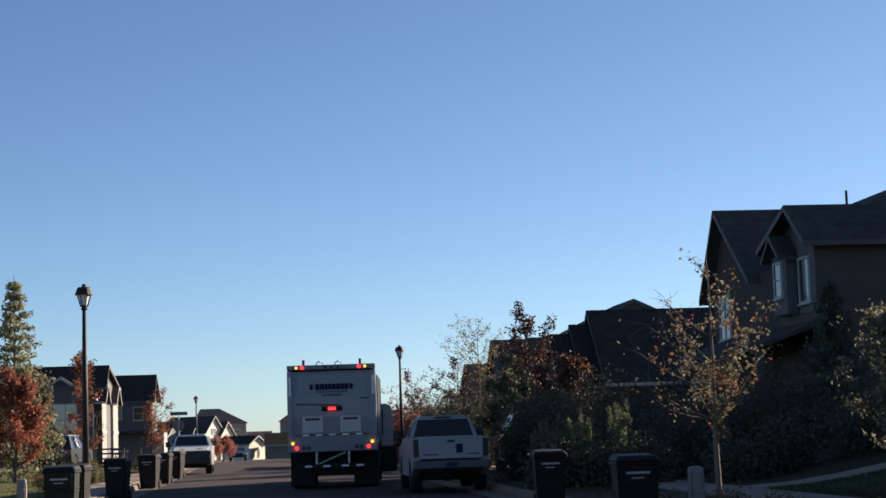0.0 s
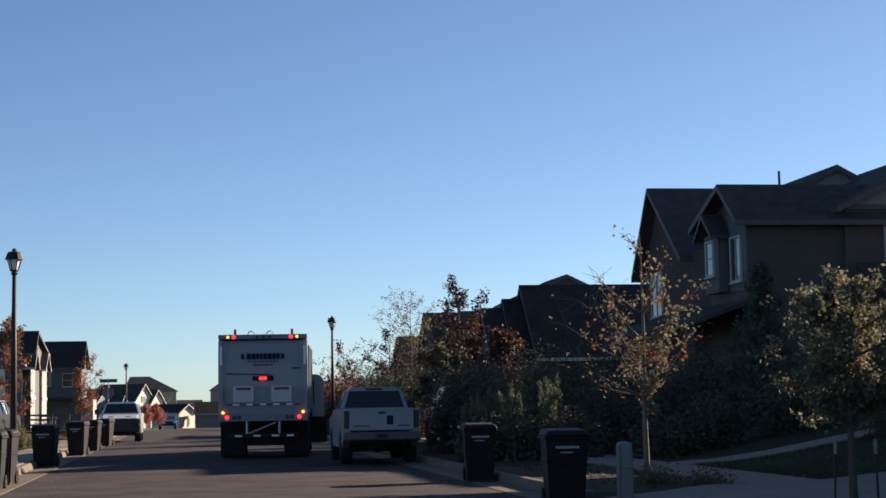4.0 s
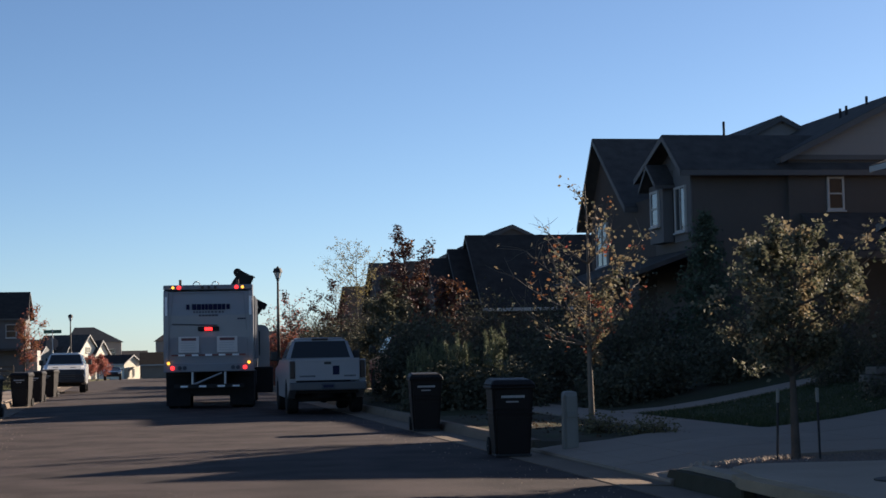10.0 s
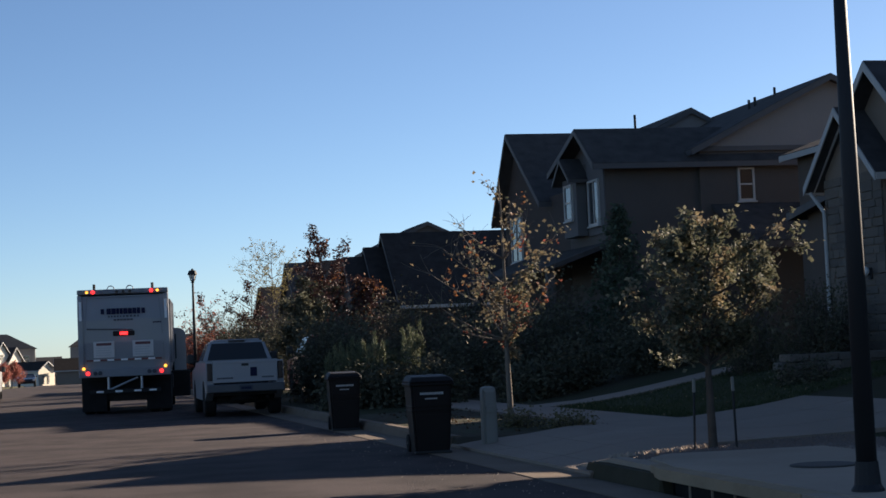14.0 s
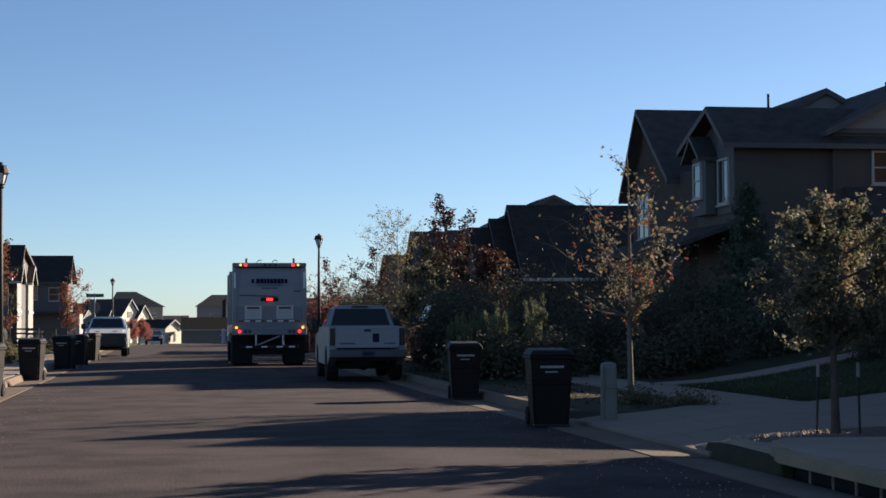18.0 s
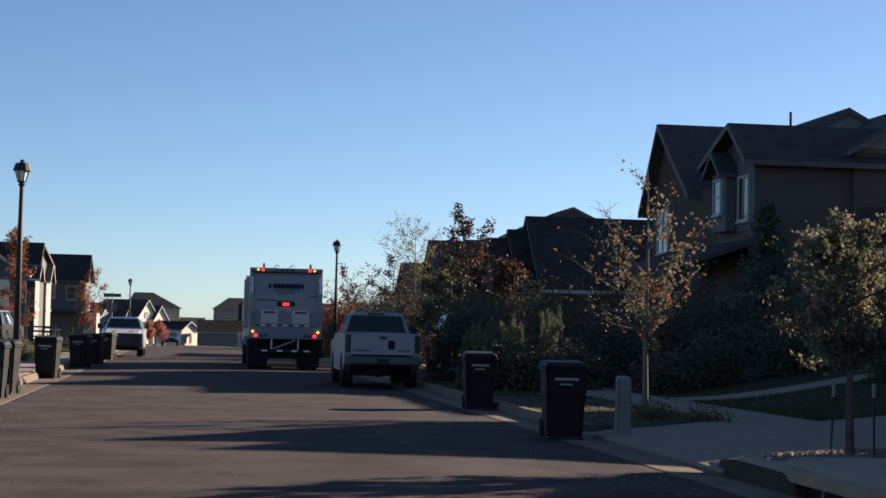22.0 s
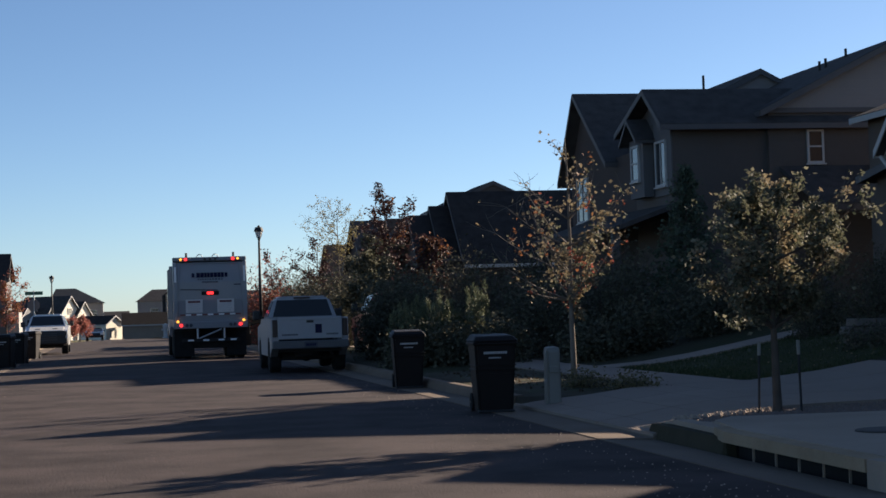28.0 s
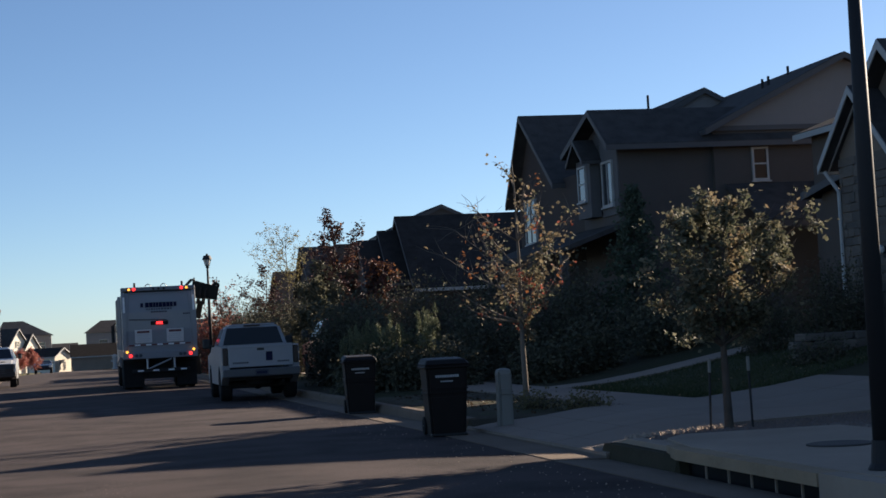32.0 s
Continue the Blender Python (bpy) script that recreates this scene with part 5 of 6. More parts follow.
                    (8.6, 66, 1.3, 3.0), (7.4, 72, 1.0, 2.8), (9.3, 74, 1.3, 3.4), (7.0, 80, 1.0, 2.4), (8.2, 88, 1.3, 3.0), (9.9, 90, 1.6, 3.8), (8.8, 84, 1.2, 3.2), (12.5, 62, 1.6, 3.6), (14.6, 58, 1.4, 3.0), (15.6, 43.5, 1.0, 1.7), (16.4, 39.5, 0.9, 1.5), (12.2, 38.8, 0.8, 1.2), (10.9, 38.2, 0.6, 0.9), (14.2, 39, 0.8, 1.3), (13.3, 20.3, 0.8, 0.5), (13.3, 22.2, 0.8, 0.5), (14.6, 22.8, 0.9, 0.7), (15.0, 25.2, 0.9, 0.6), (14.9, 31.6, 0.8, 1.7), (15.7, 32.3, 0.8, 1.8), (14.2, 32.7, 0.8, 1.3)):
    bush(pose(x, y, land(x, y) - 0.02), "dense dark green garden shrub", int(x * 100 + y), rx, rx, h, "leafdark", 4200, 0.10 if y > 36 else 0.06, group="garden shrubs")
for x, y, rx, h, mt, lb in ((6.7, 76, 0.8, 2.7, "leafred", "dense shrub with dull red leaves beside the road"), (7.4, 78.5, 1.0, 3.2, "leafdkred", "tall shrub with brownish red leaves"), (8.3, 76, 1.0, 3.1, "leafdark", "tall dark green shrub behind a pickup"),
                            (6.5, 83, 0.8, 2.5, "leafpink", "low shrub with bright red leaves"), (9.2, 79, 1.1, 3.6, "leafdkred", "tall shrub with brown leaves"), (10.2, 73, 1.2, 3.5, "leafdark", "tall dense green shrub"), (7.6, 68, 0.9, 2.4, "leafdark", "dark shrub beside the footway")):
    bush(pose(x, y, land(x, y) - 0.02), lb, int(x * 70 + y), rx, rx, h, mt, 5200, 0.11, group="garden shrubs")
bush(pose(13.4, 28.7, 0.4), "rounded dark shrub on a lawn", 61, 0.6, 0.6, 0.65, "leafdark", 2200, 0.06, group="garden shrubs")
bush(pose(17.6, 27.6, land(17, 28)), "dark shrub by a stucco house", 62, 0.9, 0.9, 0.8, "leafdark", 2600, 0.08, group="garden shrubs")
bush(pose(15.6, 26.6, land(15.6, 27)), "dark leafy shrub beside the driveway", 63, 0.8, 0.8, 0.6, "leafdark", 2600, 0.08, group="garden shrubs")
bush(pose(8.0, 25.6, 0.15), "low dry plant in a leaf-covered bed", 64, 0.4, 0.35, 0.25, "dryplant", 900, 0.05, group="bed plants")
bush(pose(7.4, 26.6, 0.15), "low brown plant in a leaf-covered bed", 65, 0.35, 0.35, 0.28, "dryplant", 800, 0.05, group="bed plants")

# ---- trees and shrubs, west side ----
tree(pose(-7.4, 120, land(-7.4, 120)), "orange-leaved street tree in the sun", 13, 5.2, 1.4, 1.0, (("leaforange", 0.55), ("leafpink", 0.45)), leaf=0.13, leaves=3600, limbs=20, r=0.07, bare=0,
     crown=((0.3, 0, 3.2), (1.0, 1.0, 1.85)), ragged=(0.55, 1.12), keep=lambda p: gappy(p, 1.7, -0.02, 0.08))
tree(pose(-11.4, 112, land(-11.4, 112)), "tall narrow tree with orange leaves", 14, 8.5, 1.0, 1.35, (("leaforange", 0.7), ("leafpink", 0.3)), leaf=0.17, leaves=2300, limbs=16, r=0.08, bare=0.1)
tree(pose(-8.55, 61.5, 0.15), "tree with red and orange leaves", 15, 4.3, 0.7, 1.25, (("leafpink", 0.3), ("leafred", 0.4), ("leaforange", 0.3)), leaf=0.11, leaves=9000, limbs=18, r=0.07, bare=0)
conifer(pose(-8.85, 63.5, 0.15), "tall spruce with sunlit olive-green branches", 16, 7.6, 1.95, 9500, "spruce", leaf=0.15, droop=0.12, layers=2.6)
tree(pose(-8.25, 66, 0.15), "leafy green tree turning yellow", 17, 4.4, 0.8, 0.95, (("leafgreen", 0.7), ("leafyellow", 0.3)), leaf=0.11, leaves=7000, limbs=16, r=0.07, bare=0)
tree(pose(-3.35, 163, land(-4.3, 163)), "small bright red tree", 18, 1.95, 0.3, 1.15, (("leafpink", 1.0),), leaf=0.15, leaves=3400, limbs=14, r=0.05, bare=0)
tree(pose(-4.25, 158, land(-4.6, 158)), "small pink-red tree by a parked car", 23, 1.75, 0.3, 1.15, (("leafpink", 1.0),), leaf=0.15, leaves=3400, limbs=14, r=0.05, bare=0)
tree(pose(-9.8, 104, 0.0), "young leafless street tree", 24, 4.0, 1.4, 0.9, (("leafpale", 1.0),), leaf=0.1, leaves=60, limbs=9, r=0.04, bare=0)
for x, y, rx, h, mt, lb in ((-6.0, 60, 0.7, 0.62, "leafdark", "low dark shrub beside the footway"), (-6.3, 52, 0.6, 0.8, "dryplant", "tuft of tall dry grass beside the footway"), (-5.7, 58, 0.55, 0.85, "dryplant", "pale dry ornamental grass by the footway"), (-7.3, 63, 0.7, 0.65, "leafdark", "dark clipped shrub on a lawn"),
                            (-7.0, 70, 0.8, 0.9, "dryplant", "dry shrub on a sunny lawn"), (-6.2, 76, 0.6, 0.9, "dryplant", "straw-coloured ornamental grass on a lawn"), (-6.9, 57, 0.5, 0.5, "leafred", "low shrub with reddish leaves"), (-5.8, 84, 0.6, 0.8, "leafdark", "dark shrub near the corner")):
    bush(pose(x, y, land(x, y)), lb, int(-x * 90 + y), rx, rx, h, mt, 1500, 0.07, 0.15 if mt == "dryplant" else 0.0, group="west garden shrubs")

# ---- vehicles ----
def wheel(parent, m, r, w, rim="steel", name="wheel"):
    """Tyre with rim and hub; the axle lies along x."""
    bm = B()
    lathe(bm, [(r * 0.62, -w / 2), (r * 0.93, -w / 2), (r, -w * 0.36), (r, w * 0.36), (r * 0.93, w / 2), (r * 0.62, w / 2)], 22, Matrix.Rotation(radians(90), 4, "Y"))
    wh = part(name, bm, M["rubber"], parent, smooth=False)
    wh.matrix_basis = m
    bm = B()
    lathe(bm, [(r * 0.60, -w * 0.40), (r * 0.52, -w * 0.18), (r * 0.2, -w * 0.12), (r * 0.17, -w * 0.34), (r * 0.17, w * 0.34), (r * 0.2, w * 0.12), (r * 0.52, w * 0.18), (r * 0.60, w * 0.40)], 16, Matrix.Rotation(radians(90), 4, "Y"))
    part("rim", bm, M[rim], wh, "metal rim")
    return wh


def letter_row(parent, x0, x1, z0, z1, y, material, seed, pitch=0.09, gap=0.02, name="wording", label="printed bars"):
    """A row of plain bars in place of writing, on a face that looks along -y."""
    rng = random.Random(seed)
    bm = B()
    x = x0
    while x < x1 - pitch * 0.4:
        e = min(x1, x + pitch * rng.uniform(0.75, 1.1) - gap)
        box(bm, x, e, y - 0.006, y - 0.001, z0, z1)
        x = e + gap
    return tagged(part(name, bm, M[material], parent, label), label, kind="stuff")


TRUCK_WHEELS = []


def garbage_truck(m):
    t = thing("garbage_truck", m, "white side-loading refuse truck with lit red lamps on the road", "truck")
    # body behind the cab
    bm = B()
    prism(bm, [(-1.19, 1.16), (1.19, 1.16), (1.25, 1.4), (1.25, 3.36), (1.13, 3.5), (-1.13, 3.5), (-1.25, 3.36), (-1.25, 1.4)], "y", 0.30, 5.4)
    part("body", bm, M["truckwhite"], t)
    for y in (1.2, 2.2, 3.2, 4.2, 5.2):
        for s in (-1, 1):
            bm = B()
            box(bm, *sorted((s * 1.252, s * 1.30)), y, y + 0.09, 1.45, 3.34, 0.008)
            part("side_rib", bm, M["truckwhite"], t)
    # tailgate: framed, slightly bulged panel
    bm = B()
    prism(bm, [(0.298, 1.14), (0.06, 1.14), (0.03, 1.5), (-0.02, 2.1), (-0.02, 2.75), (0.06, 3.45), (0.298, 3.50)], "x", -1.12, 1.12)
    part("tailgate", bm, M["truckwhite"], t, "dusty white tailgate panel")
    for s in (-1, 1):
        bm = B()
        prism(bm, [(0.296, 1.14), (0.0, 1.14), (-0.05, 2.0), (-0.05, 2.8), (0.02, 3.48), (0.296, 3.52)], "x", *sorted((s * 1.122, s * 1.265)))
        bmesh.ops.bevel(bm, geom=list(bm.edges), offset=0.02, segments=1, affect="EDGES")
        part("tailgate_post", bm, M["truckwhite"], t)
        bm = B()
        box(bm, *sorted((s * 1.15, s * 1.22)), -0.065, -0.052, 2.75, 3.30)
        part("reflector_strip", bm, M["tapewhite"], t)
    bm = B()
    box(bm, -1.265, 1.265, -0.02, 0.32, 3.50, 3.64, 0.02)
    part("header", bm, M["trucktrim"], t)
    for x in (-0.16, 0.02, 0.20):
        bm = B()
        rod(bm, (x, -0.045, 3.565), (x, -0.018, 3.565), 0.045, n=10)
        part("marker_lamp", bm, M["taildim"], t, "small unlit marker lamp")
    for s in (-1, 1):
        # rubber seal that frames the tailgate, leaning in towards the top
        bm = B()
        hull(bm, [(s * 1.10, -0.005, 1.5), (s * 1.122, -0.005, 1.5), (s * 1.122, 0.05, 1.5), (s * 1.10, 0.05, 1.5)],
             [(s * 1.035, -0.028, 2.75), (s * 1.062, -0.028, 2.75), (s * 1.062, 0.02, 2.75), (s * 1.035, 0.02, 2.75)])
        part("seal", bm, M["trucktrim"], t, "worn grey seal line")
        bm = B()
        hull(bm, [(s * 1.035, -0.028, 2.752), (s * 1.062, -0.028, 2.752), (s * 1.062, 0.02, 2.752), (s * 1.035, 0.02, 2.752)],
             [(s * 0.98, 0.045, 3.42), (s * 1.01, 0.045, 3.42), (s * 1.01, 0.10, 3.42), (s * 0.98, 0.10, 3.42)])
        part("seal", bm, M["trucktrim"], t, "worn grey seal line")
    bm = B()
    box(bm, -1.0, 1.0, 0.03, 0.055, 3.39, 3.43)
    part("seal", bm, M["trucktrim"], t, "worn grey seal line")
    for x in (-0.82, 0.80):
        bm = B()
        box(bm, x - 0.21, x + 0.21, -0.05, -0.022, 3.50, 3.63, 0.01)
        part("lamp_panel", bm, M["trucktrim"], t)
        bm = B()
        ball(bm, (x, -0.065, 3.565), 0.058, 1, 0.5, 1)
        part("flashing_lamp", bm, M["taillit"], t, "lit red lamp")
        bm = B()
        rod(bm, (x + 0.03, 0.1, 3.64), (x + 0.03, 0.1, 3.80), 0.04, n=10)
        part("beacon", bm, M["taildim"], t)
    for x in (-0.99, 0.97):
        bm = B()
        ball(bm, (x, -0.06, 3.565), 0.042, 1, 0.5, 1)
        part("amber_lamp", bm, M["amberlit"], t, "lit amber lamp")
    for x in (-0.33, 0.20):
        bm = B()
        pts = [Vector((x + 0.10 * math.cos(a), 0.1, 3.63 + 0.11 * math.sin(a))) for a in [math.pi * i / 8 for i in range(9)]]
        v, f = [], []
        tube_path(v, f, pts, 0.016, 0.016, 6)
        bm.free()
        raw("lifting_eye", v, f, M["steel"], t)
    # lettering as plain bars
    y = -0.024
    letter_row(t, -0.62, -0.49, 2.92, 3.07, y, "navy", 1, 0.14, 0.02)
    letter_row(t, -0.46, 0.48, 2.91, 3.08, y, "navy", 2, 0.125, 0.013)
    letter_row(t, 0.51, 0.64, 2.92, 3.07, y, "navy", 3, 0.14, 0.02)
    letter_row(t, -0.42, 0.46, 2.82, 2.87, y, "grey", 4, 0.10, 0.04)
    letter_row(t, -0.27, 0.28, 2.72, 2.77, y, "grey", 5, 0.09, 0.015)
    letter_row(t, -0.30, 0.36, 2.645, 2.67, y, "navy", 6, 5.0, 0.0)
    letter_row(t, 0.82, 1.05, 2.62, 2.66, y - 0.003, "navy", 7, 0.07, 0.01)
    bm = B()
    rod(bm, (-1.02, -0.035, 2.50), (0.25, -0.035, 2.45), 0.018, n=6)
    part("hinge_rod", bm, M["grey"], t)
    bm = B()
    box(bm, -0.30, 0.30, -0.05, -0.022, 2.28, 2.42, 0.02)
    part("lamp_bracket", bm, M["chassis"], t)
    bm = B()
    hull(bm, [(-0.11, -0.055, 2.305), (0.11, -0.055, 2.305), (0.11, -0.053, 2.395), (-0.11, -0.053, 2.395)], [(-0.09, -0.10, 2.32), (0.09, -0.10, 2.32), (0.09, -0.10, 2.38), (-0.09, -0.10, 2.38)])
    part("centre_lamp", bm, M["taillit"], t, "lit red centre lamp")
    for x in (-0.56, 0.52):
        bm = B()
        box(bm, x - 0.29, x + 0.29, -0.032, -0.018, 1.66, 2.13, 0.004)
        s = part("warning_sign", bm, M["paper"], t, "white warning sign with a red heading")
        bm = B()
        box(bm, x - 0.21, x + 0.21, -0.038, -0.0335, 2.01, 2.09)
        part("heading", bm, M["signred"], s)
        for j in range(4):
            letter_row(s, x - 0.22, x + 0.22 - 0.05 * (j % 2), 1.93 - j * 0.07, 1.955 - j * 0.07, -0.032, "palegrey", 20 + j, 0.07, 0.015)
    for i in range(11):
        bm = B()
        x = -1.05 + i * 0.19
        box(bm, x, x + 0.185, -0.012, 0.02, 1.565, 1.615)
        part("reflective_tape", bm, M["tapewhite" if i % 2 else "tapered"], t)
    bm = B()
    box(bm, -1.27, 1.27, -0.06, 0.30, 1.10, 1.34, 0.015)
    part("bumper_plate", bm, M["trucktrim"], t)
    for x in (-1.02, 1.02):
        bm = B()
        lathe(bm, [(0.058, 0), (0.058, 0.03), (0.035, 0.045)], 14, Matrix.Translation((x, -0.062, 1.22)) @ Matrix.Rotation(radians(90), 4, "X"))
        part("tail_lamp", bm, M["taillit"], t, "lit red tail lamp")
        for d in (0.20, 0.34):
            bm = B()
            s = -1 if x > 0 else 1
            lathe(bm, [(0.06, 0), (0.06, 0.02), (0.04, 0.03)], 12, Matrix.Translation((x + s * d, -0.062, 1.22)) @ Matrix.Rotation(radians(90), 4, "X"))
            part("tail_lamp", bm, M["grey"], t, "unlit clear lamp")
    for x in (-1.13, 1.13):
        bm = B()
        lathe(bm, [(0.045, 0), (0.045, 0.03), (0.02, 0.04)], 12, Matrix.Translation((x, -0.062, 1.36)) @ Matrix.Rotation(radians(90), 4, "X"))
        part("turn_lamp", bm, M["amberlit"], t, "lit amber lamp")
    # under the body
    for s in (-1, 1):
        bm = B()
        box(bm, *sorted((s * 0.38, s * 0.47)), 0.1, 9.0, 0.72, 1.08)
        part("chassis_rail", bm, M["chassis"], t)
        bm = B()
        rod(bm, (s * 0.46, 0.0, 1.1), (s * 0.46, -0.02, 0.72), 0.035, n=8)
        part("bumper_strut", bm, M["steel"], t)
        bm = B()
        box(bm, *sorted((s * 0.56, s * 1.25)), 0.62, 0.64, 0.10, 1.1)
        part("mud_flap", bm, M["rubber"], t)
    bm = B()
    rod(bm, (-0.46, -0.02, 0.72), (0.36, 0.0, 1.06), 0.03, n=8)
    part("diagonal_brace", bm, M["steel"], t)
    bm = B()
    box(bm, -0.98, 0.98, -0.06, 0.06, 0.62, 0.74, 0.01)
    part("underride_bar", bm, M["chassis"], t)
    for i, x in enumerate((-0.80, -0.28, 0.24, 0.66)):
        bm = B()
        box(bm, x, x + 0.20, -0.066, -0.0605, 0.655, 0.705)
        part("reflective_tape", bm, M["tapewhite"], t)
    bm = B()
    box(bm, -0.6, 0.6, 0.7, 3.6, 0.38, 1.05)
    part("underbody", bm, M["chassis"], t)
    bm = B()
    box(bm, -1.2, 1.2, 0.6, 3.7, 1.0, 1.12)
    part("fender_deck", bm, M["chassis"], t)
    for y in (1.35, 2.75):
        bm = B()
        rod(bm, (-1.0, y, 0.52), (1.0, y, 0.52), 0.09, n=10)
        part("axle", bm, M["chassis"], t)
        for x in (-1.09, -0.76, 0.76, 1.09):
            TRUCK_WHEELS.append((wheel(t, pose(x, y, 0.52), 0.52, 0.28), x, y))
    for x in (-1.06, 1.06):
        TRUCK_WHEELS.append((wheel(t, pose(x, 8.1, 0.52), 0.52, 0.30), x, 8.1))
    # hopper, cab and mirrors
    bm = B()
    prism(bm, [(5.42, 1.1), (7.0, 1.1), (7.0, 2.85), (6.4, 3.3), (5.42, 3.5)], "x", -1.22, 0.62)
    part("hopper", bm, M["truckwhite"], t)
    bm = B()
    prism(bm, [(7.1, 0.75), (9.2, 0.75), (9.25, 1.6), (9.05, 2.72), (8.8, 2.88), (7.1, 2.9)], "x", -1.2, 1.2)
    bmesh.ops.bevel(bm, geom=list(bm.edges), offset=0.06, segments=2, affect="EDGES")
    part("cab", bm, M["truckwhite"], t)
    for s in (-1, 1):
        bm = B()
        box(bm, *sorted((s * 1.201, s * 1.215)), 7.9, 8.95, 1.75, 2.6)
        part("cab_window", bm, M["glasscar"], t)
        bm = B()
        rod(bm, (s * 1.2, 8.9, 2.55), (s * 1.33, 9.0, 2.44), 0.02, n=6)
        mr = part("mirror_arm", bm, M["chassis"], t)
        bm = B()
        box(bm, *sorted((s * 1.27, s * 1.40)), 8.95, 9.07, 1.75, 2.45, 0.02)
        part("mirror", bm, M["black"], mr)
    bm = B()
    box(bm, -1.05, 1.05, 9.2, 9.245, 1.7, 2.6)
    part("windscreen", bm, M["glasscar"], t)
    bm = B()
    box(bm, 0.72, 1.24, 3.8, 5.3, 0.6, 1.1, 0.04)
    part("fuel_tank", bm, M["chassis"], t)
    bm = B()
    box(bm, 0.64, 1.20, 5.45, 5.75, 0.9, 2.75, 0.03)
    part("arm_mast", bm, M["steel"], t)
    # pale guard beside the lift arm, rounded at the top outer corner
    bm = B()
    prism(bm, [(1.27, 1.18), (1.64, 1.18), (1.64, 2.34), (1.60, 2.45), (1.52, 2.52), (1.40, 2.55), (1.27, 2.55)], "y", 5.55, 5.98)
    part("arm_guard", bm, M["trim"], t, "pale painted guard with a rounded corner")
    bm = B()
    prism(bm, [(1.31, 1.55), (1.345, 1.55), (1.345, 2.35), (1.31, 2.35)], "y", 5.54, 5.5495)
    part("guard_slot", bm, M["chassis"], t)
    bm = B()
    box(bm, 1.05, 1.75, 5.0, 6.05, 0.35, 1.17, 0.03)
    part("arm_housing", bm, M["chassis"], t, "dark steel housing of the lift arm")
    return t


def cart_arm(truck):
    """Lift arm of two links and a gripper, in the truck's space."""
    bm = B()
    box(bm, -0.08, 0.08, -0.08, 0.08, -0.08, 1.03, 0.02)
    rod(bm, (0, -0.12, 0), (0, 0.12, 0), 0.12, n=12)
    rod(bm, (0, -0.12, 0.95), (0, 0.12, 0.95), 0.10, n=12)
    lower = part("lift_arm", bm, M["chassis"], truck, "black steel lift arm")
    bm = B()
    box(bm, -0.07, 0.07, -0.07, 0.07, -0.05, 1.0, 0.02)
    rod(bm, (0, -0.11, 0.95), (0, 0.11, 0.95), 0.09, n=12)
    upper = part("fore_arm", bm, M["chassis"], truck, "black steel fore arm")
    bm = B()
    box(bm, -0.06, 0.06, -0.42, 0.42, -0.15, 0.15, 0.02)
    box(bm, -0.62, -0.06, -0.10, 0.10, -0.11, 0.11, 0.03)
    for y in (-0.40, 0.40):
        for z in (-0.10, 0.10):
            v = [(0.0, y, z), (0.30, y * 1.15, z), (0.58, y * 0.80, z)]
            for a, b in zip(v, v[1:]):
                rod(bm, a, b, 0.035, n=6)
    grip = part("gripper", bm, M["chassis"], truck, "black steel gripper fingers")
    return lower, upper, grip


def pickup(m, label, paint, name="pickup_truck", dark_nose=False, crew=False):
    """Pickup with its tail at the origin and its nose along +y."""
    t = thing(name, m, label, "pickup truck")
    L = 5.75
    # lower body with wheel arches cut from the side profile
    def arch(yc, r, zc=0.40, n=8):
        return [(yc + r * math.cos(a), zc + r * math.sin(a)) for a in [math.pi - math.pi * i / n for i in range(n + 1)]]
    prof = [(0.12, 0.62)] + arch(1.25, 0.50) + arch(4.75, 0.50) + [(5.62, 0.55), (5.70, 0.80), (5.62, 1.12), (4.35, 1.22), (3.95, 1.36), (0.12, 1.36), (0.08, 1.0)]
    for s in (-1, 1):
        bm = B()
        prism(bm, prof, "x", *sorted((s * 0.80, s * 0.985)))
        part("side_panel", bm, M[paint], t)
    bm = B()
    hull(bm, [(-0.798, 3.98, 1.0), (0.798, 3.98, 1.0), (0.798, 5.60, 0.9), (-0.798, 5.60, 0.9)], [(-0.798, 3.98, 1.34), (0.798, 3.98, 1.34), (0.78, 5.55, 1.14), (-0.78, 5.55, 1.14)])
    part("bonnet", bm, M[paint], t)
    bm = B()
    box(bm, -0.795, 0.795, 0.10, 5.4, 0.52, 0.66)
    box(bm, -0.795, 0.795, 2.0, 3.95, 0.66, 1.20)
    part("floor_pan", bm, M["chassis"], t)
    # bed and tailgate
    bm = B()
    box(bm, -0.82, 0.82, 0.02, 0.098, 0.84, 1.385, 0.012)
    tg = part("tailgate", bm, M[paint], t)
    bm = B()
    box(bm, -0.78, 0.78, 0.006, 0.0195, 1.31, 1.36, 0.003)
    part("tailgate_lip", bm, M[paint], tg)
    bm = B()
    box(bm, -0.09, 0.09, 0.000, 0.018, 1.24, 1.30, 0.006)
    part("handle", bm, M["black"], tg, "black tailgate handle")
    bm = B()
    box(bm, 0.13, 0.30, 0.012, 0.0185, 0.98, 1.20)
    part("sticker", bm, M["navy"], tg, "dark sticker")
    letter_row(tg, -0.72, -0.32, 0.93, 0.97, 0.0185, "grey", 31, 0.06, 0.012)
    letter_row(tg, 0.42, 0.72, 0.93, 0.97, 0.0185, "grey", 32, 0.06, 0.012)
    for s in (-1, 1):
        bm = B()
        box(bm, *sorted((s * 0.835, s * 0.965)), 0.05, 0.118, 0.90, 1.33, 0.012)
        part("tail_lamp", bm, M["taildim"], t, "unlit dark red tail lamp")
    bm = B()
    box(bm, -0.98, 0.98, -0.16, 0.06, 0.60, 0.80, 0.03, 2)
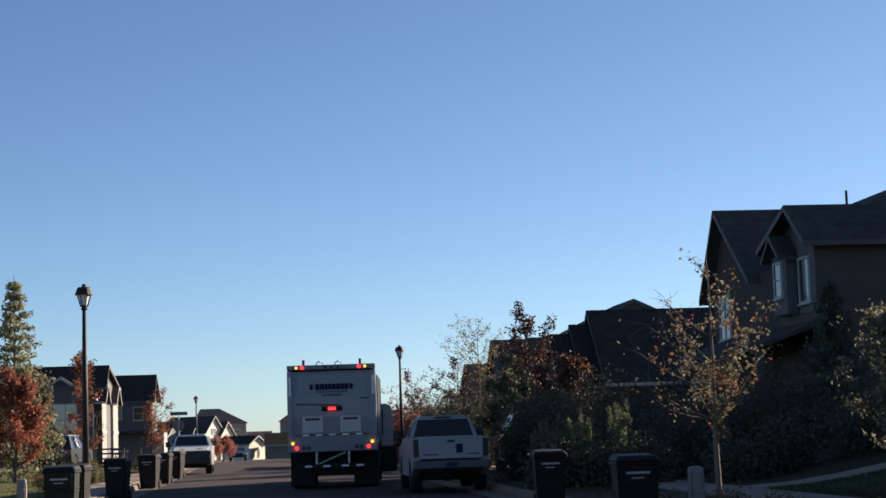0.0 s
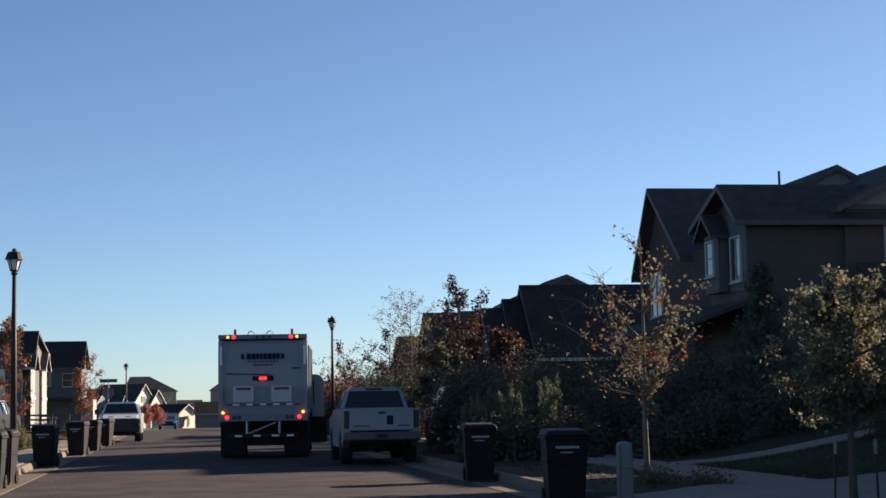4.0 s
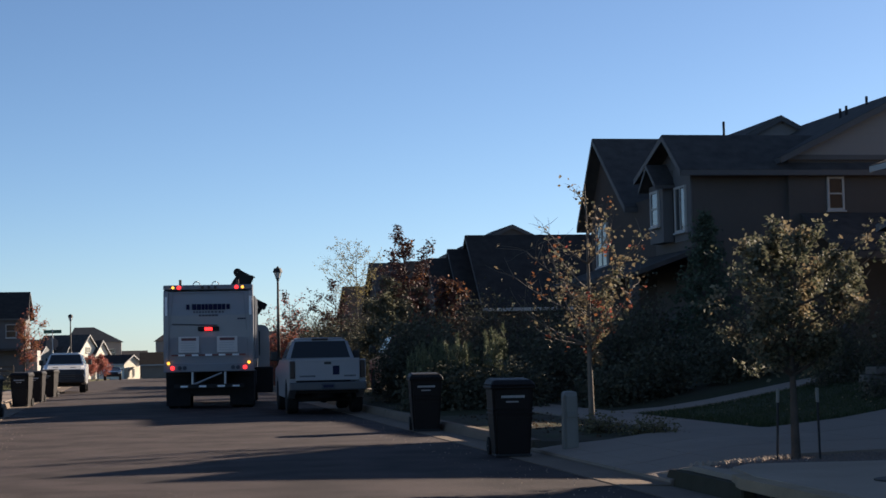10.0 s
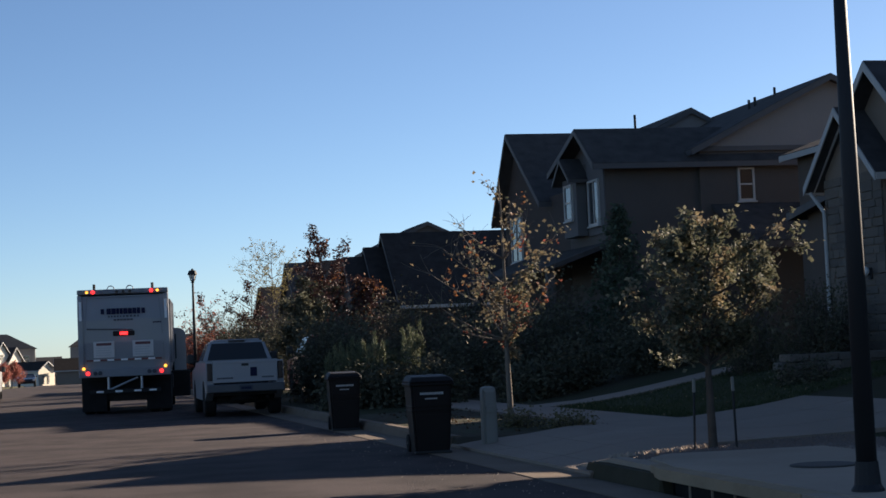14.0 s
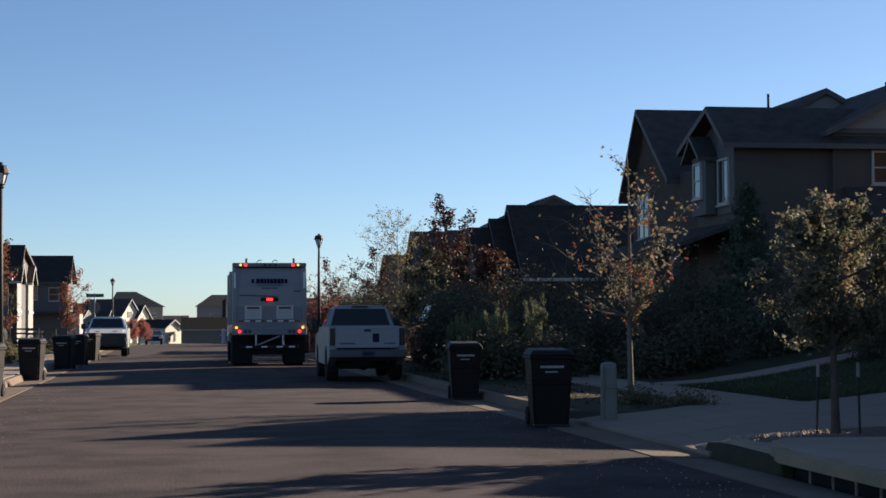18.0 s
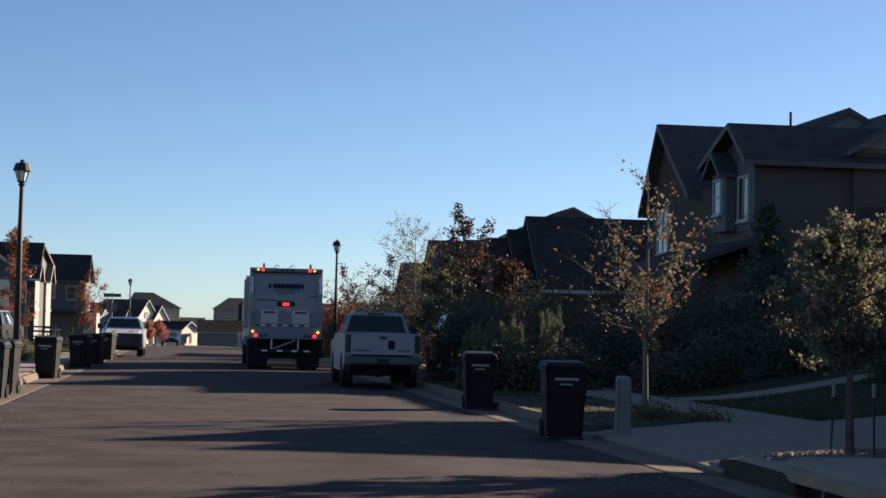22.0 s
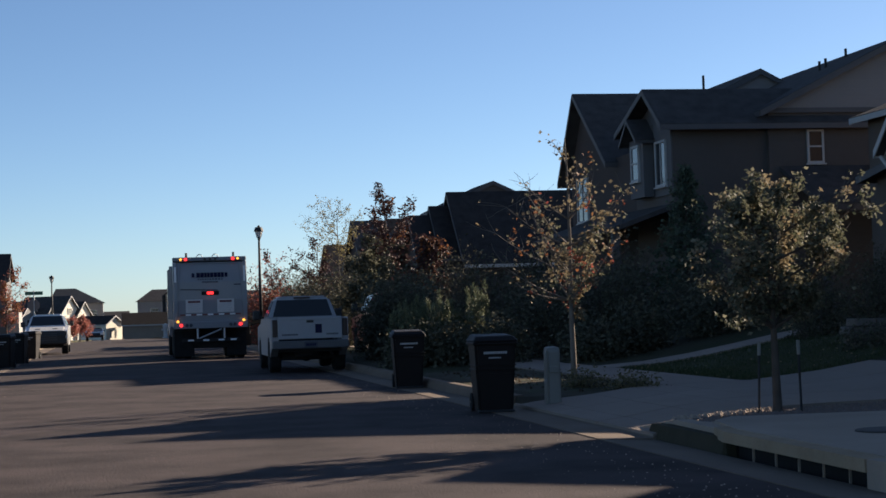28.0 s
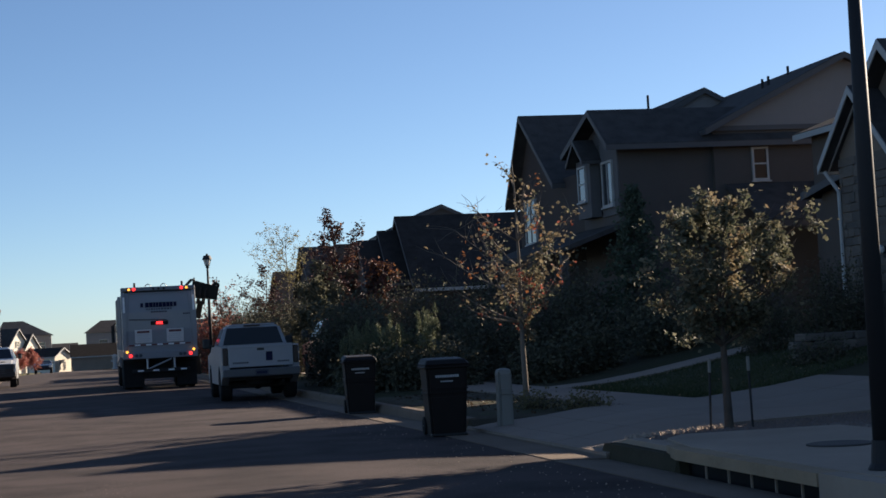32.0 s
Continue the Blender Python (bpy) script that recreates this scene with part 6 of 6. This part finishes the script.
    bp = part("rear_bumper", bm, M["bumper"] if paint != "carwhite" else M["black"], t, "dull rear bumper")
    bm = B()
    box(bm, -0.17, 0.17, -0.172, -0.162, 0.63, 0.77, 0.004)
    pl = part("number_plate", bm, M["grey"], bp, "white plate with plain bars")
    letter_row(pl, -0.13, 0.13, 0.67, 0.73, -0.172, "navy", 33, 0.045, 0.01)
    # cab
    y0, y1, yr0, yr1 = (1.55 if crew else 2.05), 4.15, (1.75 if crew else 2.2), 3.35
    bm = B()
    hull(bm, [(-0.93, y0, 1.34), (0.93, y0, 1.34), (0.93, y1, 1.30), (-0.93, y1, 1.30)], [(-0.73, yr0, 1.88), (0.73, yr0, 1.88), (0.73, yr1, 1.88), (-0.73, yr1, 1.88)])
    bmesh.ops.bevel(bm, geom=list(bm.edges), offset=0.05, segments=2, affect="EDGES")
    part("cab", bm, M[paint], t)
    bm = B()
    box(bm, -0.62, 0.62, yr0 + 0.05, yr1 - 0.1, 1.872, 1.925, 0.02)
    part("roof_panel", bm, M[paint], t)
    def plate(name_, pts, off, material):
        bm = B()
        n = (Vector(pts[1]) - Vector(pts[0])).cross(Vector(pts[2]) - Vector(pts[1])).normalized()
        hull(bm, [tuple(Vector(p) - n * 0.01) for p in pts], [tuple(Vector(p) + n * off) for p in pts])
        return part(name_, bm, M[material], t)
    k0, k1 = 1.40, 1.83
    def yb(z):
        return y0 + (yr0 - y0) * (z - 1.34) / 0.54
    def yf(z):
        return y1 + (yr1 - y1) * (z - 1.30) / 0.58
    plate("rear_window", [(-0.80, yb(k0), k0), (0.80, yb(k0), k0), (0.67, yb(k1), k1), (-0.67, yb(k1), k1)], 0.006, "glasscar")
    plate("windscreen", [(0.80, yf(1.38), 1.38), (-0.80, yf(1.38), 1.38), (-0.67, yf(k1), k1), (0.67, yf(k1), k1)], 0.006, "glasscar")
    for s in (-1, 1):
        a = [(s * 0.912, y0 + 0.25, 1.40), (s * 0.912, y1 - 0.35, 1.40), (s * 0.752, yr1 - 0.12, 1.82), (s * 0.752, yr0 + 0.12, 1.82)]
        plate("side_window", a if s > 0 else a[::-1], 0.006, "glasscar")
        bm = B()
        rod(bm, (s * 0.93, 3.75, 1.38), (s * 1.10, 3.7, 1.42), 0.022, n=6)
        box(bm, *sorted((s * 1.04, s * 1.24)), 3.62, 3.74, 1.33, 1.58, 0.03)
        part("wing_mirror", bm, M["black"], t)
    bm = B()
    box(bm, -0.22, 0.22, yr0 + 0.0, yr0 + 0.06, 1.86, 1.905, 0.008)
    part("brake_lamp", bm, M["taildim"], t)
    # front
    bm = B()
    box(bm, -0.70, 0.70, 5.60, 5.715, 0.70, 1.12, 0.02)
    part("grille", bm, M["black"], t, "black grille")
    for s in (-1, 1):
        bm = B()
        box(bm, *sorted((s * 0.64, s * 0.95)), 5.52, 5.69, 0.86, 1.09, 0.03)
        part("headlamp", bm, M["glasscar" if dark_nose else "lampglass"], t)
    if dark_nose:
        bm = B()
        prism(bm, [(5.60, 0.46), (5.78, 0.50), (5.80, 0.90), (5.74, 1.10), (5.60, 1.12)], "x", -0.90, 0.90)
        fa = part("front_fascia", bm, M["black"], t, "black grille surround")
        for k in range(4):
            bm = B()
            box(bm, -0.52, 0.52, 5.795, 5.815, 0.68 + k * 0.10, 0.70 + k * 0.10)
            part("grille_bar", bm, M["bumper"], fa)
        for s in (-1, 1):
            bm = B()
            box(bm, *sorted((s * 0.28, s * 0.52)), 4.75, 5.05, 1.19, 1.235, 0.02)
            part("bonnet_scoop", bm, M["black"], t, "dark bonnet scoop")
    bm = B()
    box(bm, -0.97, 0.97, 5.58, 5.80, 0.50, 0.76, 0.04, 2)
    part("front_bumper", bm, M["black" if dark_nose else "chrome"], t)
    for x in (-0.84, 0.84):
        for y in (1.25, 4.75):
            wheel(t, pose(x, y, 0.40), 0.40, 0.30)
    bm = B()
    rod(bm, (-0.7, 1.25, 0.40), (0.7, 1.25, 0.40), 0.06)
    ball(bm, (0, 1.25, 0.40), 0.15)
    part("rear_axle", bm, M["chassis"], t)
    bm = B()
    lathe(bm, [(0.2, -0.12), (0.34, -0.12), (0.37, -0.06), (0.37, 0.06), (0.34, 0.12), (0.2, 0.12)], 18, Matrix.Translation((0, 0.62, 0.52)))
    part("spare_wheel", bm, M["rubber"], t)
    bm = B()
    box(bm, -0.78, 0.78, 0.9, 5.2, 0.30, 0.50, 0.03)
    part("underbody", bm, M["chassis"], t)
    for s in (-1, 1):
        bm = B()
        box(bm, *sorted((s * 0.66, s * 0.98)), 1.80, 1.82, 0.16, 0.60)
        part("mud_flap", bm, M["rubber"], t)
    bm = B()
    rod(bm, (0.55, 0.1, 0.46), (0.55, 1.6, 0.5), 0.035)
    part("exhaust_pipe", bm, M["chassis"], t)
    return t


def suv(m, label, paint, lit=False, name="suv", L=4.85, H=1.75):
    """Estate-shaped car, tail at the origin, nose along +y."""
    t = thing(name, m, label, "car")
    def arch(yc, r, zc=0.36, n=8):
        return [(yc + r * math.cos(a), zc + r * math.sin(a)) for a in [math.pi - math.pi * i / n for i in range(n + 1)]]
    prof = [(0.1, 0.40)] + arch(0.95, 0.42) + arch(L - 0.95, 0.42) + [(L - 0.1, 0.38), (L, 0.65), (L - 0.12, 0.92), (L - 1.25, 1.08), (0.08, 1.08), (0.0, 0.7)]
    for s in (-1, 1):
        bm = B()
        prism(bm, prof, "x", *sorted((s * 0.70, s * 0.93)))
        part("side_panel", bm, M[paint], t)
    bm = B()
    prism(bm, [(0.02, 0.42), (L - 0.1, 0.40), (L - 0.03, 0.65), (L - 0.15, 0.90), (L - 1.28, 1.06), (0.06, 1.06), (0.0, 0.7)], "x", -0.698, 0.698)
    part("body", bm, M[paint], t)
    bm = B()
    hull(bm, [(-0.90, 0.1, 1.05), (0.90, 0.1, 1.05), (0.90, L - 1.25, 1.05), (-0.90, L - 1.25, 1.05)], [(-0.68, 0.45, H - 0.05), (0.68, 0.45, H - 0.05), (0.66, L - 2.15, H - 0.05), (-0.66, L - 2.15, H - 0.05)])
    part("greenhouse", bm, M["glasscar"], t, "dark car windows")
    bm = B()
    box(bm, -0.70, 0.70, 0.42, L - 2.1, H - 0.07, H, 0.03)
    part("roof", bm, M[paint], t)
    for s in (-1, 1):
        for ya, yb_ in ((0.12, 0.46), (1.2, 1.3), (2.15, 2.15), (L - 1.27, L - 2.15)):
            bm = B()
            rod(bm, (s * 0.905, ya, 1.05), (s * 0.69, yb_, H - 0.05), 0.04, n=6)
            part("pillar", bm, M[paint], t)
        bm = B()
        rod(bm, (s * 0.60, 0.55, H + 0.03), (s * 0.60, L - 2.3, H + 0.03), 0.02, n=6)
        part("roof_rail", bm, M["steel"], t)
        bm = B()
        box(bm, *sorted((s * 0.66, s * 0.92)), -0.03, 0.04, 0.78, 1.04, 0.01)
        part("tail_lamp", bm, M["taillit" if lit else "tapered"], t)
        bm = B()
        box(bm, *sorted((s * 0.60, s * 0.90)), L - 0.14, L - 0.02, 0.68, 0.86, 0.02)
        part("headlamp", bm, M["lampglass"], t)
        bm = B()
        box(bm, *sorted((s * 0.93, s * 1.10)), L - 1.75, L - 1.62, 1.02, 1.18, 0.02)
        part("wing_mirror", bm, M[paint], t)
    for x in (-0.80, 0.80):
        for y in (0.95, L - 0.95):
            wheel(t, pose(x, y, 0.36), 0.36, 0.23)
    return t


truck = garbage_truck(pose(2.08, 48.6, 0, 0, 0, -5.2) @ Matrix.Diagonal((1, 1, 0.97, 1)))
arm_parts = cart_arm(truck)
pickup(pose(4.72, 42.0, 0.01, 0, 0, -1.2) @ Matrix.Diagonal((0.97, 1, 1, 1)), "silver pickup parked at the kerb, seen from behind", "carsilver")
pickup(pose(-3.05, 81.7, 0.01, 0, 0, 180) @ Matrix.Diagonal((0.94, 0.94, 0.92, 1)), "white pickup parked facing the camera by the opposite kerb", "carwhite", dark_nose=True, crew=True)
crossing = suv(pose(-180, 103, 0.0, 0, 0, -90), "dark maroon car driving along the cross street", "cardark")
suv(pose(-2.3, 188, fall(186), 0, 0, 180), "dark parked car facing down the street", "carblack", name="car", H=1.4)
suv(pose(-10.75, 91.5, land(-10.7, 91), 0, 0, -8), "black car with red tail lamps parked off the street", "carblack", name="car")
pickup(pose(8.72, 50.8, 0.14, 0, 0, 0), "red pickup parked on a driveway beyond the silver pickup", "carred")
lifted_one = wheeled_bin(pose(5.7, 55, 0), "dark recycling bin emptied by the truck", "bingreen", bars=False, group="")
lifted_two = wheeled_bin(pose(6.0, 65, 0), "dark recycling bin emptied second", "bingreen", bars=False, group="")



# ---- what moves ----
TRUCK_ROWS = [(0.0, 2.08, 48.6, -5.2), (13.6, 2.08, 48.6, -5.2), (15.0, 2.22, 49.4, -5.0), (15.5, 2.40, 50.6, -4.4), (16.0, 2.66, 52.4, -3.4), (16.5, 2.90, 54.3, -2.3), (17.0, 3.06, 56.0, -1.3),
              (17.5, 3.14, 57.3, -0.7), (18.0, 3.18, 58.3, -0.2), (18.5, 3.20, 58.9, 0.0), (19.0, 3.21, 59.15, 0.0), (32.0, 3.21, 59.15, 0.0)]
# the bin in the truck's space: time in the cycle, sideways, height of its base, lean towards the truck
CYCLE = [(0.0, 3.2, 0.0, 0), (5.9, 3.2, 0.0, 0), (6.1, 3.2, 0.5, 3), (6.3, 3.15, 1.5, 18), (6.5, 3.07, 2.3, 40), (6.7, 2.92, 2.62, 52), (6.9, 2.78, 3.02, 66), (7.1, 2.45, 3.44, 80), (7.3, 2.16, 3.62, 90), (7.5, 1.98, 3.78, 98),
         (7.7, 1.78, 4.02, 112), (7.9, 1.40, 4.15, 128), (8.1, 0.98, 4.15, 150), (8.3, 0.72, 4.15, 168), (8.6, 0.62, 4.03, 172), (9.85, 0.66, 4.05, 172), (10.0, 0.95, 4.15, 152), (10.2, 1.45, 4.15, 125), (10.4, 1.92, 4.03, 106),
         (10.6, 2.44, 3.47, 88), (10.8, 2.95, 2.73, 60), (11.0, 2.98, 2.1, 34), (11.2, 3.15, 0.8, 8), (11.4, 3.2, 0.0, 0), (32.0, 3.2, 0.0, 0)]


def truck_pose(t):
    for (a, xa, ya, ra), (b, xb, yb, rb) in zip(TRUCK_ROWS, TRUCK_ROWS[1:]):
        if a <= t <= b:
            u = (t - a) / (b - a)
            return pose(xa + (xb - xa) * u, ya + (yb - ya) * u, 0, 0, 0, ra + (rb - ra) * u)


def cycle(t, aside):
    t = min(max(t, 0.0), 32.0)
    for a, b in zip(CYCLE, CYCLE[1:]):
        if a[0] <= t <= b[0]:
            u = (t - a[0]) / (b[0] - a[0])
            s, z, lean = [p + (q - p) * u for p, q in zip(a[1:], b[1:])]
            # the second stop is a little farther from the kerb than the first
            near = min(1.0, max(0.0, (7.9 - t) / 0.6)) if t < 9 else min(1.0, max(0.0, (t - 10.1) / 0.6))
            return s + aside * near, z, lean


ARM_Y = 6.2


def bin_pose(t, shift):
    s, z, lean = cycle(t - shift, 0.0 if shift == 0.0 else 0.1)
    return pose(s, ARM_Y, z, 0, -lean, 0) @ pose(0, 0, 0, 0, 0, -90)


def motions():
    walk(truck, [(t, pose(x, y, 0, 0, 0, r)) for t, x, y, r in TRUCK_ROWS])
    # wheels roll with the way driven
    steps = [0.0, 13.6] + [14.6 + 0.2 * i for i in range(24)] + [32.0]
    for ob, x, y in TRUCK_WHEELS:
        rows = []
        for t in steps:
            way = (truck_pose(t).translation - truck_pose(0).translation).length
            rows.append((t, pose(x, y, 0.52) @ Matrix.Rotation(-way / 0.52, 4, "X")))
        walk(ob, rows)
    # bins that are lifted and emptied
    late = 24.93
    for ob, shift, when in ((lifted_one, 0.0, 0.0), (lifted_two, late, 32.0)):
        ts = sorted({0.0, 32.0} | {round(r[0] + shift, 3) for r in CYCLE if 0 < r[0] + shift < 32})
        walk(ob, [(t, truck_pose(when) @ bin_pose(t, shift)) for t in ts])
        # the lid swings open as the bin tips over
        swing = [(0.0, 0), (7.0, 0), (7.2, 12), (7.6, 50), (8.0, 105), (8.3, 140), (9.7, 140), (10.3, 110), (10.6, 62), (10.8, 45), (11.0, 4), (11.2, 0)]
        lid = [c for c in ob.children if c.name.startswith("lid")][0]
        rows = [(0.0, 0)] + [(round(t + shift, 3), a) for t, a in swing if 0 < t + shift < 32]
        rows.append((32.0, 0 if shift == 0.0 else 35))
        walk(lid, [(t, pose(0, 0.36, 1.008, -a, 0, 0)) for t, a in rows])
    # the arm follows whichever bin is held
    lower, upper, grip = arm_parts
    rest = (1.30, 1.5, 88)
    def held(t):
        for shift in (0.0, late):
            c = t - shift
            if 5.4 <= c <= 11.9:
                s, z, lean = cycle(c, 0.0 if shift == 0.0 else 0.1)
                a = radians(lean)
                # grip point: part-way up the bin on the side away from its opening
                gs, gz = s - math.sin(a) * 0.62 - math.cos(a) * 0.38, z + math.cos(a) * 0.62 - math.sin(a) * 0.38
                k = min(1.0, max(0.0, (c - 5.4) / 0.5), max(0.0, (11.9 - c) / 0.5))
                return rest[0] + (gs - rest[0]) * k, rest[1] + (gz - rest[1]) * k, rest[2] + (lean - rest[2]) * k
        return rest
    ts = sorted({0.0, 5.4, 5.55, 5.7, 11.55, 11.7, 11.9, 30.15, 30.3, 13.6, 30.0, 32.0} | {r[0] for r in CYCLE if 5.4 < r[0] < 12} | {round(r[0] + late, 3) for r in CYCLE if 5.4 < r[0] and r[0] + late < 32})
    rows = ([], [], [])
    ps, pz, l1, l2, post = 1.30, 1.60, 0.95, 0.95, 0.5
    for t in ts:
        gs, gz, lean = held(t)
        # the links hold the far end of the gripper's post
        hx, hz = gs - post * math.cos(radians(lean)), gz - post * math.sin(radians(lean))
        dx, dz = hx - ps, hz - pz
        d = min(math.hypot(dx, dz), l1 + l2 - 0.02)
        base = math.atan2(dx, dz)
        c1 = max(-1, min(1, (l1 * l1 + d * d - l2 * l2) / (2 * l1 * d)))
        a1 = base - math.acos(c1)
        ex, ez = ps + l1 * math.sin(a1), pz + l1 * math.cos(a1)
        a2 = math.atan2(hx - ex, hz - ez)
        rows[0].append((t, pose(ps, ARM_Y, pz, 0, math.degrees(a1), 0)))
        rows[1].append((t, pose(ex, ARM_Y, ez, 0, math.degrees(a2), 0)))
        rows[2].append((t, pose(gs, ARM_Y, gz, 0, -lean, 0)))
    for ob, r in zip((lower, upper, grip), rows):
        walk(ob, r)
    # the car on the cross street
    def along(t):
        return max(-180.0, 1.5 - 4.85 + 17.0 * (t - 31.6))
    start = 31.6 - (180.0 + 1.5 - 4.85) / 17.0
    walk(crossing, [(t, pose(along(t), 103, 0, 0, 0, -90)) for t in (0.0, start, start + 0.1, 26.0, 31.0, 32.0)])


motions()
